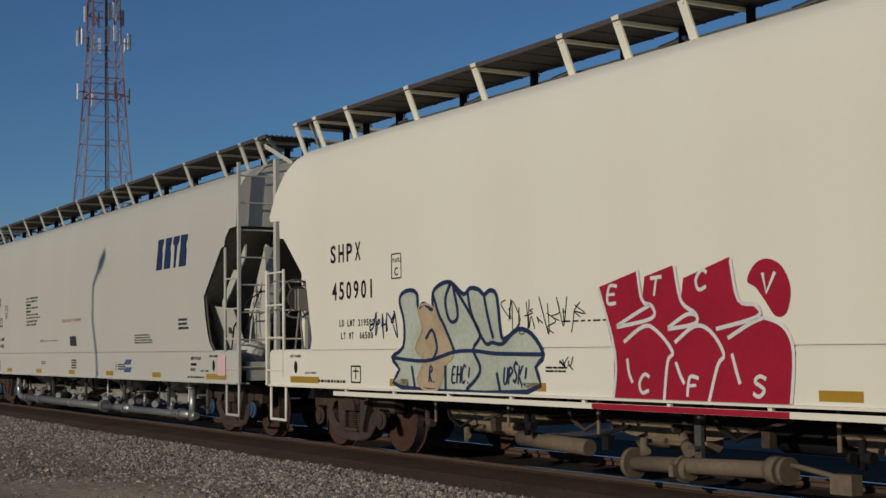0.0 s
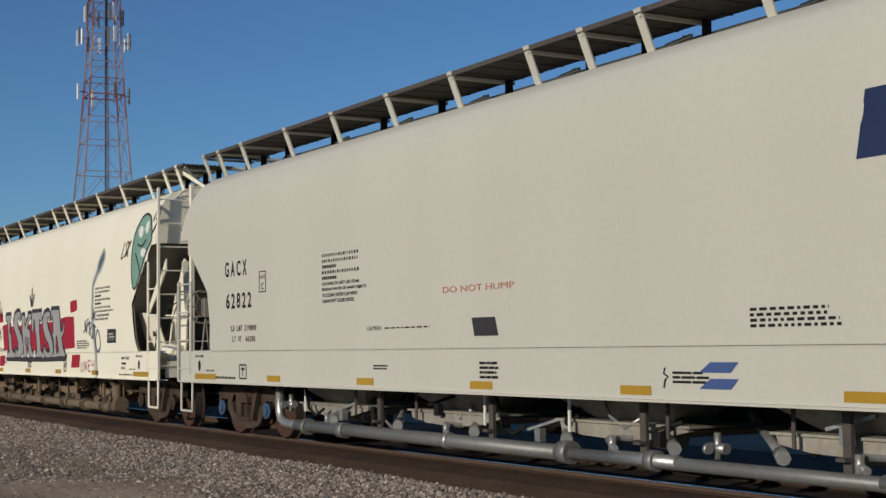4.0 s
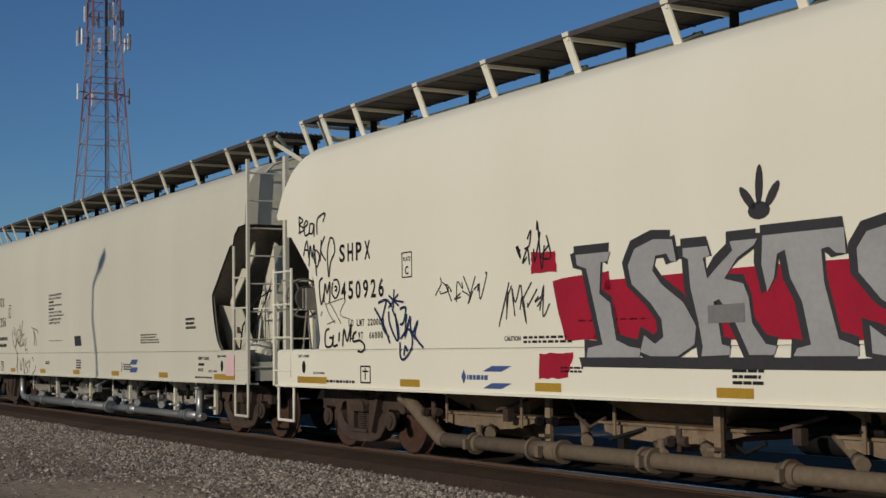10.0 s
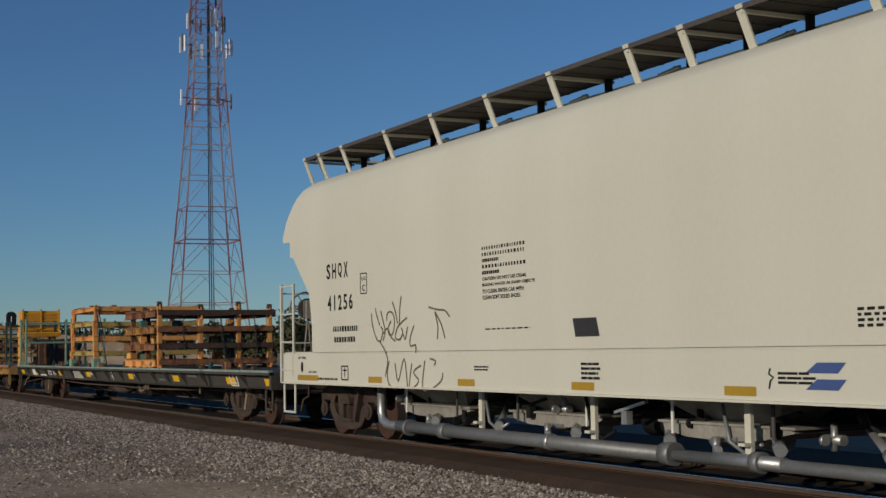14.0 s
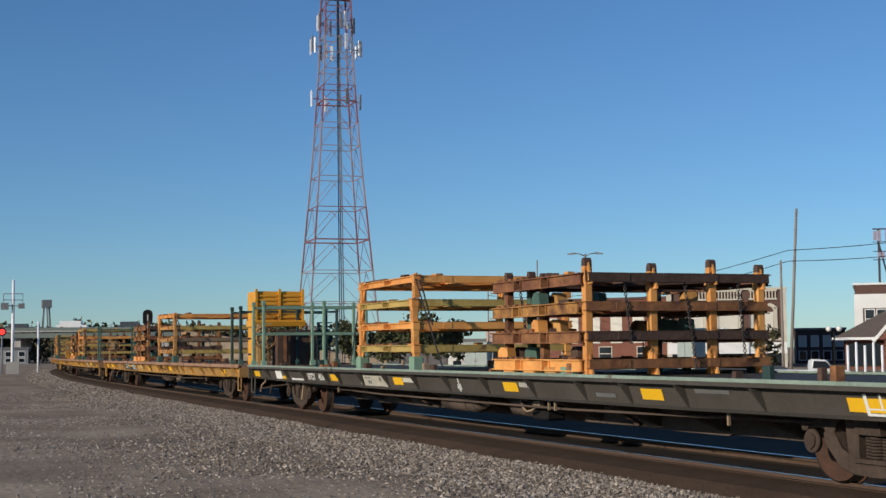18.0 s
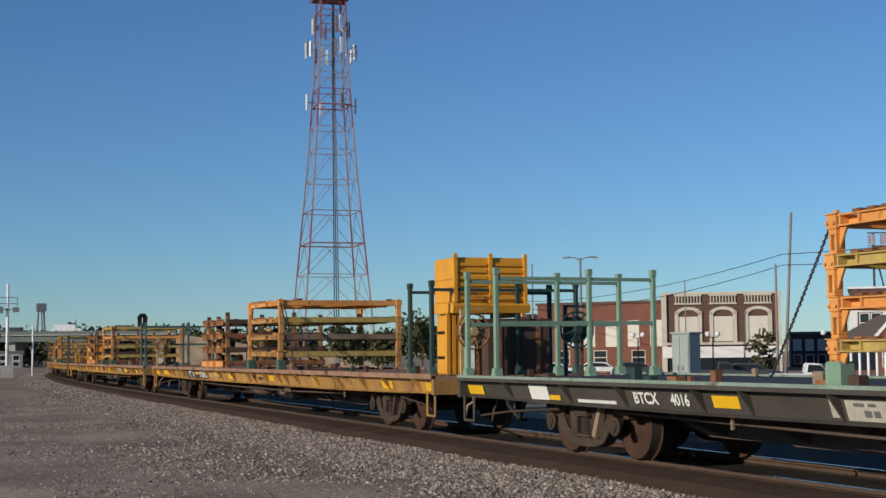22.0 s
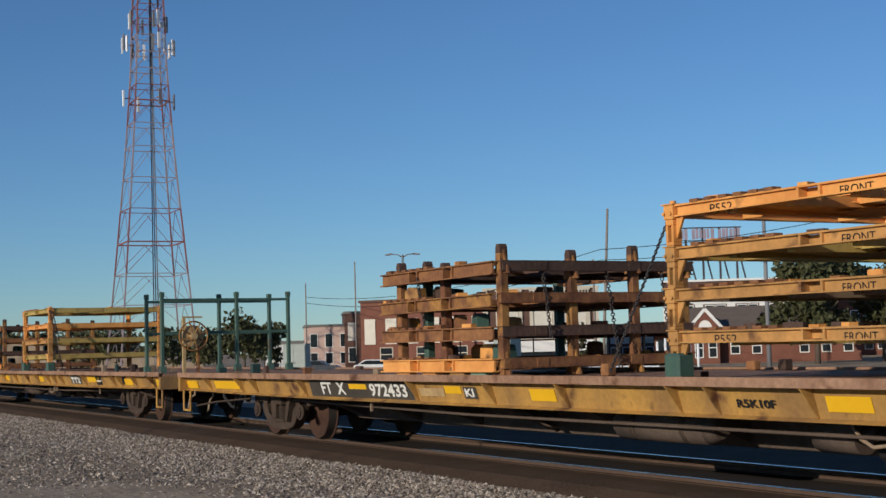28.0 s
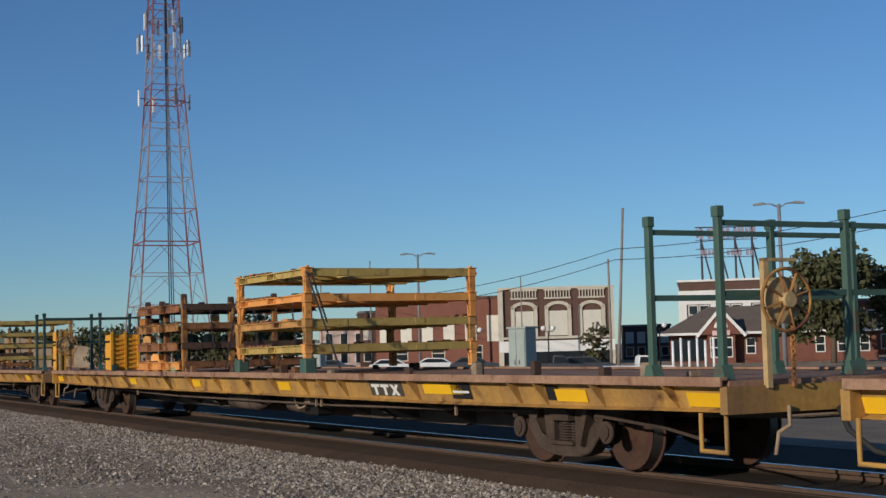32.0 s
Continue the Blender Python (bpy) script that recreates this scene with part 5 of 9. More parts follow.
        v = [bm.verts.new(p) for p in ((x0, yb, zb), (x1, yb, zb), (x1, ya, za), (x0, ya, za))]
        bm.faces.new(v)
        part("reflector", bm, m, car)
    ride(car, s0)
    return car


def web_text(car, text, x0, x1, z0, z1, mat, name="stencil"):
    """Lettering on the leaning web of a flat car."""
    pts, faces = glyphs(text, 0.03)
    co = []
    for u, v in pts:
        z = z0 + v * (z1 - z0)
        co.append((x0 + u * (x1 - x0), -float(np.interp(z, [0.59, DECK - 0.05], [1.384, 1.464])) - 0.012, z))
    me = bpy.data.meshes.new(name)
    me.from_pydata(co, [], faces)
    me.materials.append(mat)
    ob = new(name, me)
    ob.parent = car
    return ob


def web_patch(car, x0, x1, z0, z1, mat, name="panel", lift=0.004):
    bm = bmesh.new()
    y = lambda z: -float(np.interp(z, [0.59, DECK - 0.05], [1.384, 1.464])) - lift
    bm.faces.new([bm.verts.new(p) for p in ((x0, y(z0), z0), (x1, y(z0), z0), (x1, y(z1), z1), (x0, y(z1), z1))])
    return part(name, bm, mat, car)


# ---- what the flat cars carry ----


def frame_meshes(tone, tone2, low=0.214, pockets=(), leg=None):
    """One level of a stack of steel frames, 3.05 m by 2.9 m, with legs at its corners."""
    out = {}
    hx, hy = 1.5, 1.42
    bm = bmesh.new()
    # channel beam along the car, with a flange top and bottom and open pockets in it
    edges = [-hx + 0.08] + [e for p in pockets for e in p] + [hx - 0.08]
    for x0, x1 in zip(edges[::2], edges[1::2]):
        box(bm, x0, x1, -0.012, 0.012, low + 0.012, 0.375)
    for x0, x1 in pockets:
        box(bm, x0, x1, 0.06, 0.075, low + 0.02, 0.365)
        for x in (x0, x1):
            box(bm, x - 0.012, x + 0.012, -0.04, 0.06, low + 0.01, 0.37)
    box(bm, -hx + 0.06, hx - 0.06, -0.045, 0.045, 0.366, 0.382)
    box(bm, -hx + 0.06, hx - 0.06, -0.045, 0.045, low, low + 0.014)
    out["side_beam"] = mesh_of(bm, "side_beam", tone)
    bm = bmesh.new()
    box(bm, 0.026, 0.042, -hy + 0.06, hy - 0.06, 0.270, 0.374)
    box(bm, -0.05, 0.045, -hy + 0.05, hy - 0.05, 0.372, 0.382)
    box(bm, -0.05, 0.045, -hy + 0.05, hy - 0.05, 0.262, 0.272)
    for y in (-0.93, 0.4):
        box(bm, 0.042, 0.05, y, y + 0.16, 0.274, 0.368)
    out["end_beam"] = mesh_of(bm, "end_beam", tone2)
    bm = bmesh.new()
    box(bm, -hx + 0.06, hx - 0.06, -0.008, 0.008, 0.268, 0.36), box(bm, -hx + 0.06, hx - 0.06, -0.05, 0.05, 0.352, 0.364)
    out["inner_beam"] = mesh_of(bm, "inner_beam", tone2)
    bm = bmesh.new()
    beam(bm, (-1.4, -1.3, 0.29), (1.2, 1.3, 0.29), 0.10, 0.012), beam(bm, (1.4, -1.3, 0.275), (-1.2, 1.3, 0.275), 0.10, 0.012)
    out["flat_brace"] = mesh_of(bm, "flat_brace", tone)
    bm = bmesh.new()
    box(bm, -0.068, 0.068, -0.066, 0.066, 0.245, 0.385)
    box(bm, -0.056, 0.056, -0.056, 0.056, 0.0, 0.035), box(bm, -0.056, 0.056, -0.056, 0.056, 0.19, 0.25)
    for k in (-1, 1):
        box(bm, k * 0.041 - 0.015, k * 0.041 + 0.015, -0.056, 0.056, 0.03, 0.195)
    bmesh.ops.bevel(bm, geom=bm.edges[:], offset=0.008, segments=1, affect="EDGES")
    box(bm, -0.085, 0.085, -0.078, 0.078, 0.383, 0.394)
    prism(bm, [(0.06, 0.26), (0.16, 0.26), (0.05, 0.05)], -0.012, 0.012)
    tube(bm, (0, 0, 0.392), (0, 0, 0.425), 0.03, 8)
    for k in (-1, 1):
        tube(bm, (k * 0.05, -0.075, 0.30), (k * 0.05, -0.085, 0.30), 0.018, 6)
    out["corner_post"] = mesh_of(bm, "corner_post", leg or tone)
    bm = bmesh.new()
    box(bm, -0.05, 0.05, -hy + 0.06, hy - 0.06, 0.24, 0.33)
    out["cross_member"] = mesh_of(bm, "cross_member", tone2)
    bm = bmesh.new()
    v = [bm.verts.new(p) for p in ((-1.3, -1.3, 0.30), (-0.2, -1.3, 0.30), (0.5, 0.4, 0.24), (-0.9, 0.4, 0.24), (-1.3, -1.3, 0.31), (-0.2, -1.3, 0.31), (0.5, 0.4, 0.25), (-0.9, 0.4, 0.25))]
    for f in ((0, 1, 2, 3), (7, 6, 5, 4), (0, 3, 7, 4), (1, 0, 4, 5), (2, 1, 5, 6), (3, 2, 6, 7)):
        bm.faces.new([v[k] for k in f])
    out["web_plate"] = mesh_of(bm, "web_plate", tone2)
    out["rest_block"] = mesh_of(shape(box, 0.0, 0.11, -0.05, 0.05, 0.38, 0.41), "rest_block", RUST)
    return out


POCKETS = ((-0.62, -0.40), (0.28, 0.50))
FRAMES_YELLOW = frame_meshes(ORANGE, ORANGE, 0.268, ((0.2, 0.45), (1.2, 1.40)))
FRAMES_OCHRE = frame_meshes(OCHRE, OLIVE, 0.268, ((0.2, 0.45), (1.2, 1.40)))
FRAMES_WORN = frame_meshes(OCHRE, GATETAN, 0.268, ((0.2, 0.45), (1.2, 1.40)))
OPEN = ((-1.40, -1.13), (-0.12, 0.20))
FRAMES_ORANGE = frame_meshes(ORANGE, ORANGE, 0.268, OPEN)
FRAMES_OLIVE = frame_meshes(OLIVE, OLIVE, 0.268, OPEN, ORANGE)
FRAMES_RUST = frame_meshes(RUST, RUSTDARK, 0.225, POCKETS)
FRAMES_MIXED = frame_meshes(RUSTYELLOW, RUST, 0.225, POCKETS)
FRAMES_BURNT = frame_meshes(ORANGE, RUST, 0.225, POCKETS)


LUGS = [mesh_of(shape(box, -0.07, 0.07, -0.05, 0.05, 0.0, 0.05), "lug", m) for m in (ORANGE, RUST, RUSTDARK)]


def steel_frame(s0, x, z, kit, label, group, posts=True, words=(), legs=1.0):
    f = thing("steel_frame", label, "steel frame", group)
    hx, hy = 1.5, 1.42
    for s in (-1, 1):
        m = Matrix.Translation((0, s * hy, 0)) @ Matrix.Rotation(0 if s < 0 else math.pi, 4, "Z")
        share("side_beam", kit["side_beam"], f, m)
        for k in range(6):
            share("rest_block", kit["rest_block"], f, m @ Matrix.Translation((-1.2 + k * 0.2, 0, 0)))
        share("end_beam", kit["end_beam"], f, Matrix.Translation((s * hx, 0, 0)) @ Matrix.Rotation(0 if s > 0 else math.pi, 4, "Z"))
    for i in (-0.75, 0.0, 0.75):
        share("cross_member", kit["cross_member"], f, Matrix.Translation((i, 0, 0)))
    share("inner_beam", kit["inner_beam"], f, Matrix.Translation((0, -0.62, 0))), share("inner_beam", kit["inner_beam"], f, Matrix.Translation((0, 0.62, 0))), share("flat_brace", kit["flat_brace"], f)
    share("web_plate", kit["web_plate"], f)
    share("web_plate", kit["web_plate"], f, Matrix.Rotation(math.pi, 4, "Z"))
    if posts:
        for i in (-1, 1):
            for j in (-1, 1):
                share("corner_post", kit["corner_post"], f, Matrix.Translation((i * hx, j * hy, 0)) @ Matrix.Rotation(0 if i < 0 else math.pi, 4, "Z"))
    for text, x0, x1, z0, z1 in words:
        pts, faces = glyphs(text)
        me = bpy.data.meshes.new("stencil")
        me.from_pydata([(x0 + u * (x1 - x0), -hy - 0.017, z0 + v * (z1 - z0)) for u, v in pts], [], faces)
        me.materials.append(INK)
        new("stencil", me).parent = f
    rnd = random.Random(int(x * 100 + z * 1000 - s0))
    for i in range(9):
        a = rnd.uniform(-1.35, 1.35)
        m = Matrix.Translation((a, rnd.choice((-1.40, -1.36, -0.9, 0.3, 1.36)), 0.382)) @ Matrix.Rotation(rnd.uniform(-0.3, 0.3), 4, "Z") @ Matrix.Diagonal((rnd.uniform(0.7, 1.6), rnd.uniform(0.7, 1.2), rnd.uniform(0.5, 1.0), 1))
        share("lug", LUGS[i % 3], f, m)
    tilt = Matrix.Rotation(rnd.uniform(-0.006, 0.006), 4, "Y") @ Matrix.Rotation(rnd.uniform(-0.008, 0.008), 4, "Z")
    ride(f, s0, Matrix.Translation((x + rnd.uniform(-0.02, 0.02), rnd.uniform(-0.02, 0.02), z)) @ tilt)
    return f


def stanchion(s0, x, y, top, tone, label, fins=True, low=None):
    st = thing("stanchion", label, "steel post", "posts of the racks")
    bm = bmesh.new()
    box(bm, -0.055, 0.055, -0.055, 0.055, 0.0, top - DECK - 0.10)
    bmesh.ops.bevel(bm, geom=bm.edges[:], offset=0.012, segments=1, affect="EDGES")
    part("post", bm, tone, st)
    bm = bmesh.new()
    h = top - DECK
    prism(bm, [(-0.06, h - 0.30), (0.06, h - 0.30), (0.05, h - 0.04), (0.025, h), (-0.025, h), (-0.05, h - 0.04)], -0.05, 0.05)
    part("tip", bm, RUSTDARK, st)
    if fins:
        for k, z0, z1 in ((-1, h - 0.34, h - 0.06), (1, h - 0.34, h - 0.06), (-1, 0.30, 0.0), (1, 0.30, 0.0)):
            bm = bmesh.new()
            prism(bm, [(k * 0.05, z0), (k * 0.15, z0), (k * 0.05, z1)] if z1 > z0 else [(k * 0.05, z1), (k * 0.15, z1), (k * 0.05, z0)], -0.014, 0.014)
            part("fin", bm, tone, st)
    ride(st, s0, Matrix.Translation((x, y, DECK + 0.005)))
    return st


def portal(s0, x, tone, base, label, top=2.44, middle=True):
    """A cross rack: three posts across the car with two rails between them, on heavy foot blocks."""
    p = thing("cross_rack", label, "steel rack", "cross racks at the car ends")
    h = top - DECK
    for y in (-1.48, 0.02, 1.10):
        bm = bmesh.new()
        box(bm, -0.037, 0.037, -0.034, 0.034, 0.0, h)
        bmesh.ops.bevel(bm, geom=bm.edges[:], offset=0.01, segments=1, affect="EDGES")
        post = part("post", bm, tone, p)
        post.location = (0, y, 0)
        bm = bmesh.new()
        box(bm, -0.046, 0.046, -0.042, 0.042, h - 0.09, h + 0.01)
        bmesh.ops.bevel(bm, geom=bm.edges[:], offset=0.006, segments=1, affect="EDGES")
        part("cap", bm, tone, post)
        bm = bmesh.new()
        prism(bm, [(-0.085, 0.0), (0.085, 0.0), (0.045, 0.13), (-0.045, 0.13)], -0.055, 0.065)
        part("foot_block", bm, base, post)
    part("top_rail", shape(box, -0.025, 0.025, -1.44, 1.08, h - 0.165, h - 0.115), tone, p)
    if middle:
        part("middle_rail", shape(box, -0.03, 0.03, -1.44, 1.08, h * 0.48, h * 0.48 + 0.055), tone, p)
    ride(p, s0, Matrix.Translation((x, 0, DECK + 0.005)))
    return p


SHEETPALE = material("faded pale sheet", (0.46, 0.43, 0.35), 0.8, dark=(0.34, 0.31, 0.25), amount=0.6, size=0.3, fine=0.3)
TIMBERPALE = material("dusty tan housing", (0.50, 0.35, 0.17), 0.8, dark=(0.30, 0.20, 0.11), amount=0.6, size=0.2, fine=0.3)


def hand_brake(s0, x, label="rusty yellow hand brake wheel on a post at the car's end", y=-1.1, tone=None):
    b = thing("hand_brake", label, "brake wheel", "hand brakes of the flat cars")
    bm = bmesh.new()
    box(bm, -0.03, 0.03, -0.028, 0.028, 0.0, 1.16), box(bm, -0.03, 0.03, -0.028, 0.36, 1.13, 1.16)
    part("post", bm, tone or TIMBERPALE, b)
    bm = bmesh.new()
    ring(bm, (0.10, 0.16, 0.78), (1, 0, 0), 0.28, 0.016, 24, 6)
    wheel = part("wheel", bm, tone or RUSTYELLOW, b)
    for i in range(8):
        a = i * 0.7854 + 0.3
        part("spoke", shape(tube, (0.12, 0.16, 0.78), (0.10, 0.16 + 0.28 * math.cos(a), 0.78 + 0.28 * math.sin(a)), 0.013, 5), tone or RUSTYELLOW, wheel)
    part("hub", shape(tube, (0.0, 0.16, 0.78), (0.15, 0.16, 0.78), 0.03, 8), tone or RUSTYELLOW, wheel)
    bm = bmesh.new()
    tube(bm, (0.03, 0.16, 0.78), (0.07, 0.16, 0.78), 0.21, 20), tube(bm, (0.07, 0.16, 0.78), (0.16, 0.16, 0.78), 0.07, 10), box(bm, -0.06, 0.04, 0.02, 0.30, 0.60, 0.98)
    part("gear_housing", bm, tone or TIMBERPALE, b)
    bm = bmesh.new()
    box(bm, 0.0, 0.03, 0.27, 0.30, 0.0, 0.62), box(bm, -0.03, 0.03, 0.02, 0.30, 0.58, 0.61)
    part("bracket", bm, RUST, b)
    bm = bmesh.new()
    for i in range(9):
        ring(bm, (0.08, 0.23, 0.08 + i * 0.06), (1, 0, 0) if i % 2 else (0, 1, 0), 0.026, 0.008, 8, 4)
    part("chain", bm, tone or RUSTYELLOW, b)
    ride(b, s0, Matrix.Translation((x, y, DECK - 0.08)))


def louvre_box(s0, x, y, z, sx, sy, sz, label):
    """A tall yellow bin with ribbed sides."""
    b = thing("yellow_bin", label, "steel bin", "yellow bins on the flat cars")
    bm = bmesh.new()
    box(bm, -sx / 2, sx / 2, -sy / 2, sy / 2, 0, sz)
    bmesh.ops.bevel(bm, geom=bm.edges[:], offset=0.02, segments=1, affect="EDGES")
    part("shell", bm, BINM, b)
    for k in range(2):
        for i in range(int(sz / 0.11)):
            bm = bmesh.new()
            y0 = -sy / 2 + 0.06 + k * sy / 2
            box(bm, sx / 2, sx / 2 + 0.03, y0, y0 + sy / 2 - 0.12, 0.05 + i * 0.11, 0.10 + i * 0.11)
            part("rib", bm, BINM, b)
    for j in (-1, 0, 1):
        bm = bmesh.new()
        box(bm, sx / 2, sx / 2 + 0.05, j * (sy / 2 - 0.03) - 0.03, j * (sy / 2 - 0.03) + 0.03, 0, sz + 0.06)
        part("upright", bm, BINM, b)
    if sy < 1:
        for z0 in (0.25, 0.66):
            part("slot", shape(box, -sx / 2 + 0.05, sx / 2 - 0.05, -sy / 2 - 0.006, -sy / 2, z0, z0 + 0.05), BLACK, b)
    if sy > 1:
        part("ledge", shape(prism, [(-sx / 2 - 0.02, -0.17), (sx / 2 + 0.06, -0.17), (sx / 2 + 0.10, -0.05), (sx / 2 + 0.02, -0.004), (-sx / 2, -0.004)], -sy / 2 - 0.03, sy / 2 + 0.03), BINM, b)
        part("side_seam", shape(box, -sx / 2 + 0.05, sx / 2 - 0.05, -sy / 2 - 0.015, -sy / 2, sz * 0.52, sz * 0.56), BINM, b)
    ride(b, s0, Matrix.Translation((x, y, z)))


BINM = material("golden yellow bin paint", (0.74, 0.34, 0.035), 0.5, dark=(0.58, 0.26, 0.035), amount=0.5, size=0.4, fine=0.15, rust=0.06)


def chain_line(s0, a, b, label):
    """A tie-down chain drawn tight between two points of a car."""
    c = thing("tie_down_chain", label, "chain", "tie-down chains")
    a, b = Vector(a), Vector(b)
    n = max(4, int((b - a).length / 0.034))
    bm = bmesh.new()
    d = (b - a).normalized()
    for i in range(n):
        p = a + (b - a) * (i / n)
        ring(bm, p, d.cross(Vector((0, 0, 1))) if i % 2 else d.orthogonal(), 0.021, 0.0075, 8, 4)
    tagged(part("chain_run", bm, CHAINM, c), kind="stuff")
    ride(c, s0)


def block(s0, x, y, sx, sy, sz, tone, label, category="block"):
    bm = bmesh.new()
    box(bm, -sx / 2, sx / 2, -sy / 2, sy / 2, 0, sz)
    bmesh.ops.bevel(bm, geom=bm.edges[:], offset=min(sx, sy, sz) * 0.12, segments=1, affect="EDGES")
    b = part("deck_block", bm, tone)
    tagged(b, label, category, "small blocks on the car decks")
    ride(b, s0, Matrix.Translation((x, y, DECK + 0.005)))


def yellow_stack(s0, x, kits, words=False):
    for k in range(4):
        w = ()
        if words:
            w = [("FRONT", 0.66, 1.02, 0.262, 0.335)] + ([("P552", -0.95, -0.65, 0.26, 0.34)] if k in (0, 3) else [])
        steel_frame(s0, x, DECK + 0.06 + k * 0.392, kits[k], "orange-yellow steel frame in a stack on the flat car", "stacked yellow frames", True, w)
    chain_line(s0, (x - 1.55, -1.42, 2.45), (x - 2.85, -1.25, 0.95), "dark chain tying a stack of yellow frames down")
    chain_line(s0, (x + 1.58, -1.44, 2.44), (x + 2.6, -1.36, 0.96), "dark chain tying a stack of yellow frames down"), chain_line(s0, (x + 1.62, -1.38, 2.42), (x + 2.0, -1.30, 1.66), "dark chain end hanging at a stack of yellow frames")
    for i in (-1, 1):
        block(s0, x + i * 1.5, -1.42, 0.22, 0.20, 0.24, PALEGREEN if s0 == -91.3 else GREEN, "green foot block holding a frame stack")


LOOSE = [mesh_of(shape(prism, [(-0.14, 0.0), (0.14, 0.0), (0.11, 0.15), (-0.05, 0.17), (-0.13, 0.12)], -0.07, 0.07), "packing_block", m) for m in (RUST, RUSTDARK, OCHRE, ORANGE, GREEN)]


def rust_stack(s0, x, kits, tone=None):
    for k in range(4):
        steel_frame(s0, x, DECK - 0.17 + k * 0.372, kits[k], "rusty brown steel frame stacked between posts", "stacked rusty frames", False)
    for i, y, top in ((1.42, -1.30, 2.42), (1.42, -0.35, 2.36), (1.42, 0.55, 2.42), (1.42, 1.30, 2.36), (-1.1, -1.30, 2.36), (-0.75, -1.1, 2.36), (-0.1, -1.2, 2.30), (-1.2, 1.2, 2.36)):
        stanchion(s0, x + i, y, top, ((tone or RUSTYELLOW) if i > 0 else RUST if y < -1.15 else GREEN), "rusty post with a pointed tip and side fins", i > 0)
    for i, tone in ((-0.9, ORANGE), (-0.2, ORANGE), (0.5, OCHRE), (1.0, PALEGREEN)):
        block(s0, x + i, -1.36, 0.34, 0.12, 0.11, tone, "painted steel block on the deck under a rack")
    rnd = random.Random(int(-s0))
    for k in range(3):
        for i in range(5):
            a, y = rnd.uniform(-1.35, 1.3), rnd.choice((-1.34, -1.1, -0.6, 0.5))
            m = rnd.choice(LOOSE)
            piece = tagged(share("packing_block", m, None), "rusty or painted packing block between stacked frames", "block", "packing blocks of the rusty stacks")
            ride(piece, s0, Matrix.Translation((x + a, y, DECK - 0.17 + k * 0.372 + 0.384)) @ Matrix.Rotation(rnd.uniform(-0.4, 0.4), 4, "Z"))
    for i, y, low in ((1.50, -0.8, 1.3), (1.52, 0.9, 1.1), (-0.4, -1.44, 1.5)):
        chain_line(s0, (x + i, y, 2.12), (x + i + 0.08, y + 0.05, low), "dark chain end hanging on a rusty rack")
    chain_line(s0, (x + 1.5, 0.1, 2.1), (x + 1.6, 0.2, 0.95), "dark chain hanging on a rusty rack")


YELLOW_KITS = [FRAMES_OLIVE, FRAMES_ORANGE, FRAMES_OLIVE, FRAMES_ORANGE]
RUST_KITS = [FRAMES_BURNT, FRAMES_RUST, FRAMES_MIXED, FRAMES_RUST]


def small_stuff(s0, half, seed):
    rnd = random.Random(seed)
    for i in range(14):
        x = rnd.uniform(-half + 1.0, half - 1.0)
        block(s0, x, rnd.choice((-1.40, -1.3, -0.9, 1.2)), rnd.uniform(0.06, 0.2), rnd.uniform(0.06, 0.15), rnd.uniform(0.05, 0.18), rnd.choice((RUSTDARK, TIMBER, RUST, RUSTDARK, DARKGREEN)),
              "small painted block lying on the deck")
FE, FF, FG = -91.3, -119.7, -148.6
carE = flat_car(FE, 13.3, DECKDARK, DECKGREEN, "dark grey flat car with pale green deck edge and steel racks")
carF = flat_car(FF, 13.8, DECKY, DECKRUST, "weathered yellow flat car with white numbers carrying steel racks")
carG = flat_car(FG, 13.6, DECKY, DECKRUST, "weathered yellow flat car with a rusty deck edge")
FAR = [FG - 28.65 * (i + 1) for i in range(4)]
for s in FAR:
    flat_car(s, 13.6, DECKY, DECKRUST, "weathered yellow flat car further back carrying steel racks", rolling=s > -180)

yellow_stack(FE, -2.95, YELLOW_KITS), rust_stack(FE, 3.35, RUST_KITS, ORANGE)
yellow_stack(FF, 1.9, [FRAMES_OCHRE, FRAMES_WORN, FRAMES_OCHRE, FRAMES_YELLOW], True), rust_stack(FF, -4.35, RUST_KITS)
yellow_stack(FG, 2.05, [FRAMES_OLIVE, FRAMES_OCHRE, FRAMES_ORANGE, FRAMES_OLIVE]), rust_stack(FG, -4.5, RUST_KITS)
for s in FAR:
    yellow_stack(s, 2.05, [FRAMES_OCHRE, FRAMES_OLIVE, FRAMES_OCHRE, FRAMES_OCHRE]), rust_stack(s, -4.4, RUST_KITS)
for x in (-13.15, -12.1):
    portal(FE, x, PALEGREEN, PALEGREEN, "pale green steel cross rack on the dark flat car", 2.46)
for x in (12.5, 13.55):
    portal(FF, x, DARKGREEN, GREEN, "dark green steel cross rack holding a yellow bin", 2.42, False)
for x in (12.45, 13.5):
    portal(FG, x, GREEN, GREEN, "dark green steel cross rack on a yellow flat car", 2.44)
for k, s in enumerate(FAR):
    for x in (12.45, 13.45):
        portal(s, x, DARKGREEN, GREEN, "dark green steel cross rack at a car's end", 2.44)
hand_brake(FF, 13.9), hand_brake(FG, 13.65), hand_brake(FE, -13.25, "dark green hand brake wheel on a post at the car's end", 0.2, DARKGREEN)
for s in FAR:
    hand_brake(s, 13.6)
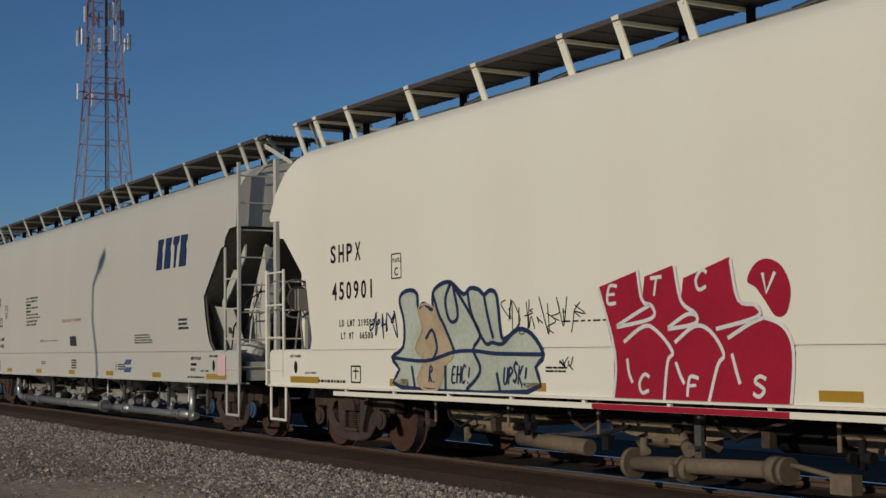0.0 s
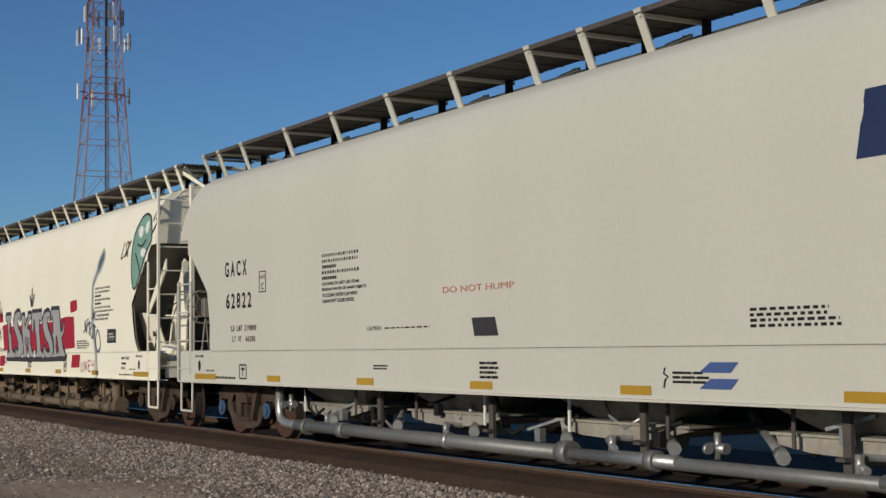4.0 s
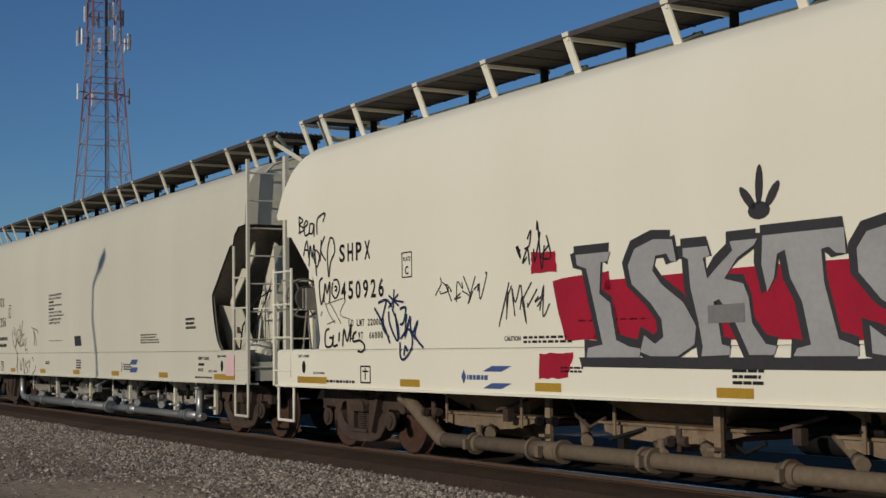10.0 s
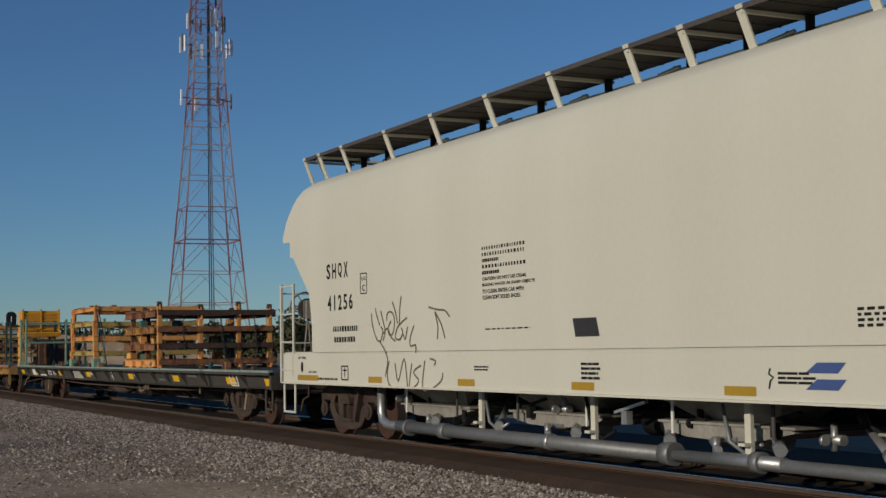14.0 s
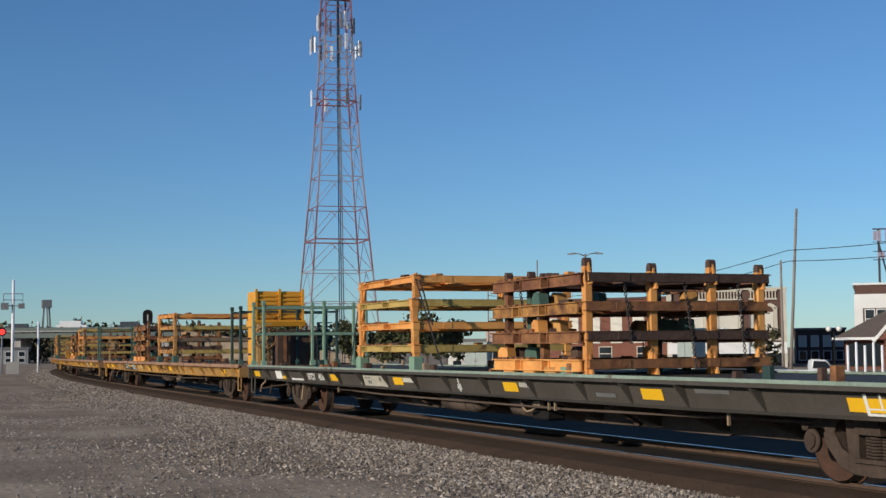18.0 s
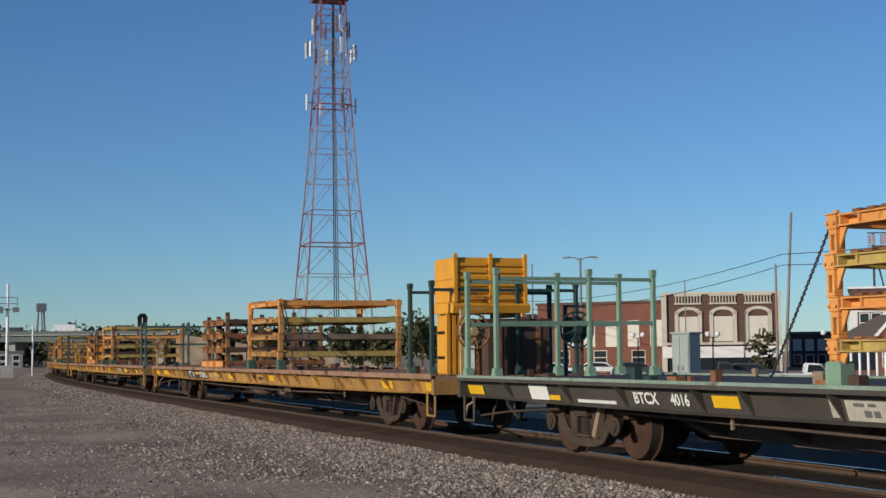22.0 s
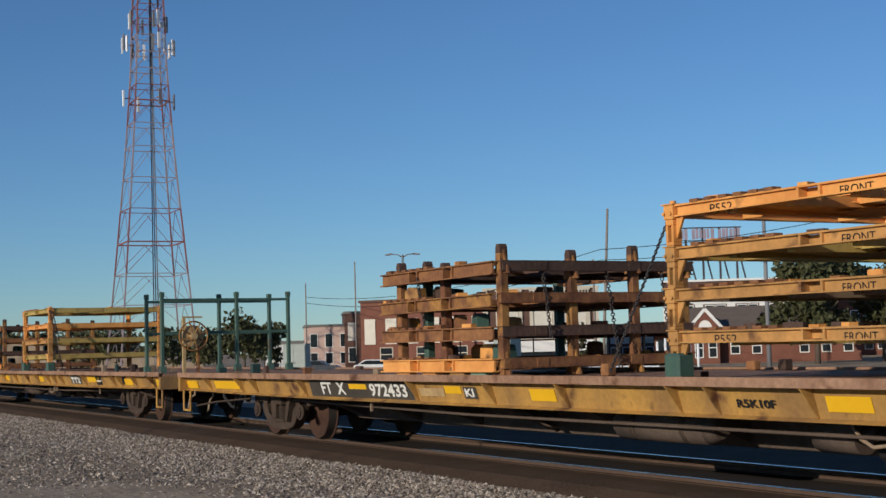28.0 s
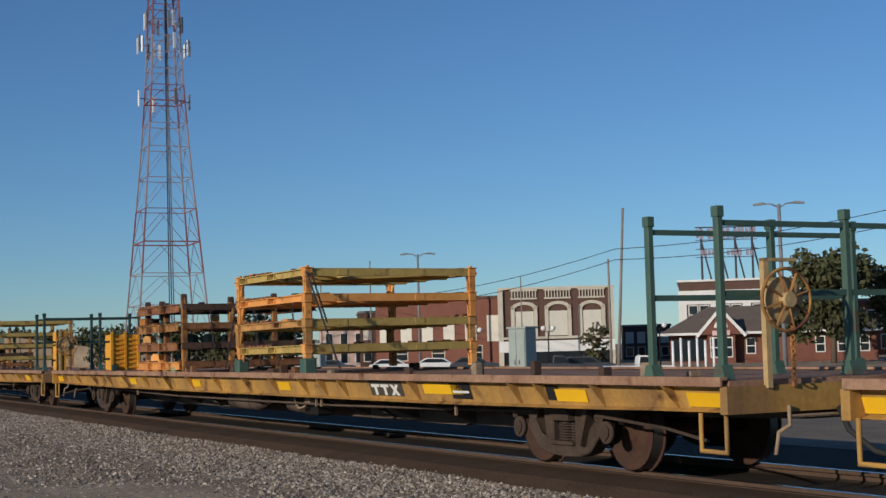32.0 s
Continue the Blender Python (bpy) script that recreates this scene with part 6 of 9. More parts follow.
for s in (FF, ):
    louvre_box(s, 13.1, -0.45, 2.08, 0.88, 1.3, 0.74, "golden yellow ribbed steel bin standing high on a rack")
    louvre_box(s, 13.05, -1.0, DECK + 0.01, 0.42, 0.26, 0.97, "narrow golden yellow steel bin on the deck")
    for y in (-0.95, 0.1):
        rail = part("bin_rail", shape(box, -0.60, 0.60, -0.03, 0.03, -0.06, 0.0), OCHRE)
        tagged(rail, "ochre steel rail under a yellow bin", "steel rail", "rails under the bins")
        ride(rail, s, Matrix.Translation((13.05, y, 1.905)))
louvre_box(FG, -10.3, -0.62, DECK + 0.02, 0.5, 0.7, 0.85, "golden yellow ribbed steel bin low on a yellow flat car")
louvre_box(FAR[0], 13.05, -1.0, DECK + 0.01, 0.42, 0.26, 1.05, "narrow golden yellow steel bin on the deck")
crate = thing("tool_chest", "dark brown dented steel chest standing under the yellow bin", "chest")
part("body", shape(box, -0.30, 0.30, -0.75, 0.35, 0.0, 0.86), RUSTDARK, crate)
part("lid", shape(box, -0.33, 0.33, -0.78, 0.38, 0.86, 0.92), RUSTDARK, crate)
for y in (-0.55, 0.15):
    part("strap", shape(box, 0.30, 0.315, y - 0.04, y + 0.04, 0.0, 0.9), RUST, crate)
ride(crate, FF, Matrix.Translation((13.25, 0.25, DECK - 0.004)))
for i, (s, h) in enumerate(((FE, 13.3), (FF, 13.6), (FG, 13.4), (FAR[0], 13.4))):
    small_stuff(s, h, 20 + i), small_stuff(s, h, 40 + i)

web_text(carE, "BTCX", -8.27, -7.72, 0.645, 0.785, WHITEINK, "reporting_mark"), web_text(carE, "4016", -7.45, -7.06, 0.645, 0.785, WHITEINK, "car_number")
web_patch(carE, -11.12, -10.56, 0.625, 0.82, WHITEINK, "data_panel"), web_patch(carE, -10.54, -10.24, 0.63, 0.695, BRIGHT, "bright_panel"), web_patch(carE, -9.75, -8.75, 0.62, 0.66, WHITEINK, "data_strip")
for s, col in ((carF, INK), ):
    web_patch(s, -8.2, -4.98, 0.60, 0.838, DECKDARK, "black_panel", 0.003)
web_text(carF, "FT  X", -7.78, -6.98, 0.64, 0.81, WHITEINK, "reporting_mark"), web_text(carF, "972433", -6.2, -5.12, 0.63, 0.80, WHITEINK, "car_number")
web_patch(carF, -3.66, -3.36, 0.645, 0.785, DECKDARK, "black_panel", 0.005), web_text(carF, "KI", -3.62, -3.42, 0.67, 0.765, WHITEINK), web_text(carF, "R5K10F", 1.2, 1.7, 0.66, 0.735, INK)
for car in (carG, ):
    web_patch(car, 8.2, 8.7, 0.63, 0.82, INK, "data_panel"), web_patch(car, 8.25, 8.65, 0.70, 0.73, WHITEINK, "data_line", 0.006)

# small white and yellow panels on the webs
web_patch(carE, 7.63, 8.33, 0.755, 0.80, PIPEGREY, "data_strip"), web_patch(carE, 5.21, 5.73, 0.65, 0.70, PIPEGREY, "data_strip"), web_patch(carE, -2.12, -1.54, 0.70, 0.775, GREYP, "faded_panel")
web_patch(carE, -4.37, -3.02, 0.60, 0.79, SHEETPALE, "faded_panel"), web_patch(carE, -4.60, -4.46, 0.62, 0.79, SHEETPALE, "faded_panel")
for x0, x1, z0, z1 in ((-4.25, -4.1, 0.735, 0.765), (-4.05, -3.93, 0.735, 0.765), (-4.12, -4.02, 0.64, 0.70), (-3.99, -3.9, 0.64, 0.70), (-3.45, -3.32, 0.70, 0.76)):
    web_patch(carE, x0, x1, z0, z1, PIPEGREY, "data_line", 0.006)
for k in range(5):
    web_patch(carE, 2.88 + k * 0.07, 2.93 + k * 0.07, 0.72, 0.785, GREYP, "data_line", 0.006)
for x0, x1, z0, z1 in ((10.55, 10.6, 0.62, 0.82), (10.99, 11.04, 0.62, 0.82), (10.77, 10.8, 0.68, 0.82), (10.6, 10.99, 0.62, 0.645), (10.6, 10.99, 0.675, 0.69)):
    web_patch(carE, x0, x1, z0, z1, WHITEINK, "box_line", 0.006)
for x0, x1, z0, z1 in ((0.52, 0.565, 0.60, 0.81), (0.46, 0.50, 0.64, 0.72), (0.585, 0.62, 0.63, 0.73)):
    web_patch(carE, x0, x1, z0, z1, WHITEINK, "arrow_mark", 0.006)
for x in (5.88, 6.17):
    web_patch(carG, x, x + 0.26, 0.745, 0.785, WHITEINK, "mark_bar", 0.007), web_patch(carG, x + 0.09, x + 0.17, 0.64, 0.745, WHITEINK, "mark_stem", 0.007)
for a, b in ((0.0, 0.18), (0.18, 0.0)):
    bm = bmesh.new()
    bm.faces.new([bm.verts.new((6.47 + x, -1.398 - (z - 0.64) * 0.31 - 0.008 - 0.002 * (a > 0), z)) for x, z in ((a, 0.64), (a + 0.09, 0.64), (b + 0.09, 0.785), (b, 0.785))])
    part("mark_stroke", bm, WHITEINK, carG)
web_patch(carG, 5.82, 6.84, 0.63, 0.83, DECKDARK, "black_panel", 0.003), web_patch(carG, 7.45, 8.49, 0.68, 0.80, BRIGHT, "bright_panel"), web_patch(carG, 10.42, 10.69, 0.66, 0.82, INK, "data_panel")
web_patch(carF, -12.3, -11.14, 0.66, 0.79, BRIGHT, "bright_panel"), web_patch(carF, -6.85, -6.3, 0.72, 0.79, BRIGHT, "bright_panel", 0.008), web_patch(carF, -4.78, -4.15, 0.66, 0.76, TIMBERPALE, "faded_panel")
web_patch(carF, -4.12, -3.72, 0.70, 0.79, BRIGHT, "bright_panel")
# ---- paint on the hopper cars ----


def logo_bars(car):
    """A slanted dark blue company mark, as plain shapes."""
    for x0, x1, cut in ((5.30, 5.66, 0), (5.70, 6.08, 1), (6.10, 6.42, 2), (6.46, 6.86, 3)):
        bm = bmesh.new()
        k = 0.10
        z0, z1 = 2.62, 3.14
        if cut == 2:
            patch(bm, [(x0 + 0.10, z0), (x0 + 0.20, z0), (x1, z1 - 0.12), (x1 + 0.06, z1 - 0.12), (x1 + 0.1, z1), (x0 + k, z1), (x0 + k - 0.02, z1 - 0.12), (x0 + 0.16, z1 - 0.12)])
        else:
            patch(bm, [(x0, z0), (x1 - 0.05, z0), (x1 + k - 0.05, z1), (x0 + k, z1)])
        part("company_mark", bm, NAVY, car)


def caution_block(car, x0, z0, w):
    """Nine stencilled lines on the lining: names of makers as bars, the warning in letters."""
    h = 0.074
    for k, (text, share_w) in enumerate((("CLEAN SOFT SOLED SHOES.", 0.74), ("TO CLEAN. ENTER CAR WITH", 0.8), ("BOILING WATER OR SHARP OBJECTS", 1.0), ("CAUTION: DO NOT USE STEAM,", 0.85))):
        lettering("stencil", text, x0, x0 + w * share_w, z0 + k * h, z0 + k * h + 0.048, INK, car, fat=0.02)
    for k, share_w in ((4, 0.36), (5, 0.84), (6, 0.36), (7, 0.88), (8, 0.82)):
        bm = bmesh.new()
        bars(bm, x0, x0 + w * share_w * 1.1, z0 + k * h, z0 + k * h + 0.072, 1, 31 + k, breaks=int(38 * share_w))
        part("stencil", bm, INK, car)


logo_bars(B)
lettering("stencil", "DO NOT HUMP", -0.85, 0.6, 1.85, 1.92, DULLRED, B)
for car, col in ((B, INK), (D, INK)):
    bm = bmesh.new()
    patch(bm, [(-0.2, 1.36), (0.28, 1.36), (0.22, 1.56), (-0.25, 1.56)])
    part("dark_patch", bm, SPRAYDARK, car)
    caution_block(car, -3.97 if car is B else -2.3, 1.84, 1.26)
    bm = bmesh.new()
    stroke(bm, [(2.98, 0.86), (3.0, 0.93), (3.04, 0.96), (2.98, 0.99), (3.0, 1.04)], 0.02)
    bars(bm, 3.1, 3.6, 0.90, 1.02, 3, 12, breaks=2)
    tagged(part("small_mark", bm, INK, car), kind="stuff")
    for z in (0.86, 1.0):
        bm = bmesh.new()
        patch(bm, [(3.45, z), (3.85, z), (3.95, z + 0.09), (3.6, z + 0.09)])
        part("blue_flash", bm, BLUE, car)
    bm = bmesh.new()
    bars(bm, 4.1, 5.2, 1.37, 1.55, 4, 13, breaks=16)
    bars(bm, 6.45, 6.95, 1.58, 1.79, 3, 14, breaks=9)
    part("stencil", bm, INK, car)
    bm = bmesh.new()
    patch(bm, [(8.26, 0.85), (8.60, 0.85), (8.61, 1.17), (8.28, 1.18)], 0.012)
    part("paper_sheet", bm, PINK, car, "pink paper sheet taped to the sill")
lettering("stencil", "CAUTION", -2.7, -2.35, 1.46, 1.51, INK, B)


def red_bubble(car):
    """Red block graffiti with white line work."""
    bm = bmesh.new()
    spray(bm, [(-1.66, 1.79), (-1.05, 1.92), (-1.0, 1.67), (-0.96, 1.86), (-0.57, 1.94), (-0.47, 1.62), (-0.43, 1.82), (0.16, 1.97), (0.26, 1.59), (0.47, 1.57), (0.56, 1.45), (0.79, 1.37), (0.9, 1.17),
               (0.84, 0.757), (-1.45, 0.757), (-1.43, 1.16)], 0.007)
    part("red_letter", bm, RED, car)
    bm = bmesh.new()
    spray(bm, smooth_line([(0.37, 1.76), (0.46, 1.89), (0.61, 1.93), (0.77, 1.86), (0.86, 1.68), (0.81, 1.49), (0.69, 1.46), (0.58, 1.58), (0.47, 1.7)], 4, True), 0.007)
    part("red_letter", bm, RED, car)
    for p in ([(-1.06, 1.93), (-1.0, 1.65), (-0.86, 1.59), (-0.87, 1.48), (-1.38, 1.41)], [(-1.38, 1.42), (-1.09, 1.53), (-0.89, 1.6)], [(-1.28, 1.27), (-0.99, 1.41), (-0.81, 1.37), (-0.59, 1.18), (-0.66, 1.09), (-0.72, 0.75)],
              [(-1.23, 1.12), (-1.21, 0.99), (-1.16, 0.9)], [(-0.54, 1.93), (-0.46, 1.62), (-0.28, 1.51), (-0.29, 1.42), (-0.65, 1.38)], [(-0.65, 1.39), (-0.4, 1.5), (-0.28, 1.5)],
              [(-0.56, 1.26), (-0.29, 1.4), (-0.09, 1.35), (0.07, 1.16), (-0.01, 1.06), (-0.13, 0.75)], [(-0.55, 1.09), (-0.49, 0.97), (-0.44, 0.9)], [(0.18, 1.95), (0.26, 1.61), (0.46, 1.56), (0.48, 1.46), (-0.02, 1.37)],
              [(0.12, 1.29), (0.4, 1.41), (0.54, 1.45)], [(0.17, 1.16), (0.22, 1.01), (0.26, 0.91)], [(-1.65, 1.79), (-1.41, 1.16), (-1.45, 0.75)], [(0.54, 1.46), (0.77, 1.38), (0.88, 1.17), (0.84, 0.76)]):
        bm = bmesh.new()
        stroke(bm, smooth_line(p), 0.036, 0.011)
        part("white_line", bm, WHITEINK, car)
    for w, x, z in (("E", -1.52, 1.64), ("T", -0.90, 1.69), ("C", -0.28, 1.72), ("V", 0.52, 1.66), ("C", -1.08, 0.82), ("F", -0.42, 0.80), ("S", 0.4, 0.82)):
        scrawl("white_letter", w, x, x + 0.19, z, z + 0.15, WHITEINK, car, 0.03, 0.014, 0.03)


def silver_bubble(car):
    """Pale bubble letters with dark blue outlines."""
    pale = [(-5.53, 1.79), (-5.44, 1.89), (-5.23, 1.91), (-5.11, 1.85), (-5.09, 1.7), (-4.95, 1.75), (-4.77, 1.67), (-4.75, 1.86), (-4.58, 1.95), (-4.35, 1.96), (-4.09, 1.82), (-3.95, 1.88), (-3.78, 1.86), (-3.67, 1.8),
            (-3.55, 1.84), (-3.42, 1.77), (-3.35, 1.36), (-3.23, 1.34), (-3.03, 1.42), (-2.79, 1.37), (-2.58, 1.16), (-2.72, 1.03), (-2.87, 0.78), (-5.51, 0.78), (-5.55, 0.99), (-5.73, 1.13), (-5.46, 1.25), (-5.43, 1.55)]
    tan = [(-5.09, 1.68), (-4.92, 1.74), (-4.69, 1.67), (-4.51, 1.49), (-4.3, 1.19), (-4.49, 1.04), (-4.56, 0.89), (-4.68, 0.77), (-4.98, 0.77), (-5.13, 0.88), (-4.97, 1.09), (-5.17, 1.23), (-5.0, 1.46)]
    for o, m, lift in ((pale, SPRAYPALE, 0.004), (tan, SPRAYTAN, 0.007)):
        bm = bmesh.new()
        o = smooth_line(o, 3, True)
        spray(bm, o, lift)
        part("bubble_letter", bm, m, car)
        bm = bmesh.new()
        stroke(bm, o + o[:1], 0.05 if m is SPRAYPALE else 0.025, lift + 0.004)
        part("outline", bm, NAVY if m is SPRAYPALE else SPRAYTAN, car)
    for p in ([(-4.75, 1.86), (-4.62, 1.61), (-4.51, 1.49), (-4.3, 1.21)], [(-4.35, 1.96), (-4.47, 1.79), (-4.43, 1.6), (-4.33, 1.52), (-4.21, 1.6), (-4.31, 1.94)],
              [(-4.31, 1.94), (-3.96, 1.61), (-3.76, 1.37), (-3.9, 1.22), (-3.77, 1.04), (-3.81, 0.93), (-4.05, 0.78)], [(-4.0, 1.85), (-3.92, 1.59), (-3.67, 1.29), (-3.53, 1.29)], [(-3.67, 1.8), (-3.59, 1.54), (-3.5, 1.33)],
              [(-3.53, 1.29), (-3.33, 1.27), (-3.17, 1.36), (-3.03, 1.42)], [(-5.73, 1.13), (-4.93, 1.09), (-4.3, 1.19), (-3.87, 1.2), (-3.44, 1.17), (-2.59, 1.16)], [(-4.92, 1.34), (-4.77, 1.44), (-4.67, 1.23), (-4.78, 1.09)],
              [(-3.44, 0.97), (-3.38, 0.78)], [(-4.49, 1.04), (-4.49, 0.78)], [(-5.25, 1.03), (-5.18, 0.78)]):
        bm = bmesh.new()
        stroke(bm, smooth_line(p), 0.042, 0.012)
        part("blue_line", bm, NAVY, car)
    for w, x0, x1 in (("R.", -4.86, -4.68), ("EHC!", -4.36, -3.95), ("UPSK!", -3.32, -2.86)):
        scrawl("tag", w, x0, x1, 0.86, 1.05, NAVY, car, 0.022, 0.014, 0.03, 4)
    scribble(car, -6.25, -5.6, 1.35, 1.68, 3, NAVY, 9, 0.022)
    scribble(car, -3.3, -1.9, 1.35, 1.75, 5, INK, 14, 0.012)
    scribble(car, -2.3, -2.1, 1.0, 1.15, 8, INK, 5, 0.012)


def scribble(car, x0, x1, z0, z1, seed, mat, n, w):
    """A quick spray-can tag: a few jagged strokes."""
    rnd = random.Random(seed)
    for i in range(n):
        bm = bmesh.new()
        x = x0 + (x1 - x0) * (i + 0.5) / n
        k = (x1 - x0) / n
        pts = [(x + rnd.uniform(-1, 1) * k, z0 + (z1 - z0) * v) for v in (rnd.uniform(0.3, 1), rnd.uniform(0, 0.6), rnd.uniform(0.2, 1), rnd.uniform(0, 1))]
        stroke(bm, smooth_line(pts), w)
        part("spray_tag", bm, mat, car)


red_bubble(A), silver_bubble(A)


TAG_BEAR = [[(-8.57, 3.03), (-8.55, 2.79)], [(-8.57, 3.03), (-8.44, 2.97), (-8.55, 2.92), (-8.39, 2.85), (-8.58, 2.81)], [(-8.39, 2.87), (-8.29, 2.92), (-8.34, 2.96), (-8.41, 2.89), (-8.37, 2.76), (-8.24, 2.79)], [(-8.12, 2.9), (-8.22, 2.9), (-8.24, 2.79), (-8.15, 2.78), (-8.1, 2.9), (-8.1, 2.73)], [(-8.01, 2.75), (-8.01, 2.93), (-7.92, 2.99), (-7.77, 3.01), (-7.83, 2.9)]]
TAG_AMOK = [[(-8.43, 2.49), (-8.32, 2.69), (-8.27, 2.46)], [(-8.4, 2.57), (-8.27, 2.56)], [(-8.26, 2.34), (-8.22, 2.62), (-8.16, 2.45), (-8.1, 2.62), (-8.03, 2.2)], [(-8.05, 2.55), (-8.11, 2.45), (-8.01, 2.32), (-7.94, 2.47), (-8.04, 2.55)], [(-7.88, 2.67), (-7.92, 2.39)], [(-7.78, 2.71), (-7.9, 2.54), (-7.75, 2.39)], [(-7.62, 2.68), (-7.7, 2.5), (-7.67, 2.17), (-7.61, 2.36), (-7.49, 2.49), (-7.53, 2.65), (-7.62, 2.68)]]
TAG_RING = [[(-7.85, 2.17), (-7.95, 2.1), (-7.9, 1.82), (-7.81, 1.97)], [(-7.82, 1.85), (-7.78, 2.09), (-7.72, 1.96), (-7.64, 2.11), (-7.65, 1.83)], [(-7.55, 2.1), (-7.58, 1.96), (-7.47, 1.89), (-7.36, 2.0), (-7.42, 2.12), (-7.53, 2.12)], [(-7.5, 2.03), (-7.45, 2.04), (-7.44, 1.99), (-7.49, 1.99)]]
TAG_GLIMAS = [[(-7.67, 1.5), (-7.78, 1.46), (-7.78, 1.28), (-7.61, 1.28), (-7.58, 1.38), (-7.67, 1.38)], [(-7.55, 1.42), (-7.56, 1.28), (-7.43, 1.29)], [(-7.38, 1.45), (-7.4, 1.33)], [(-7.29, 1.27), (-7.25, 1.49), (-7.16, 1.33), (-7.05, 1.55), (-7.08, 1.33)], [(-6.91, 1.45), (-6.99, 1.41), (-6.99, 1.33), (-6.81, 1.34), (-6.69, 1.27), (-6.75, 1.2), (-6.87, 1.21)]]
TAG_BLUE = [[(-6.42, 1.73), (-6.2, 1.53), (-6.04, 1.3)], [(-6.32, 1.79), (-6.11, 1.82), (-5.97, 1.73)], [(-6.11, 1.81), (-6.23, 1.53), (-6.06, 1.37)], [(-6.06, 1.68), (-6.03, 1.52), (-5.84, 1.32), (-5.9, 1.65)], [(-5.97, 1.71), (-5.84, 1.52), (-5.81, 1.34)], [(-5.78, 1.7), (-5.64, 1.71), (-5.7, 1.54), (-5.78, 1.52)], [(-5.62, 1.64), (-5.67, 1.36), (-5.54, 1.61), (-5.53, 1.46), (-5.42, 1.34)], [(-5.48, 1.41), (-5.36, 1.55), (-5.43, 1.38), (-5.24, 1.24)], [(-5.77, 1.35), (-5.6, 1.46), (-5.5, 1.38), (-5.52, 1.23), (-5.68, 1.11), (-5.78, 1.14), (-5.79, 1.31)], [(-5.69, 1.15), (-5.67, 1.26), (-5.61, 1.2)]]
TAG_STAR = [[(-5.92, 1.94), (-5.94, 1.71)], [(-6.05, 1.87), (-5.81, 1.74)], [(-5.82, 1.88), (-6.06, 1.72)], [(-5.95, 1.81), (-5.69, 1.78)]]
TAG_GREY = [[(-7.82, 1.88), (-7.66, 1.69), (-7.5, 1.57)], [(-7.68, 1.86), (-7.54, 1.75), (-7.33, 1.56)], [(-7.19, 1.86), (-7.35, 1.68), (-7.07, 1.61)], [(-7.77, 1.82), (-7.27, 1.88)], [(-7.92, 1.67), (-7.87, 1.73)], [(-7.73, 1.56), (-7.5, 1.6)]]
SCRAWL_TOP = [[(-5.66, 1.77), (-5.64, 1.62), (-5.5, 1.41), (-5.36, 1.38), (-5.28, 1.51), (-5.34, 1.58)], [(-5.52, 1.84), (-5.48, 1.74), (-5.38, 1.6)], [(-5.34, 1.8), (-5.26, 1.65), (-5.2, 1.5), (-5.28, 1.38)], [(-5.14, 1.65), (-5.11, 1.76), (-4.97, 1.77), (-4.88, 1.67), (-4.92, 1.5), (-5.04, 1.45), (-5.1, 1.54), (-5.0, 1.65)], [(-4.94, 1.91), (-4.84, 1.76), (-4.78, 1.61)], [(-4.65, 1.98), (-4.7, 1.8), (-4.72, 1.61)], [(-4.47, 1.68), (-4.68, 1.61), (-4.8, 1.54), (-4.86, 1.42), (-4.72, 1.39), (-4.62, 1.48), (-4.66, 1.55)], [(-4.46, 1.56), (-4.54, 1.39), (-4.6, 1.46)], [(-4.26, 1.57), (-4.38, 1.41), (-4.38, 1.3), (-4.22, 1.31), (-4.22, 1.21)], [(-5.26, 1.48), (-5.12, 1.55), (-4.99, 1.42), (-4.86, 1.37)]]
SCRAWL_ARROW = [[(-3.8, 1.8), (-3.54, 1.76), (-3.32, 1.74), (-3.2, 1.66)], [(-3.62, 1.73), (-3.54, 1.55), (-3.56, 1.38)], [(-3.62, 1.74), (-3.44, 1.57), (-3.34, 1.39)]]
SCRAWL_LOW = [[(-5.07, 1.1), (-5.14, 0.94), (-5.09, 0.78), (-4.9, 0.72)], [(-4.88, 1.07), (-4.78, 0.82), (-4.58, 1.13), (-4.48, 0.73)], [(-4.34, 1.07), (-4.42, 0.73), (-4.13, 0.83), (-4.29, 0.95), (-4.06, 1.04)], [(-3.94, 1.1), (-4.02, 0.74), (-3.8, 0.74)], [(-3.78, 1.13), (-3.62, 1.1), (-3.67, 1.04)], [(-3.41, 0.95), (-3.47, 0.84), (-3.75, 0.73)], [(-5.38, 1.37), (-5.13, 1.14), (-5.21, 0.88)]]
LETTER_L = [(-2.26, 2.12), (-1.71, 2.12), (-1.76, 2.03), (-1.86, 2.03), (-1.89, 1.73), (-1.73, 1.64), (-1.65, 1.29), (-1.46, 1.23), (-1.3, 1.21), (-1.3, 1.13), (-2.11, 1.13), (-2.09, 1.22), (-1.86, 1.25), (-1.99, 1.67), (-2.09, 1.98), (-2.24, 2.02)]
LETTER_S = [(-0.82, 2.17), (-1.08, 2.19), (-1.35, 2.12), (-1.45, 1.97), (-1.4, 1.8), (-1.14, 1.62), (-0.99, 1.47), (-0.97, 1.31), (-1.09, 1.25), (-1.24, 1.33), (-1.3, 1.18), (-1.15, 1.14), (-0.78, 1.14), (-0.56, 1.24), (-0.53, 1.4), (-0.69, 1.61), (-0.98, 1.78), (-1.1, 1.91), (-1.05, 2.04), (-0.9, 2.05), (-0.85, 1.98), (-0.77, 1.97)]
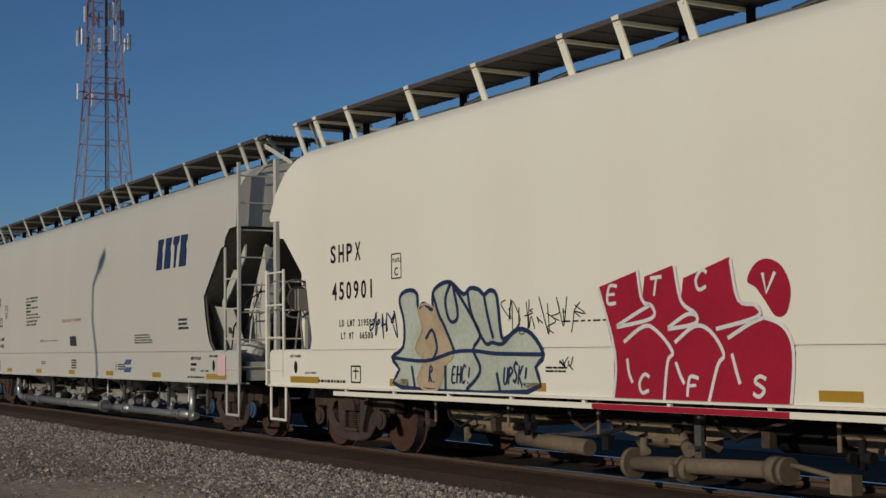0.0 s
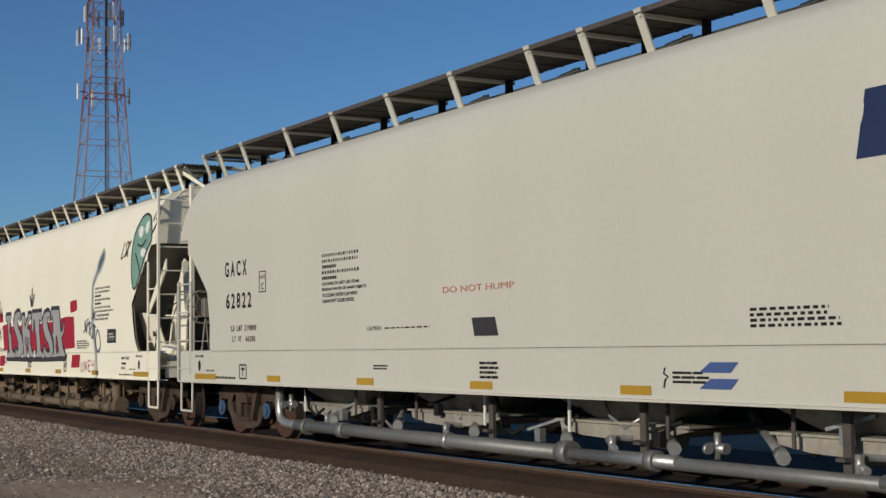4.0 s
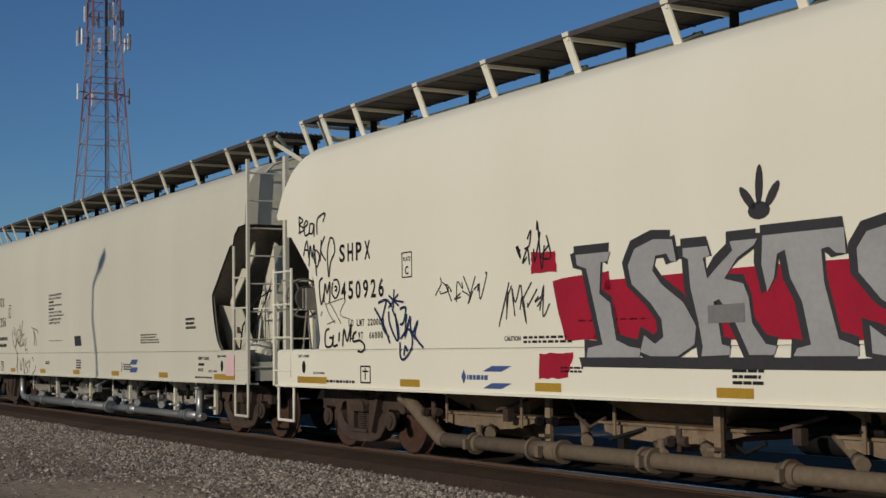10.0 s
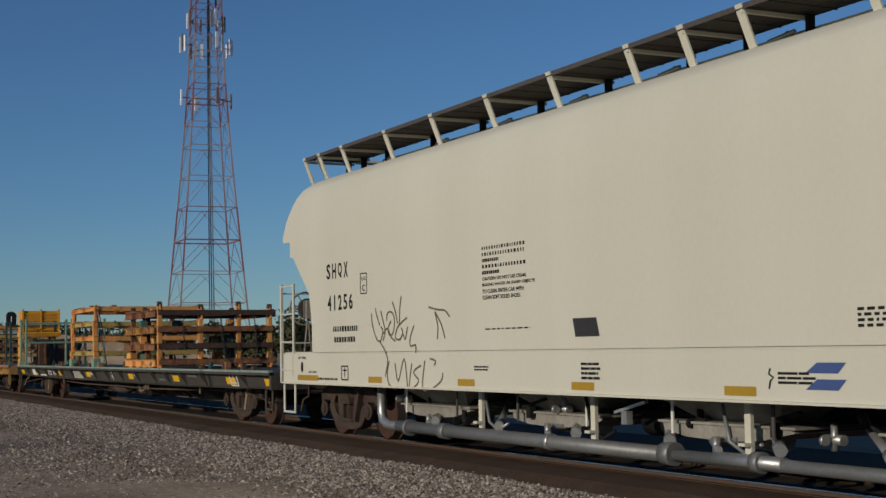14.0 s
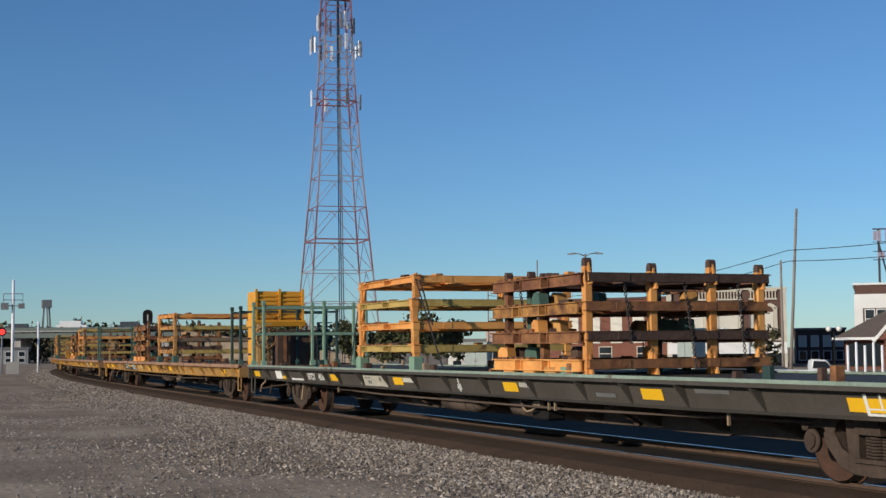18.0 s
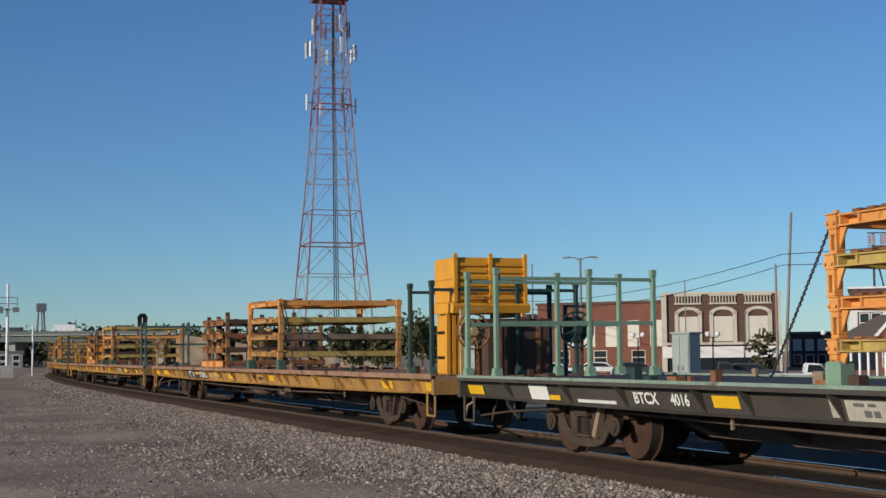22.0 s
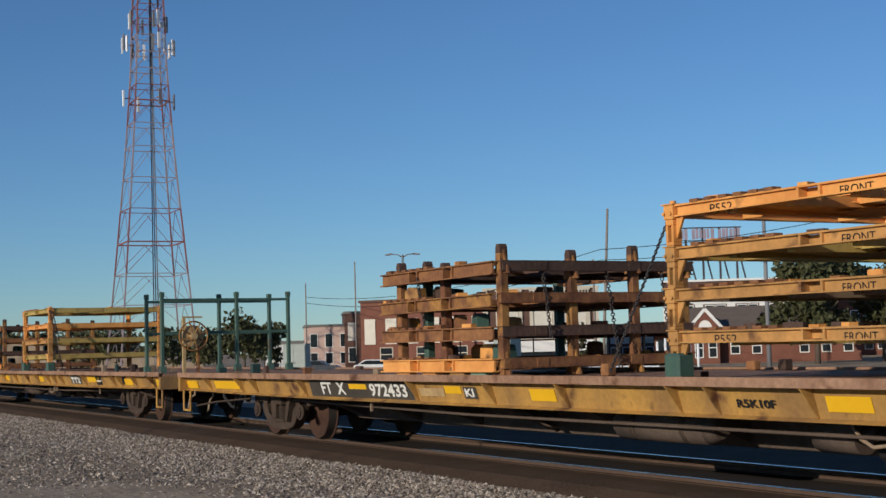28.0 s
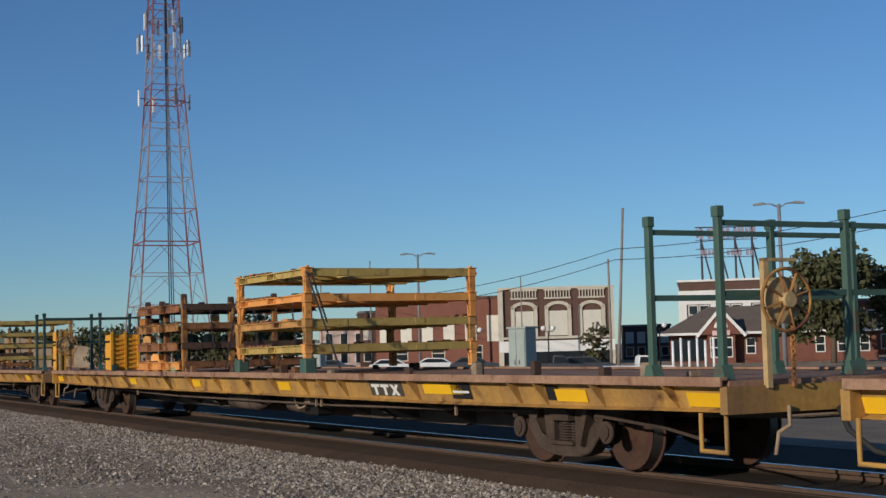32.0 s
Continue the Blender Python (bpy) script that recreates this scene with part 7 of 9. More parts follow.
LETTER_K = [(-0.68, 2.08), (-0.36, 2.08), (-0.33, 2.0), (-0.42, 1.98), (-0.37, 1.8), (-0.22, 1.91), (-0.05, 2.02), (-0.08, 2.1), (0.25, 2.1), (0.21, 2.05), (0.01, 1.96), (-0.16, 1.79), (0.07, 1.74), (0.13, 1.62), (0.16, 1.41), (0.31, 1.24), (0.44, 1.22), (0.41, 1.15), (0.12, 1.15), (-0.07, 1.47), (-0.23, 1.62), (-0.3, 1.6), (-0.24, 1.4), (-0.21, 1.24), (-0.11, 1.22), (-0.11, 1.15), (-0.47, 1.14), (-0.45, 1.22), (-0.5, 1.44), (-0.59, 1.73), (-0.61, 1.98), (-0.68, 2.01)]
LETTER_T = [(0.31, 2.12), (1.19, 2.12), (1.2, 1.92), (1.1, 1.93), (1.03, 1.98), (0.95, 1.97), (0.97, 1.71), (1.1, 1.27), (1.3, 1.21), (1.3, 1.14), (0.62, 1.14), (0.66, 1.2), (0.81, 1.23), (0.73, 1.57), (0.61, 1.76), (0.56, 1.99), (0.47, 1.96), (0.43, 1.77), (0.35, 1.66), (0.29, 1.89)]
LETTER_CURL = [(1.9, 2.09), (1.69, 2.12), (1.41, 2.07), (1.31, 1.95), (1.32, 1.77), (1.53, 1.56), (1.79, 1.42), (1.92, 1.29), (1.86, 1.23), (1.65, 1.23), (1.52, 1.3), (1.41, 1.37), (1.43, 1.16), (1.73, 1.12), (2.01, 1.14), (2.17, 1.26), (2.12, 1.43), (1.95, 1.6), (1.75, 1.75), (1.65, 1.89), (1.7, 2.01), (1.81, 2.01), (1.86, 1.92), (1.93, 1.9)]
LETTER_A = [(2.0, 2.06), (2.05, 2.14), (2.66, 2.13), (2.69, 2.0), (2.78, 1.67), (2.89, 1.65), (3.0, 1.73), (3.04, 1.89), (3.08, 1.75), (3.0, 1.63), (2.85, 1.54), (2.96, 1.31), (3.13, 1.2), (3.13, 1.15), (2.73, 1.15), (2.71, 1.2), (2.58, 1.43), (2.5, 1.58), (2.4, 1.59), (2.37, 1.36), (2.46, 1.21), (2.53, 1.19), (2.52, 1.14), (2.19, 1.14), (2.19, 1.21), (2.27, 1.26), (2.23, 1.53), (2.11, 1.6), (2.2, 1.66), (2.19, 1.83), (2.17, 1.98), (2.1, 2.02), (2.04, 1.94)]


def big_letters(car):
    for o in ([(-2.66, 1.89), (-1.75, 1.94), (-1.6, 1.3), (-2.48, 1.29)], [(-2.0, 1.3), (2.9, 1.25), (2.9, 1.90), (-1.8, 1.85)], [(2.78, 1.96), (3.78, 1.97), (3.86, 1.32), (2.7, 1.30)],
              [(3.48, 2.27), (4.0, 2.30), (4.02, 2.08), (3.53, 2.04)], [(3.66, 1.18), (4.27, 1.18), (4.2, 0.92), (3.6, 0.92)], [(-2.91, 1.17), (-2.33, 1.17), (-2.44, 0.93), (-2.94, 0.91)],
              [(-3.03, 2.19), (-2.61, 2.18), (-2.59, 1.98), (-3.03, 1.98)]):
        bm = bmesh.new()
        rnd = random.Random(int(o[0][0] * 100) + 400)
        dense = []
        for a, b in zip(o, o[1:] + o[:1]):
            for k in range(6):
                dense.append((a[0] + (b[0] - a[0]) * k / 6 + rnd.uniform(-0.012, 0.012), a[1] + (b[1] - a[1]) * k / 6 + rnd.uniform(-0.010, 0.010)))
        patch(bm, dense, 0.004)
        part("red_block", bm, RED, car)
    for k, letter in enumerate((LETTER_L, LETTER_S, LETTER_K, LETTER_T, LETTER_CURL, LETTER_A)):
        for mat, lift, name in ((SPRAYDARK, 0.007, "letter_outline"), (SPRAYGREY, 0.012, "big_letter")):
            bm = bmesh.new()
            o = letter if mat is SPRAYGREY else [(x - 0.035, z + 0.025) for x, z in letter]
            spray(bm, o, lift + 0.0004 * k)
            part(name, bm, mat, car)
            if mat is SPRAYDARK:
                bm = bmesh.new()
                stroke(bm, o + o[:1], 0.125, lift - 0.001)
                part("letter_edge", bm, mat, car)
    bm = bmesh.new()
    spray(bm, [(-2.24, 1.13), (0.4, 1.13), (1.29, 1.12), (2.4, 1.15), (3.28, 1.2), (3.27, 1.10), (3.06, 1.05), (1.29, 1.03), (-0.4, 1.03), (-2.2, 1.04)], 0.0065)
    part("letter_base", bm, SPRAYDARK, car)
    bm = bmesh.new()
    patch(bm, [(-0.37, 1.42), (0.08, 1.42), (0.08, 1.58), (-0.37, 1.57)], 0.0165)
    part("painted_out_patch", bm, DULLGREY, car)
    for x, z, dx, dz, w in ((0.14, 2.44, -0.09, 0.10, 0.045), (0.28, 2.54, 0.01, 0.17, 0.045), (0.43, 2.45, 0.08, 0.10, 0.045), (0.27, 2.33, 0.13, 0.0, 0.075)):
        bm = bmesh.new()
        n = math.hypot(dx, dz)
        patch(bm, [(x + dx * math.cos(a * 0.5236) - dz / n * w * math.sin(a * 0.5236), z + dz * math.cos(a * 0.5236) + dx / n * w * math.sin(a * 0.5236)) for a in range(12)], 0.006)
        part("crown_tag", bm, SPRAYDARK, car)
    for p, w, m in (([(4.6, 1.72), (4.62, 1.86), (4.72, 1.6), (4.78, 1.85), (4.86, 1.88)], 0.03, NAVY), ([(4.5, 1.62), (4.85, 1.78), (4.95, 1.84)], 0.03, NAVY), ([(4.9, 1.55), (4.95, 1.8), (5.08, 1.75), (4.98, 1.64), (5.1, 1.5)], 0.03, NAVY),
                    ([(5.2, 1.78), (5.15, 1.5), (5.3, 1.62), (5.24, 1.76), (5.4, 1.7)], 0.03, NAVY), ([(5.62, 1.55), (5.5, 1.66), (5.36, 1.5), (5.4, 1.32), (5.55, 1.24), (5.68, 1.36), (5.64, 1.54)], 0.035, NAVY),
                    ([(5.12, 1.88), (5.34, 2.0)], 0.03, NAVY), ([(5.22, 2.08), (5.24, 1.84)], 0.03, NAVY), ([(5.12, 2.0), (5.34, 1.87)], 0.025, NAVY),
                    ([(4.35, 1.02), (4.34, 0.86), (4.48, 0.88), (4.46, 1.04)], 0.022, RED), ([(4.58, 0.86), (4.6, 1.05), (4.72, 0.88), (4.74, 1.06)], 0.022, RED), ([(5.0, 1.06), (4.86, 1.05), (4.88, 0.86), (5.02, 0.87)], 0.022, RED),
                    ([(4.88, 0.96), (4.98, 0.97)], 0.022, RED), ([(5.12, 1.06), (5.12, 0.98), (5.26, 0.99)], 0.022, RED), ([(5.24, 1.07), (5.26, 0.86)], 0.022, RED),
                    ([(3.04, 1.05), (3.05, 0.86), (3.2, 0.87), (3.21, 1.06), (3.04, 1.05)], 0.025, INK), ([(3.09, 0.9), (3.10, 1.02), (3.16, 0.93), (3.18, 1.03)], 0.02, INK)):
        bm = bmesh.new()
        stroke(bm, smooth_line(p), w, 0.008)
        part("spray_tag", bm, m, car)
    for lines, mat, w in ((TAG_BEAR, INK, 0.024), (TAG_AMOK, INK, 0.024), (TAG_RING, INK, 0.026), (TAG_GLIMAS, INK, 0.030), (TAG_BLUE, NAVY, 0.032), (TAG_STAR, NAVY, 0.026), (TAG_GREY, DULLGREY, 0.014)):
        for p in lines:
            bm = bmesh.new()
            stroke(bm, smooth_line(p) if len(p) > 2 else p, w, 0.009)
            part("spray_tag", bm, mat, car)
    scribble(car, -4.94, -3.86, 1.7, 2.05, 14, SPRAYDARK, 9, 0.016), scribble(car, -3.6, -2.75, 1.45, 1.92, 15, SPRAYDARK, 8, 0.018)
    scribble(car, -3.3, -2.7, 2.0, 2.5, 16, INK, 6, 0.022)
    lettering("stencil", "CAUTION", -3.55, -3.25, 1.30, 1.35, INK, car, fat=0.02)
    bm = bmesh.new()
    bars(bm, -3.2, -2.3, 1.27, 1.36, 2, 51, breaks=12)
    part("stencil", bm, INK, car)
    for z in (0.80, 0.98):
        bm = bmesh.new()
        patch(bm, [(-3.98, z), (-3.62, z), (-3.42, z + 0.06), (-3.8, z + 0.06)])
        part("blue_flash", bm, BLUE, car)
    bm = bmesh.new()
    bars(bm, -4.3, -3.75, 0.88, 0.97, 1, 52, breaks=9)
    patch(bm, [(-4.42, 0.92), (-4.37, 0.84), (-4.32, 0.92), (-4.37, 1.0)])
    part("maker_mark", bm, BLUE, car)
    caution_block(car, 5.3, 1.84, 1.2)
    bm = bmesh.new()
    bars(bm, 4.0, 4.9, 1.3, 1.48, 4, 42, breaks=9)
    part("stencil", bm, INK, car)
    # green spray shape near the end, as a plain blob with a dark outline and pale patches
    o = smooth_line([(7.72, 2.40), (7.64, 2.75), (7.72, 3.2), (7.92, 3.5), (8.17, 3.66), (8.52, 3.62), (8.72, 3.4), (8.74, 3.16), (8.52, 3.0), (8.32, 2.8), (8.07, 2.55), (7.90, 2.38)], 3, True)
    bm = bmesh.new()
    spray(bm, o)
    part("green_shape", bm, SPRAYGREEN, car)
    for x, z, a, b in ((8.14, 3.36, 0.13, 0.11), (8.48, 3.42, 0.10, 0.12), (8.32, 2.98, 0.16, 0.08)):
        bm = bmesh.new()
        patch(bm, [(x + a * math.cos(k * 0.5236), z + b * math.sin(k * 0.5236)) for k in range(12)], 0.008)
        part("pale_patch", bm, WHITEINK, car)
    for p in (o + o[:1], [(7.87, 3.0), (8.07, 2.75), (8.17, 2.55)], [(7.97, 3.15), (8.22, 3.1), (8.47, 3.2)], [(8.74, 3.5), (8.92, 3.75), (9.07, 3.6), (8.92, 3.4), (8.78, 3.3)], [(8.87, 3.55), (9.02, 3.45)]):
        bm = bmesh.new()
        stroke(bm, smooth_line(p) if len(p) < 12 else p, 0.04, 0.010)
        part("dark_outline", bm, SPRAYDARK, car)
    scrawl("tag", "LSK", 7.0, 7.44, 2.95, 3.25, INK, car, 0.026, 0.008, 0.2, 9)
    bm = bmesh.new()
    patch(bm, [(6.12, 1.40), (6.68, 1.40), (6.70, 1.66), (6.14, 1.66)])
    part("black_panel", bm, SPRAYDARK, car)
    bm = bmesh.new()
    bars(bm, 6.2, 6.6, 1.44, 1.6, 3, 44, breaks=4)
    part("panel_writing", bm, WHITEINK, car)


big_letters(C)
for lines in (SCRAWL_TOP, SCRAWL_ARROW, SCRAWL_LOW):
    for p in lines:
        bm = bmesh.new()
        stroke(bm, smooth_line(p), 0.026)
        part("spray_tag", bm, BROWNSPRAY, D)
# ---- the far side of the tracks ----


def there(turn, d, z=LOT):
    return Vector((-math.sin(radians(turn)) * d, math.cos(radians(turn)) * d, z))


REDSTEEL = material("faded red tower steel", (0.29, 0.13, 0.135), 0.6, amount=0.3, size=2, fine=0.2)
WHITESTEEL = material("faded white tower steel", (0.36, 0.29, 0.31), 0.6, amount=0.3, size=2, fine=0.2)
GREYSTEEL = material("grey steel", (0.22, 0.22, 0.23), 0.6, fine=0.2)
PANELW = material("white antenna shell", (0.85, 0.85, 0.86), 0.5, fine=0.1)
BRICKM = material("red brown brick", (0.20, 0.085, 0.06), 0.9, dark=(0.14, 0.06, 0.045), amount=0.5, size=1.2, fine=0.4, bump=0.2)
BRICKDARK = material("dark brown brick", (0.13, 0.075, 0.06), 0.9, amount=0.4, size=1.2, fine=0.4, bump=0.2)
STONEM = material("cream stone trim", (0.60, 0.54, 0.44), 0.85, amount=0.3, size=1.0, fine=0.3)
BLINDM = material("pale window boards", (0.66, 0.62, 0.53), 0.7, amount=0.2, size=1.0, fine=0.1)
WHITEWALL = material("white painted wall", (0.78, 0.77, 0.74), 0.8, amount=0.25, size=2.0, fine=0.15)
PINKWALL = material("pale pink wall", (0.62, 0.45, 0.38), 0.85, amount=0.3, size=2.0, fine=0.2)
ROOFM = material("brown shingle roof", (0.16, 0.125, 0.105), 0.9, fine=0.4, bump=0.2)
ROOFFLAT = material("grey flat roof", (0.22, 0.21, 0.20), 0.9, fine=0.3)
GLASSM = material("dark window glass", (0.02, 0.025, 0.03), 0.08, fine=0.0, bump=0.0)
POLEM = material("grey weathered pole", (0.27, 0.23, 0.20), 0.85, amount=0.4, size=1.0, fine=0.3)
BRIDGEM = material("grey green bridge girder", (0.16, 0.19, 0.17), 0.7, amount=0.3, size=3.0, fine=0.2)
CONCRETE = material("pale concrete", (0.42, 0.40, 0.37), 0.9, amount=0.4, size=1.5, fine=0.3)


def tower():
    turn, d = 72.12, 170.0
    t = thing("radio_tower", "tall red and white steel lattice tower with white antennas", "radio tower", m=Matrix.Translation(there(turn, d)) @ Matrix.Rotation(radians(turn + 12), 4, "Z"))
    half = lambda z: float(np.interp(z, [-1.7, 9.2, 24.2, 31.1, 35.2, 46.8], [4.65, 3.73, 2.49, 2.04, 1.80, 1.42]))
    levels = [-1.7, 3.6, 7.4, 11.1, 14.8, 18.7, 22.4, 26.1, 28.9, 31.6, 33.5, 35.5, 37.5, 39.5, 41.4, 43.2, 45.0, 46.8]
    cor = ((-1, -1), (1, -1), (1, 1), (-1, 1))
    for k, (a, b) in enumerate(zip(levels, levels[1:])):
        tone = REDSTEEL if b > 40 or b in (14.8, 31.6, 33.5) or a in (14.8, ) else WHITESTEEL
        for i, j in cor:
            part("leg", shape(beam, (i * half(a), j * half(a), a), (i * half(b), j * half(b), b), 0.17), tone, t)
        for q in range(4):
            (i, j), (m, n) = cor[q], cor[(q + 1) % 4]
            part("strut", shape(beam, (i * half(b), j * half(b), b), (m * half(b), n * half(b), b), 0.15 if b in (14.8, 31.6) else 0.09), REDSTEEL if b in (14.8, 31.6) else tone, t)
            c = Vector(((i + m) / 2 * half(b), (j + n) / 2 * half(b), b))
            part("brace", shape(beam, (i * half(a), j * half(a), a), c, 0.055), tone, t), part("brace", shape(beam, (m * half(a), n * half(a), a), c, 0.055), tone, t)
    for k in range(3):
        part("feed_line", shape(tube, (0.3 * k - 0.2, -half(0) * 0.55, -1.7), (0.1 * k, -half(46) * 0.5, 44), 0.07, 6), GREYSTEEL, t)
    # railed platforms at the top, and the lightning rod
    for z in (44.7, 46.8):
        part("platform", shape(box, -2.1, 2.1, -2.1, 2.1, z, z + 0.12), REDSTEEL, t)
        for q in range(4):
            (i, j), (m, n) = cor[q], cor[(q + 1) % 4]
            part("guard_rail", shape(beam, (i * 2.1, j * 2.1, z + 0.75), (m * 2.1, n * 2.1, z + 0.75), 0.12), REDSTEEL, t)
            part("guard_post", shape(beam, (i * 2.1, j * 2.1, z), (i * 2.1, j * 2.1, z + 0.8), 0.12), REDSTEEL, t)
    part("lightning_rod", shape(tube, (0, 0, 46.8), (0, 0, 49.3), 0.08, 6), GREYSTEEL, t)
    # antenna panels in rings, and dishes
    for z, r, n in ((41.2, 2.3, 2), (38.3, 3.1, 3), (31.9, 3.2, 1)):
        for q in range(4):
            a0 = q * math.pi / 2 + 0.2
            for k in range(n):
                a = a0 + (k - (n - 1) / 2) * 0.24
                bm = bmesh.new()
                box(bm, -0.15, 0.15, -0.08, 0.08, -0.95, 0.95, Matrix.Translation((r * math.cos(a), r * math.sin(a), z + 0.3 * (k % 2))) @ Matrix.Rotation(a + 1.57, 4, "Z"))
                ant = part("antenna_panel", bm, PANELW if (k + q) % 3 else GREYSTEEL, t)
            bm = bmesh.new()
            beam(bm, (half(z) * math.cos(a0) , half(z) * math.sin(a0), z), (r * math.cos(a0), r * math.sin(a0), z), 0.10)
            part("antenna_arm", bm, REDSTEEL, t)
    for z, a in ((40.8, -0.9), ):
        bm = bmesh.new()
        tube(bm, (1.9 * math.cos(a), 1.9 * math.sin(a), z), (2.3 * math.cos(a), 2.3 * math.sin(a), z), 0.35, 14)
        part("dish", bm, PANELW, t)


tower()


def facade_frame(turn, d, face=None):
    """A wall's frame: x along the wall to the right as seen, y away, z up."""
    p = there(turn, d)
    p.z = ground_z(p.x, p.y)
    a = radians(turn if face is None else face)
    return Matrix.Translation(p) @ Matrix.Rotation(a, 4, "Z")


def window(parent, x, z, w, h, frame_m, glass_m, sash=True, y=0.0):
    bm = bmesh.new()
    for x0, x1, z0, z1 in ((x - w / 2 - 0.1, x - w / 2, z - 0.1, z + h + 0.1), (x + w / 2, x + w / 2 + 0.1, z - 0.1, z + h + 0.1), (x - w / 2, x + w / 2, z + h, z + h + 0.1), (x - w / 2, x + w / 2, z - 0.1, z)):
        box(bm, x0, x1, y - 0.06, y + 0.02, z0, z1)
    if sash:
        box(bm, x - w / 2, x + w / 2, y - 0.04, y, z + h / 2 - 0.05, z + h / 2 + 0.05)
    f = part("window", bm, frame_m, parent)
    bm = bmesh.new()
    box(bm, x - w / 2, x + w / 2, y - 0.02, y - 0.005, z, z + h)
    part("pane", bm, glass_m, f)


def brick_building():
    b = thing("brick_commercial_building", "two-storey dark brick building with cream stone arches", "building", m=facade_frame(56.5, 168, 56.5 + 2))
    W = 13.6
    x0 = -W / 2
    bm = bmesh.new()
    box(bm, x0, x0 + W, 0.0, 22, 0, 9.0)
    part("wall", bm, BRICKDARK, b)
    bm = bmesh.new()
    box(bm, x0 - 0.1, x0 + W + 0.1, -0.25, 22, 9.0, 9.25)
    part("roof_parapet", bm, STONEM, b)
    for k in range(3):
        xc = x0 + 3.0 + k * 4.0
        bm = bmesh.new()
        for s in (-1, 1):
            box(bm, xc + s * 1.35 - 0.22, xc + s * 1.35 + 0.22, -0.22, 0.0, 3.4, 7.0)
        for i in range(8):
            a0, a1 = math.pi * i / 8, math.pi * (i + 1) / 8
            prism(bm, [(xc + 1.13 * math.cos(a0), 6.6 + 0.6 * math.sin(a0)), (xc + 1.57 * math.cos(a0), 6.7 + 0.85 * math.sin(a0)), (xc + 1.57 * math.cos(a1), 6.7 + 0.85 * math.sin(a1)), (xc + 1.13 * math.cos(a1), 6.6 + 0.6 * math.sin(a1))], -0.22, 0.0)
        part("stone_arch", bm, STONEM, b)
        bm = bmesh.new()
        box(bm, xc - 1.1, xc + 1.1, -0.10, 0.0, 3.5, 6.4)
        part("boarded_window", bm, BLINDM, b)
        bm = bmesh.new()
        for i in range(9):
            x = xc - 1.4 + i * 0.35
            box(bm, x - 0.06, x + 0.06, -0.2, 0.0, 8.0, 8.8)
        box(bm, xc - 1.6, xc + 1.6, -0.22, 0.0, 7.82, 8.0), box(bm, xc - 1.6, xc + 1.6, -0.22, 0.0, 8.8, 9.0)
        part("balustrade", bm, STONEM, b)
    for x in (x0 + 0.2, x0 + W - 0.3):
        bm = bmesh.new()
        box(bm, x - 0.3, x + 0.3, -0.3, 0.0, 0, 9.2)
        part("corner_pier", bm, STONEM, b)
    for z0, z1 in ((3.1, 3.4), (1.6, 2.9)):
        bm = bmesh.new()
        box(bm, x0, x0 + W, -0.35, 0.0, z0, z1)
        part("sign_band", bm, STONEM if z0 > 3 else WHITEWALL, b)
    bm = bmesh.new()
    box(bm, x0 + 0.5, x0 + W - 0.5, -0.08, 0.0, 0.2, 1.6)
    part("shop_front", bm, GLASSM, b)
    # long side wall with boarded windows
    side = thing("brick_side_building", "long red-brown brick building with pale boarded windows", "building", m=facade_frame(61.0, 176, 61.0 - 22))
    bm = bmesh.new()
    box(bm, -9.5, 9.0, 0, 14, 0, 8.3)
    part("wall", bm, BRICKM, side)
    bm = bmesh.new()
    box(bm, -9.7, 9.2, -0.2, 14, 8.3, 8.6)
    part("roof_parapet", bm, BRICKDARK, side)
    for k in range(6):
        x = -8.2 + k * 2.9
        bm = bmesh.new()
        box(bm, x - 0.75, x + 0.75, -0.08, 0.0, 3.0, 6.2)
        part("boarded_window", bm, BLINDM, side)
    for k in range(3):
        window(side, -6 + k * 5, 0.9, 1.6, 1.6, STONEM, GLASSM)


brick_building()


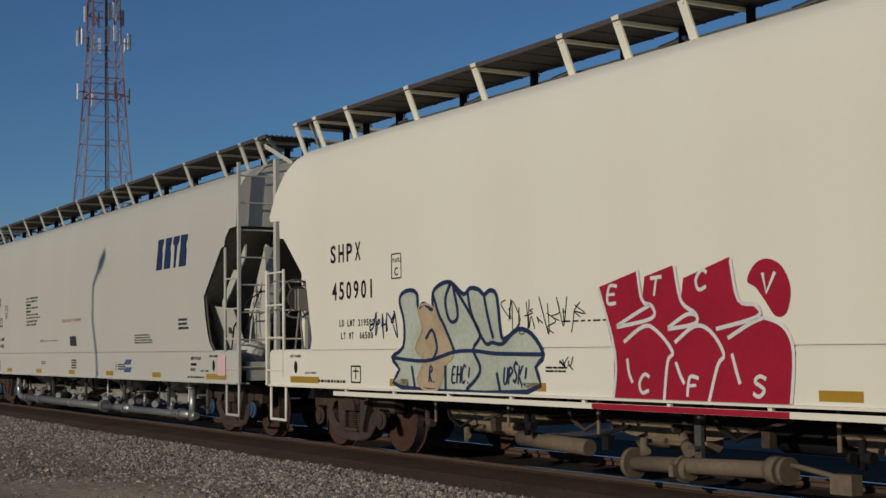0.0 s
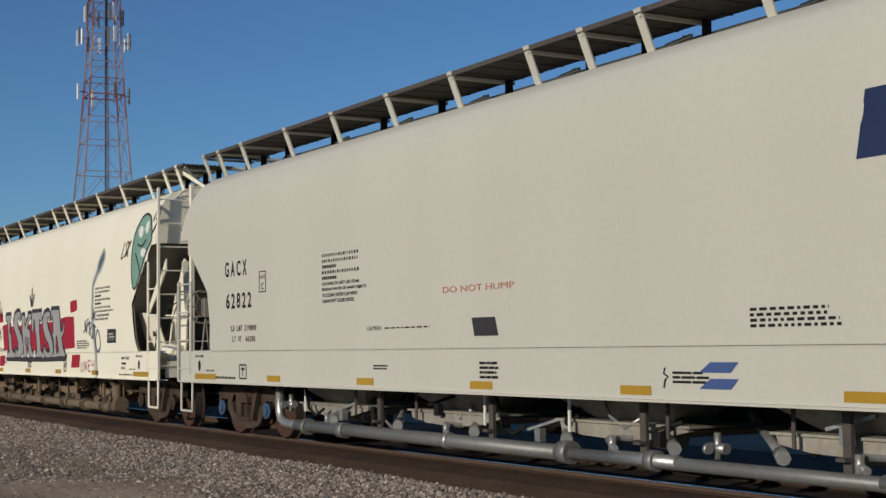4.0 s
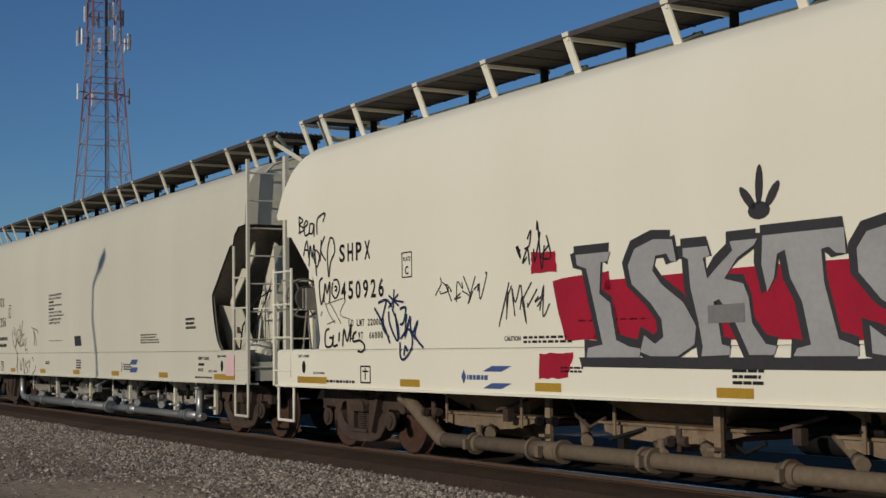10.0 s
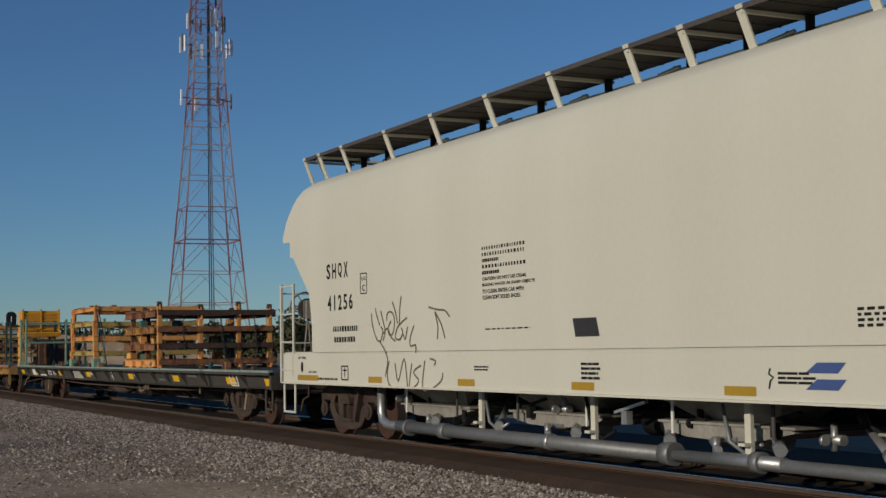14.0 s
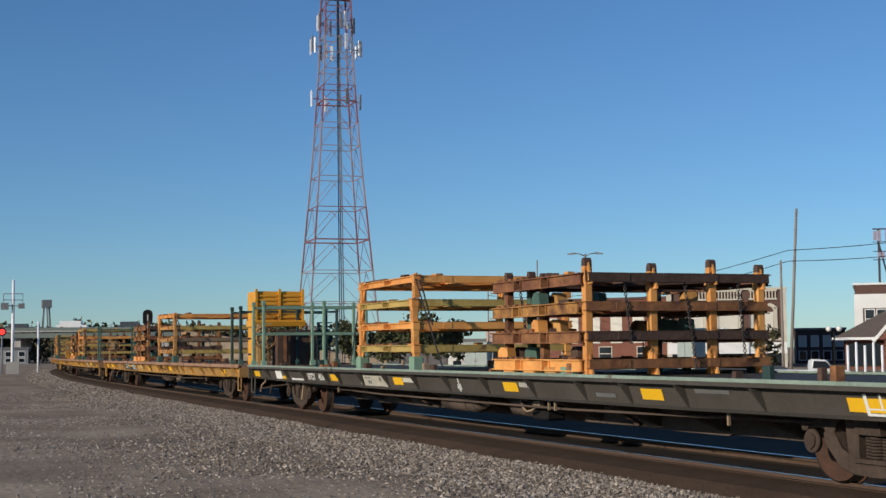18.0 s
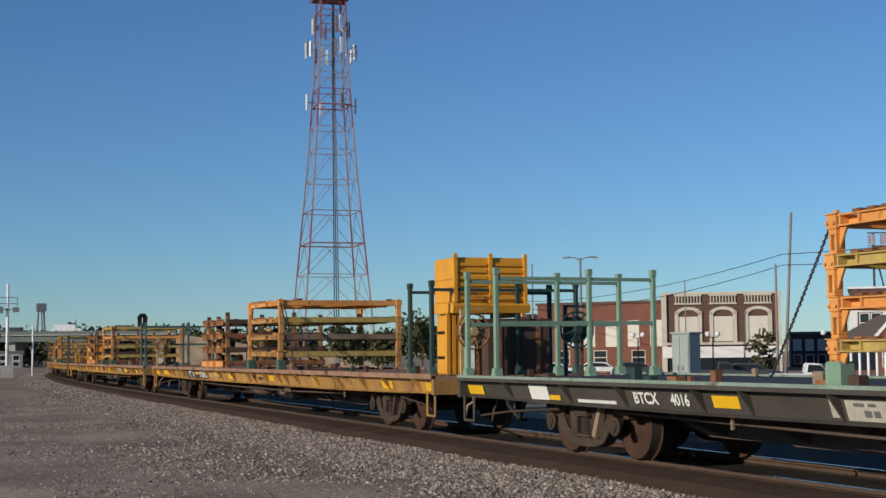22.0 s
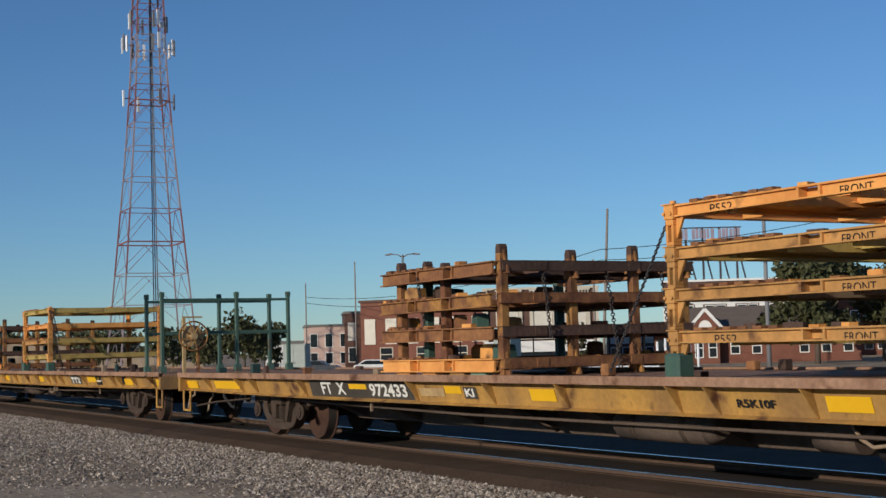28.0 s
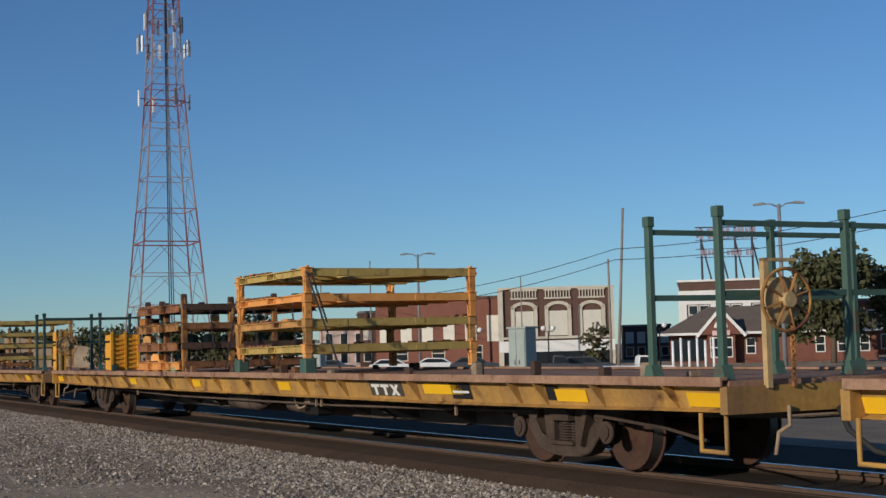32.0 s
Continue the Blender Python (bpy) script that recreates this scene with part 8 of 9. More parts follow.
def depot():
    # brick station with a low hipped roof and a white gabled porch
    d = thing("brick_depot", "low red brick station with a dark hipped roof and white eaves", "building", m=facade_frame(48.0, 150, 48.0 + 2))
    bm = bmesh.new()
    box(bm, -10.5, 10.5, 0.8, 10, 0, 3.1)
    part("wall", bm, BRICKM, d)
    bm = bmesh.new()
    v = [bm.verts.new(p) for p in ((-11.6, -0.3, 3.2), (11.8, -0.3, 3.2), (11.8, 11, 3.2), (-11.6, 11, 3.2), (-6.5, 5.3, 6.0), (6.5, 5.3, 6.0))]
    for f in ((0, 1, 5, 4), (1, 2, 5), (2, 3, 4, 5), (3, 0, 4), (3, 2, 1, 0)):
        bm.faces.new([v[k] for k in f])
    part("roof", bm, ROOFM, d)
    bm = bmesh.new()
    box(bm, -11.7, 11.9, -0.42, -0.3, 2.98, 3.24), box(bm, -11.72, -11.6, -0.3, 11, 2.98, 3.24)
    part("eave_board", bm, WHITEWALL, d)
    gab = part("gable", shape(prism, [(-7.2, 3.0), (-3.2, 3.0), (-5.2, 5.4)], -0.9, 2.0), BRICKM, d)
    bm = bmesh.new()
    beam(bm, (-7.7, -0.95, 2.8), (-5.2, -0.95, 5.65), 0.2, 0.32), beam(bm, (-2.7, -0.95, 2.8), (-5.2, -0.95, 5.65), 0.2, 0.32)
    part("verge_board", bm, WHITEWALL, gab)
    bm = bmesh.new()
    prism(bm, [(-5.2 + 0.7 * math.cos(a * 0.3927), 3.7 + 0.8 * math.sin(a * 0.3927)) for a in range(9)], -0.96, -0.9)
    part("fan_window", bm, WHITEWALL, gab)
    bm = bmesh.new()
    box(bm, -6.1, -4.3, -0.96, -0.9, 2.9, 3.4)
    part("name_board", bm, PINK, gab)
    part("porch_wall", shape(box, -6.6, -3.8, -0.6, 0.8, 0, 3.0), BRICKM, d)
    for x in (-5.9, -4.5):
        window(d, x, 0.7, 0.7, 1.9, WHITEWALL, GLASSM, True, -0.62)
    bm = bmesh.new()
    box(bm, -10.2, -7.0, 0.70, 0.80, 0.3, 2.6)
    part("dark_doorway", bm, GLASSM, d)
    for x in (-2.2, 0.0, 4.8, 7.0, 9.2):
        window(d, x, 1.0, 0.8, 1.5, WHITEWALL, GLASSM, True, 0.78)
    # white-fronted building behind
    w = thing("white_fronted_building", "two-storey dark brick building with a white upper front and sash windows", "building", m=facade_frame(49.2, 178, 49.2 + 2))
    part("wall", shape(box, -7.4, 12, 0, 16, 0, 9.7), BRICKDARK, w)
    bm = bmesh.new()
    box(bm, -7.5, 12.1, -0.14, 0.0, 6.9, 8.6)
    part("white_band", bm, WHITEWALL, w)
    for k in range(5):
        bm = bmesh.new()
        x = -7.0 + k * 3.9
        box(bm, x - 0.5, x + 0.5, -0.12, 0.0, 3.6, 6.9)
        part("white_pier", bm, WHITEWALL, w)
        for j in (0, 1):
            window(w, x + 1.3 + j * 1.35, 4.5, 1.0, 2.2, WHITEWALL, GLASSM, True, -0.02)
        part("white_sill", shape(box, x + 0.5, x + 3.4, -0.12, 0.0, 3.6, 4.2), WHITEWALL, w)
    bm = bmesh.new()
    box(bm, -7.6, 12.2, -0.25, 16, 9.7, 9.95)
    part("cornice", bm, WHITEWALL, w)
    # bare billboard frame on its roof
    f = thing("billboard_frame", "bare steel billboard frame on a roof with faded panels", "billboard frame", m=facade_frame(49.7, 182, 49.7 + 12))
    for k in range(4):
        x = -3.0 + k * 2.15
        part("upright", shape(beam, (x, 0, 9.95), (x, 0, 16.75), 0.24), DARKSTEEL, f)
        part("stay", shape(beam, (x, 0.1, 15.1), (x + 1.8, 3.0, 9.95), 0.16), DARKSTEEL, f)
    for z in (12.9, 13.95, 15.1, 16.7):
        part("rail", shape(beam, (-3.7, 0, z), (4.1, 0, z), 0.15 if z > 16 else 0.09), DARKSTEEL, f)
    rnd = random.Random(5)
    for z0, z1 in ((15.2, 16.6), (13.0, 13.85)):
        for k in range(16):
            if rnd.random() < 0.85:
                x = -3.65 + k * 0.48
                part("panel", shape(box, x, x + rnd.uniform(0.30, 0.44), -0.17, -0.13, z0 + rnd.uniform(0, 0.15), z1 - rnd.uniform(0, 0.15)), FADEDPINK, f)


DARKSTEEL = material("dark steel frame", (0.07, 0.065, 0.075), 0.7, 0.2, amount=0.4, size=0.6, fine=0.3)
FADEDPINK = material("faded pink panel", (0.36, 0.31, 0.37), 0.8, amount=0.4, size=0.8, fine=0.3)
depot()


PALEWALL = material("dusty pale wall", (0.36, 0.35, 0.33), 0.85, amount=0.4, size=1.2, fine=0.2)


def low_buildings():
    for turn, d, w, h, dep, m, lab in ((65.1, 190, 6.0, 5.6, 10, PINKWALL, "pale pink two-storey building"), (63.3, 188, 7.5, 7.2, 12, BRICKDARK, "brown building with tall white windows"),
                                       (66.9, 150, 4.0, 3.2, 6, WHITEWALL, "small white shed beside the street"), (52.9, 200, 6.5, 4.6, 9, BRICKDARK, "low brown brick building in a gap"),
                                       (84.9, 235, 6, 2.4, 8, PALEWALL, "low pale building under the bridge"), (44.0, 190, 16, 7.0, 12, BRICKM, "brick building behind trees"),
                                       (41.0, 170, 9, 7.5, 12, STONEM, "pale stone building behind the tracks")):
        b = thing("street_building", lab, "building", m=facade_frame(turn, d, turn + 3))
        part("wall", shape(box, -w / 2, w / 2, 0, dep, 0, h), m, b)
        part("roof", shape(box, -w / 2 - 0.15, w / 2 + 0.15, -0.15, dep + 0.15, h, h + 0.3), ROOFFLAT, b)
        n = max(2, int(w / 1.6))
        for k in range(n):
            x = -w / 2 + (k + 0.5) * w / n
            window(b, x, h * 0.52, min(0.9, w / n * 0.6), h * 0.3, WHITEWALL, BLINDM if m is BRICKDARK else GLASSM, False)
            window(b, x, h * 0.12, min(0.9, w / n * 0.6), h * 0.25, WHITEWALL, GLASSM, False)


low_buildings()


def pole(turn, d, h, r, lab, arm=None, lean=0.0):
    p = thing("utility_pole" if not arm else "street_lamp", lab, "pole" if not arm else "street lamp", m=Matrix.Translation(there(turn, d)) @ Matrix.Rotation(radians(turn), 4, "Z"))
    part("pole", shape(tube, (0, 0, -1.55), (lean, 0, h), r, 10, r * 0.7), POLEM if not arm else GREYSTEEL, p)
    for s in arm or ():
        bm = bmesh.new()
        hose(bm, [(0, 0, h - 0.3), (s * 0.6, 0, h + 0.02), (s * 1.3, 0, h + 0.08)], 0.06, 6)
        a = part("arm", bm, GREYSTEEL, p)
        bm = bmesh.new()
        prism(bm, [(s * 1.2, h - 0.02), (s * 2.05, h - 0.07), (s * 2.05, h + 0.08), (s * 1.2, h + 0.2)], -0.17, 0.17)
        part("lamp_head", bm, GREYSTEEL, a)
    return p


pole(54.10, 120, 13.0, 0.15, "tall grey wooden utility pole", lean=0.85), pole(54.35, 121, 8.8, 0.13, "shorter pale pole beside a taller one")
pole(62.05, 165, 12.6, 0.18, "tall street lamp with two arms", (-1, 1)), pole(47.55, 118, 12.6, 0.21, "tall street lamp with two arms", (-1, 1))
pole(64.0, 150, 11.0, 0.10, "thin bare pole by the street"), pole(66.0, 150, 8.8, 0.09, "thin bare pole by the street"), pole(57.9, 160, 9.4, 0.09, "thin bare pole by the street")


def wires():
    a, b = there(54.05, 120, 9.2), there(40.0, 110, 12)
    e = there(66.0, 190, 8.5)
    for k, (p, q, sag) in enumerate(((a, b, 0.8), (a + Vector((0, 0, -0.9)), b + Vector((0, 0, -1.2)), 0.9), (e, a, 1.6), (e + Vector((0, 0, -0.8)), a + Vector((0, 0, -0.9)), 1.8))):
        bm = bmesh.new()
        pts = [p + (q - p) * (i / 14) - Vector((0, 0, sag * 4 * (i / 14) * (1 - i / 14))) for i in range(15)]
        hose(bm, pts, 0.03, 4)
        tagged(part("overhead_wire", bm, CABLEM), "thin black overhead wire between poles", "wire", "overhead wires")


wires()


def leaf_material(name, col):
    m = material(name, col, 0.7, amount=0.5, size=1.5, fine=0.2, bump=0)
    return m


LEAFM = leaf_material("dark olive leaves", (0.075, 0.078, 0.035))
LEAFM2 = leaf_material("brown olive leaves", (0.095, 0.085, 0.045))
BARKM = material("brown bark", (0.12, 0.09, 0.07), 0.9, fine=0.4, bump=0.3)


def tree(turn, d, h, w, seed, leaf, label, trunk=0.3, count=2600, size=0.32, category="tree"):
    rnd = np.random.RandomState(seed)
    t = thing("tree" if trunk else "shrub", label, category, "trees beyond the tracks", m=Matrix.Translation(there(turn, d)))
    tips = []
    if trunk:
        bm = bmesh.new()
        tube(bm, (0, 0, -1.55), (0.1, 0, h * 0.45), 0.03 * h, 8, 0.018 * h)
        for k in range(9):
            a, z = k * 2.4, h * (0.28 + 0.04 * k)
            e = (w * 0.36 * math.cos(a), w * 0.36 * math.sin(a), z + h * 0.25)
            tube(bm, (0.06, 0, z), e, 0.011 * h, 6, 0.004 * h)
            tips.append(e)
        part("trunk", bm, BARKM, t)
    lumps = [(rnd.uniform(-0.34, 0.34) * w, rnd.uniform(-0.34, 0.34) * w, h * (rnd.uniform(0.26, 0.88) if trunk else rnd.uniform(-0.2, 0.8)), w * rnd.uniform(0.13, 0.24)) for _ in range(22)]
    co, faces = [], []
    for i in range(count):
        lx, ly, lz, lr = lumps[rnd.randint(len(lumps))]
        v = rnd.normal(size=3)
        v *= lr * rnd.uniform(0.55, 1.05) / np.linalg.norm(v)
        c = np.array((lx, ly, lz)) + v
        a, b = rnd.normal(size=3), rnd.normal(size=3)
        a /= np.linalg.norm(a)
        b -= a * (a @ b)
        b /= np.linalg.norm(b)
        s = size * rnd.uniform(0.6, 1.3)
        k = len(co)
        co += [tuple(c + a * s), tuple(c + b * s * 0.6), tuple(c - a * s), tuple(c - b * s * 0.6)]
        faces.append((k, k + 1, k + 2, k + 3))
    me = bpy.data.meshes.new("crown")
    me.from_pydata(co, [], faces)
    me.materials.append(leaf)
    new("crown", me).parent = t
    return t


tree(45.7, 135, 9.8, 9.0, 5, LEAFM, "broad dark green tree with an uneven crown behind the depot", 0.3, 5200, 0.30)
tree(43.2, 140, 8.6, 8.0, 6, LEAFM, "broad dark green tree behind the depot", 0.3, 3600, 0.30)
for turn, d, h, w, seed in ((68.5, 140, 5.6, 6.0, 7), (67.7, 145, 4.6, 4.5, 8), (69.6, 150, 4.6, 6.0, 9), (71.3, 160, 4.8, 6, 14), (74.0, 190, 5.0, 8, 15)):
    tree(turn, d, h, w, seed, LEAFM, "dark green bushy tree behind the train", 0.25, 1500, 0.28)
tree(54.9, 125, 4.2, 2.6, 10, LEAFM2, "slim olive green shrub beside the poles", 0, 900, 0.2, "shrub")
for k in range(16):
    tree(73.5 + k * 0.95, 260 + 12 * (k % 4), 5.2 + 1.6 * ((k * 7) % 4) / 3, 13, 30 + k, LEAFM if k % 2 else LEAFM2, "distant dark olive trees near the bridge", 0.25, 900, 0.55)


def bridge():
    b = thing("road_bridge", "long grey-green road bridge on concrete piers in the distance", "bridge", m=Matrix.Translation(there(84.0, 250)) @ Matrix.Rotation(radians(70), 4, "Z"))
    part("girder", shape(box, -40, 25, 0, 9, 4.3, 5.3), BRIDGEM, b)
    part("deck", shape(box, -40, 25, -0.4, 9.4, 5.3, 5.5), CONCRETE, b)
    bm = bmesh.new()
    box(bm, -40, 25, -0.4, -0.25, 5.5, 6.05)
    part("parapet", bm, BRIDGEM, b)
    for x in (-30, -16, -3, 10, 22):
        part("pier", shape(box, x - 0.7, x + 0.7, 1, 8, -1.6, 4.3), CONCRETE, b)
    prismpts = [(25, -1.6), (60, -1.6), (60, 0), (25, 5.4)]
    part("embankment", shape(prism, prismpts, 0, 9), GROUNDM, b)


bridge()


def signals():
    n = thing("crossing_mast", "tall silver signal mast with a railed platform and lamp heads", "railway signal", m=Matrix.Translation(there(84.75, 120)) @ Matrix.Rotation(radians(84.75), 4, "Z"))
    part("mast", shape(tube, (0, 0, -1.0), (0, 0, 7.6), 0.16, 10, 0.11), PANELW, n)
    bm = bmesh.new()
    box(bm, -0.75, 0.75, -0.3, 0.3, 5.5, 5.56)
    for x in (-0.75, 0.75):
        for y in (-0.3, 0.3):
            tube(bm, (x, y, 5.5), (x, y, 6.5), 0.025, 5)
    for z in (6.0, 6.5):
        for y in (-0.3, 0.3):
            tube(bm, (-0.75, y, z), (0.75, y, z), 0.02, 5)
    part("platform", bm, GREYSTEEL, n)
    bm = bmesh.new()
    box(bm, -0.95, -0.35, -0.45, -0.2, 5.2, 5.75), box(bm, 0.4, 0.9, -0.45, -0.2, 5.3, 5.7)
    part("lamp_housing", bm, GREYSTEEL, n)
    part("control_box", shape(box, -0.5, 0.5, -0.3, 0.3, -0.8, 1.0), CONCRETE, n)
    r = thing("red_signal", "round signal lamp glowing red beside the mast", "railway signal", m=Matrix.Translation(there(85.15, 119)) @ Matrix.Rotation(radians(85.15), 4, "Z"))
    part("post", shape(tube, (0, 0, -1.0), (0, 0, 3.4), 0.07, 8), GREYSTEEL, r)
    part("hood", shape(tube, (0, 0.1, 3.4), (0, -0.12, 3.4), 0.34, 16), BLACK, r)
    glow = bpy.data.materials.new("red lamp")
    glow.use_nodes = True
    glow.node_tree.nodes["Principled BSDF"].inputs["Emission Color"].default_value = (1, 0.05, 0.04, 1)
    glow.node_tree.nodes["Principled BSDF"].inputs["Emission Strength"].default_value = 1.2
    glow.node_tree.nodes["Principled BSDF"].inputs["Base Color"].default_value = (0.4, 0.02, 0.02, 1)
    part("lens", shape(tube, (0, -0.12, 3.4), (0, -0.16, 3.4), 0.24, 16), glow, r)
    f = thing("block_signal", "dark oval block signal head on a pole behind the train", "railway signal", m=Matrix.Translation(there(79.63, 105)) @ Matrix.Rotation(radians(79.63), 4, "Z"))
    part("pole", shape(tube, (0, 0, -1.5), (0, 0, 4.4), 0.09, 8), PANELW, f)
    bm = bmesh.new()
    prism(bm, [(0.36 * math.cos(a * 0.3927) * (0.9 if a in (4, 12) else 1), 4.15 + (0.28 if 0 <= a <= 8 else -0.28) + 0.32 * math.sin(a * 0.3927)) for a in range(16)], -0.08, 0.08)
    part("head", bm, BLACK, f)
    part("bracket_arm", shape(box, 0.3, 1.0, -0.05, 0.05, 3.0, 3.1), GREYSTEEL, f)
    m = thing("thin_mast", "thin white mast near the crossing", "post", m=Matrix.Translation(there(83.8, 120)))
    part("mast", shape(tube, (0, 0, -1.0), (0, 0, 4.2), 0.08, 8), PANELW, m)


signals()
# ---- a thin leaning pole out of sight, whose shadow falls across the passing cars ----


def shade_pole():
    p = thing("leaning_pole", "thin leaning bare pole beside the lot casting a narrow shadow", "pole")
    k = 15.0
    ray = SUN_FROM / abs(SUN_FROM.y)
    pts = []
    for s, z in ((-26.5, 3.05), (-26.8, 2.85), (-27.2, 2.55), (-27.25, 1.9), (-26.97, 1.16), (-26.9, 0.7)):
        q, _ = on_track(s, -1.6)
        pts.append(Vector((q.x, q.y, z)) + ray * k)
    foot = pts[-1].copy()
    foot.z = LOT
    bm = bmesh.new()
    hose(bm, pts + [foot], 0.055, 8)
    part("pole", bm, POLEM, p)
    part("head", shape(tube, pts[0] + Vector((0.05, 0, 0.06)), pts[1], 0.12, 8), POLEM, p)


shade_pole()


# ---- street clutter beyond the tracks ----
CARWHITE = material("white car paint", (0.75, 0.75, 0.74), 0.3, fine=0.05, bump=0)
CARDARK = material("dark grey car paint finish", (0.06, 0.065, 0.075), 0.3, fine=0.05, bump=0)
RUBBER = material("black tyre rubber", (0.02, 0.02, 0.02), 0.9, fine=0.1)
CABINETM = material("pale grey green cabinet paint", (0.34, 0.38, 0.35), 0.6, amount=0.3, size=0.6, fine=0.15)
GLOBEM = material("milky lamp globe", (0.80, 0.79, 0.74), 0.4, fine=0.05, bump=0)


def parked_vehicle(turn, d, face, paint, label, truck_bed=False):
    p = there(turn, d)
    p.z = ground_z(p.x, p.y)
    c = thing("pickup_truck" if truck_bed else "parked_car", label, "car", "vehicles parked in the street", m=Matrix.Translation(p) @ Matrix.Rotation(radians(face), 4, "Z"))
    low = [(-2.2, 0.35), (2.2, 0.35), (2.25, 0.75), (1.9, 0.95), (-2.1, 1.0), (-2.28, 0.7)]
    top = [(-0.2, 0.98), (1.1, 0.96), (0.7, 1.55), (-0.1, 1.6)] if truck_bed else [(-1.9, 0.99), (1.2, 0.94), (0.5, 1.42), (-1.2, 1.46)]
    for name, outline, y0, y1, m in (("body", low, -0.88, 0.88, paint), ("cabin", top, -0.74, 0.74, paint)):
        bm = bmesh.new()
        prism(bm, outline, y0, y1)
        bmesh.ops.bevel(bm, geom=bm.edges[:], offset=0.07, segments=2, affect="EDGES")
        body = part(name, bm, m, c)
    cx, cz = sum(q[0] for q in top) / 4, sum(q[1] for q in top) / 4
    glass = [(cx + (x - cx) * 0.84, cz + (z - cz) * 0.7) for x, z in top]
    for s in (-1, 1):
        part("side_window", shape(prism, glass, s * 0.74 - 0.01, s * 0.75 + 0.01), GLASSM, c)
    for x in (-1.35, 1.4):
        for s in (-1, 1):
            wheel = part("wheel", shape(tube, (x, s * 0.72, 0.33), (x, s * 0.90, 0.33), 0.33, 16), RUBBER, c)
            part("hub", shape(tube, (x, s * 0.90, 0.33), (x, s * 0.915, 0.33), 0.19, 12), PANELW, wheel)
    for s in (-0.6, 0.6):
        part("headlight", shape(box, 2.18, 2.26, s - 0.16, s + 0.16, 0.62, 0.76), GLOBEM, c)


parked_vehicle(63.15, 131, 60, CARWHITE, "white car parked in the street"), parked_vehicle(61.3, 132, 58, CARWHITE, "pale car parked behind a white one")
parked_vehicle(59.85, 128, 60, CARDARK, "dark car parked in the street"), parked_vehicle(56.6, 104, 58, CARDARK, "dark pickup truck parked before a brick building", True)
parked_vehicle(53.25, 85, 62, CARWHITE, "white pickup truck parked near the poles", True), parked_vehicle(65.6, 135, 55, CARDARK, "dark car parked beside a white shed")
parked_vehicle(55.4, 106, 60, CARDARK, "dark grey car parked before a brick building")


def cabinet(turn, d, w, h, label):
    p = there(turn, d)
    p.z = ground_z(p.x, p.y)
    c = thing("electric_cabinet", label, "cabinet", m=Matrix.Translation(p) @ Matrix.Rotation(radians(turn - 30), 4, "Z"))
    bm = bmesh.new()
    box(bm, -w / 2, w / 2, -0.35, 0.35, 0.0, h)
    bmesh.ops.bevel(bm, geom=bm.edges[:], offset=0.02, segments=1, affect="EDGES")
    part("housing", bm, CABINETM, c)
    part("lid", shape(box, -w / 2 - 0.04, w / 2 + 0.04, -0.39, 0.39, h, h + 0.06), CABINETM, c)
    for s in (-1, 1):
        door = part("door", shape(box, s * w / 4 - w / 4 + 0.03, s * w / 4 + w / 4 - 0.03, -0.37, -0.35, 0.15, h - 0.1), CABINETM, c)
        part("handle", shape(box, s * 0.08 - 0.02, s * 0.08 + 0.02, -0.40, -0.37, h * 0.5, h * 0.5 + 0.15), GREYSTEEL, door)


cabinet(57.9, 45, 0.62, 2.25, "pale grey electric cabinet beside the tracks"), cabinet(66.4, 90, 1.6, 2.4, "wide pale grey cabinet beside the street")


def globe_lamp(turn, d, top):
    p = there(turn, d)
    p.z = ground_z(p.x, p.y)
    h = top - p.z
    c = thing("globe_lamp", "dark lamp post with two milky globes", "street lamp", "globe lamps of the street", m=Matrix.Translation(p) @ Matrix.Rotation(radians(turn), 4, "Z"))
    part("post", shape(tube, (0, 0, 0), (0, 0, h - 0.2), 0.08, 10, 0.05), BLACK, c)
    part("crossbar", shape(box, -0.42, 0.42, -0.03, 0.03, h - 0.24, h - 0.18), BLACK, c)
    for s in (-0.4, 0.4):
        bm = bmesh.new()
        bmesh.ops.create_uvsphere(bm, u_segments=12, v_segments=8, radius=0.22)
        bmesh.ops.translate(bm, verts=bm.verts, vec=(s, 0, h + 0.05))
        part("globe", bm, GLOBEM, c)


for turn in (56.85, 59.8, 52.4):
    globe_lamp(turn, 118, 2.6)


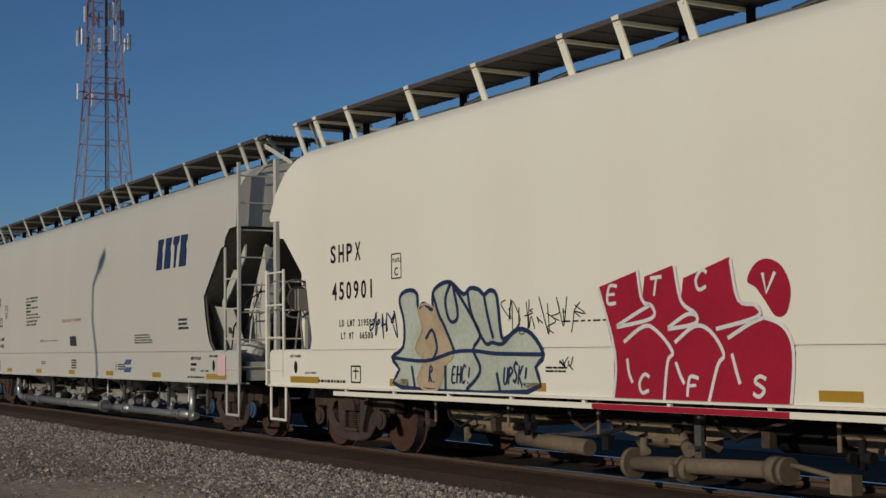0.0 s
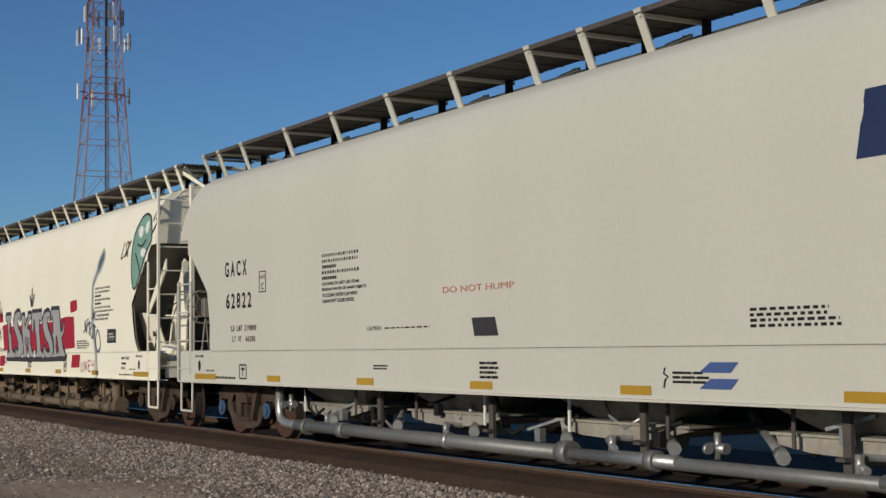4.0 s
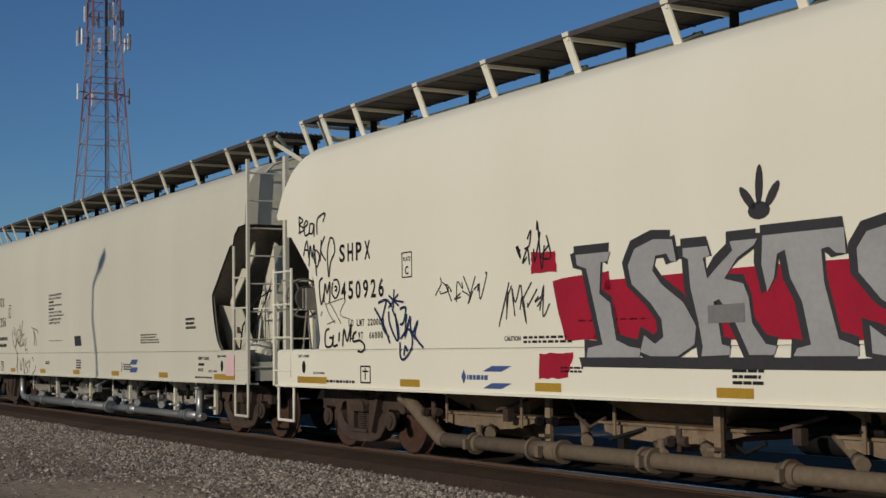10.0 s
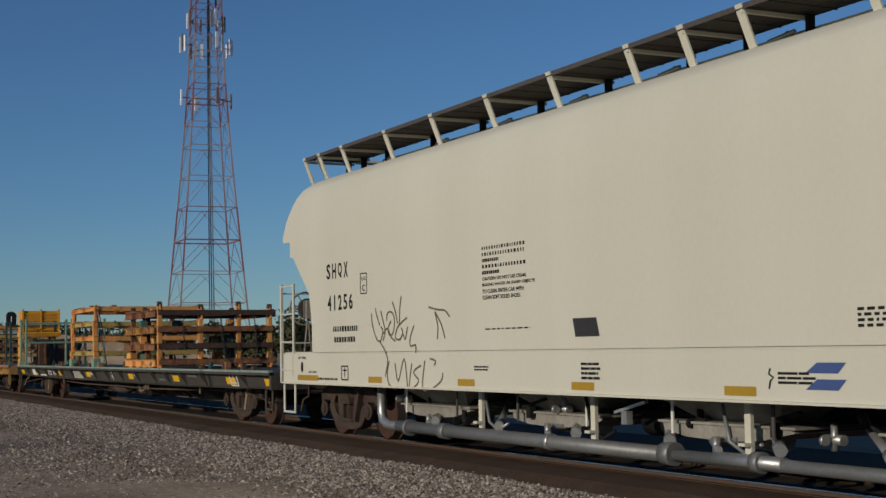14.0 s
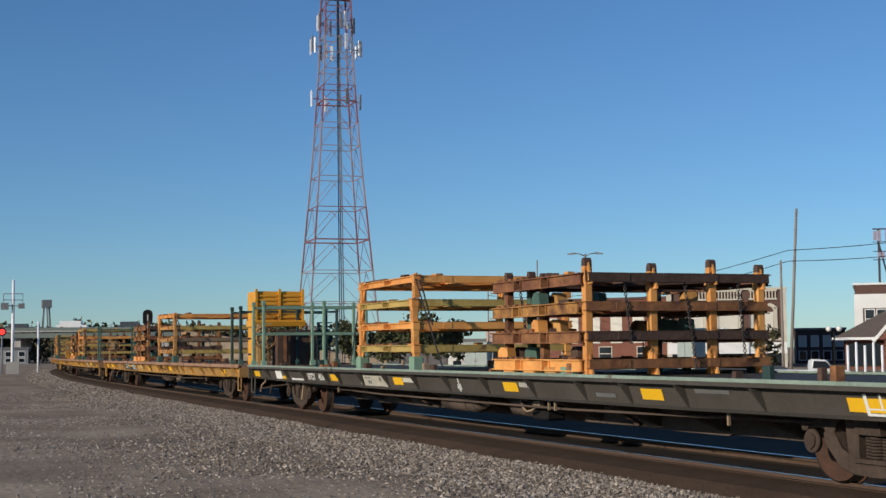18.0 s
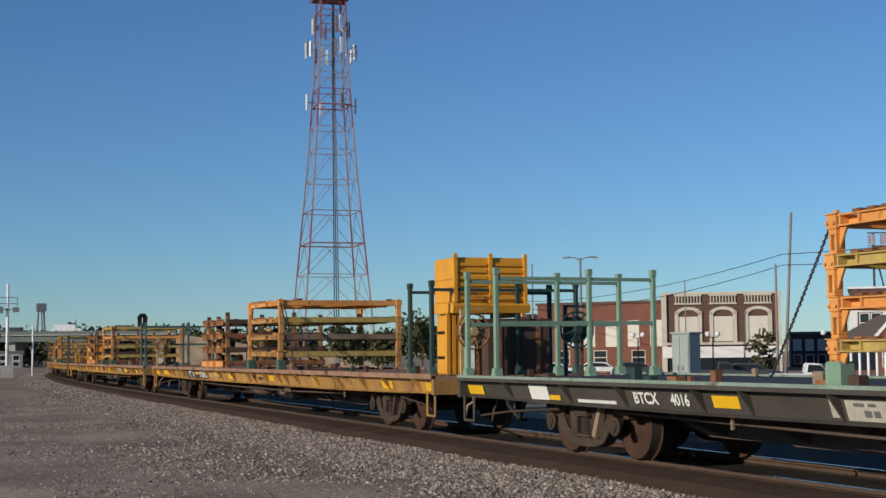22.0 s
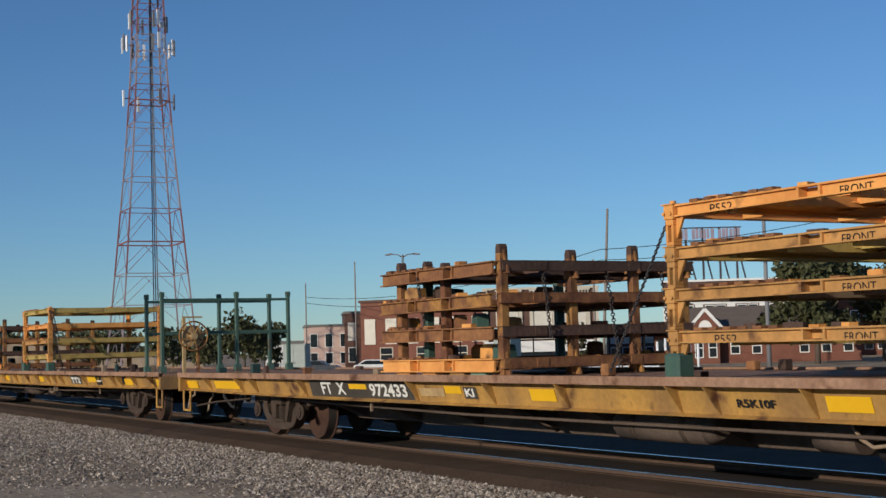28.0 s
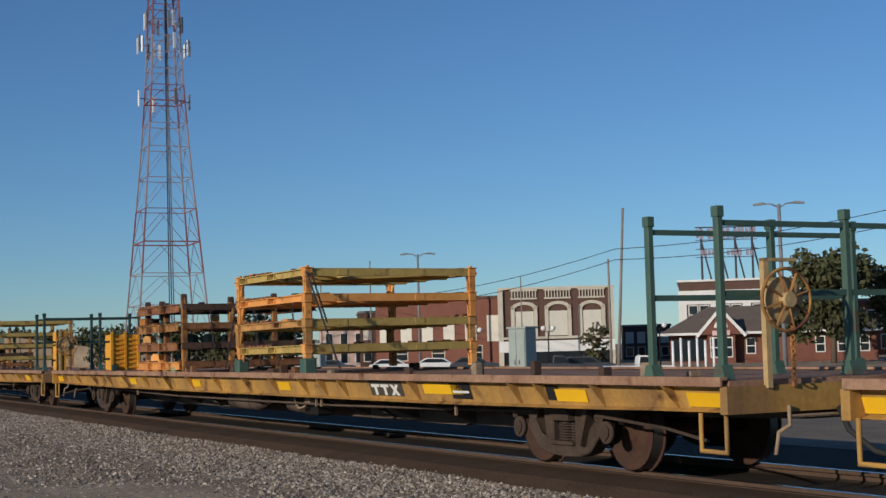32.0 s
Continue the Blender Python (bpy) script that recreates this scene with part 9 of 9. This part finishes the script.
def bollards():
    for k in range(6):
        p = there(51.9 - 0.32 * k, 95)
        p.z = ground_z(p.x, p.y)
        b = part("bollard", shape(tube, (0, 0, 0), (0, 0, 2.4 + 0.2 * (k % 2)), 0.09, 10, 0.08), PANELW)
        b.matrix_world = Matrix.Translation(p)
        tagged(b, "white post in a row before the station", "post", "white posts before the station")


bollards()


def bridge_traffic():
    """Vehicles on the far road bridge, and the slim tower beyond it."""
    m = Matrix.Translation(there(84.0, 250)) @ Matrix.Rotation(radians(70), 4, "Z")
    for x, length, h, paint, label in ((6, 5.2, 1.7, CARWHITE, "white van on the far road bridge"), (16, 4.4, 1.5, CARDARK, "dark car on the far road bridge"), (-3, 4.4, 1.3, CARDARK, "dark car on the far road bridge")):
        v = thing("road_vehicle", label, "vehicle", "vehicles on the road bridge", m=m @ Matrix.Translation((x, 3.0, 5.5)))
        bm = bmesh.new()
        box(bm, -length / 2, length / 2, -0.95, 0.95, 0.35, h * 0.6)
        box(bm, -length * 0.4, length * 0.3, -0.9, 0.9, h * 0.6, h)
        part("body", bm, paint, v)
        for a in (-0.32, 0.32):
            part("wheel", shape(tube, (a * length, -0.98, 0.36), (a * length, 0.98, 0.36), 0.36, 12), RUBBER, v)
    p = there(83.5, 300)
    p.z = ground_z(p.x, p.y)
    t = thing("slim_tower", "slim dark tower with a boxy head beyond the bridge", "tower", m=Matrix.Translation(p))
    for i in (-1, 1):
        for j in (-1, 1):
            part("leg", shape(beam, (i * 1.2, j * 1.2, 0), (i * 0.5, j * 0.5, 11.0), 0.22), GREYSTEEL, t)
    part("head", shape(box, -0.95, 0.95, -0.95, 0.95, 11.0, 12.6), GREYSTEEL, t)
    part("chute", shape(beam, (0.5, 0, 11.0), (4.5, 0, 3.0), 0.25), GREYSTEEL, t)


bridge_traffic()

# ---- what moves ----


def motions():
    for ob, s0, m in RIDERS:
        walk(ob, [(t, car_pose(s0 + TRAVEL[t]) @ m) for t in TIMES])
    steps = [i * 0.14 for i in range(229)] + [32.0]
    turns = [(t, Matrix.Rotation(rolled(t) / R, 4, "Y")) for t in steps]
    for w, a in WHEELSETS:
        home = Matrix.Translation((a, 0, 0))
        walk(w, [(t, home @ m) for t, m in turns])


motions()
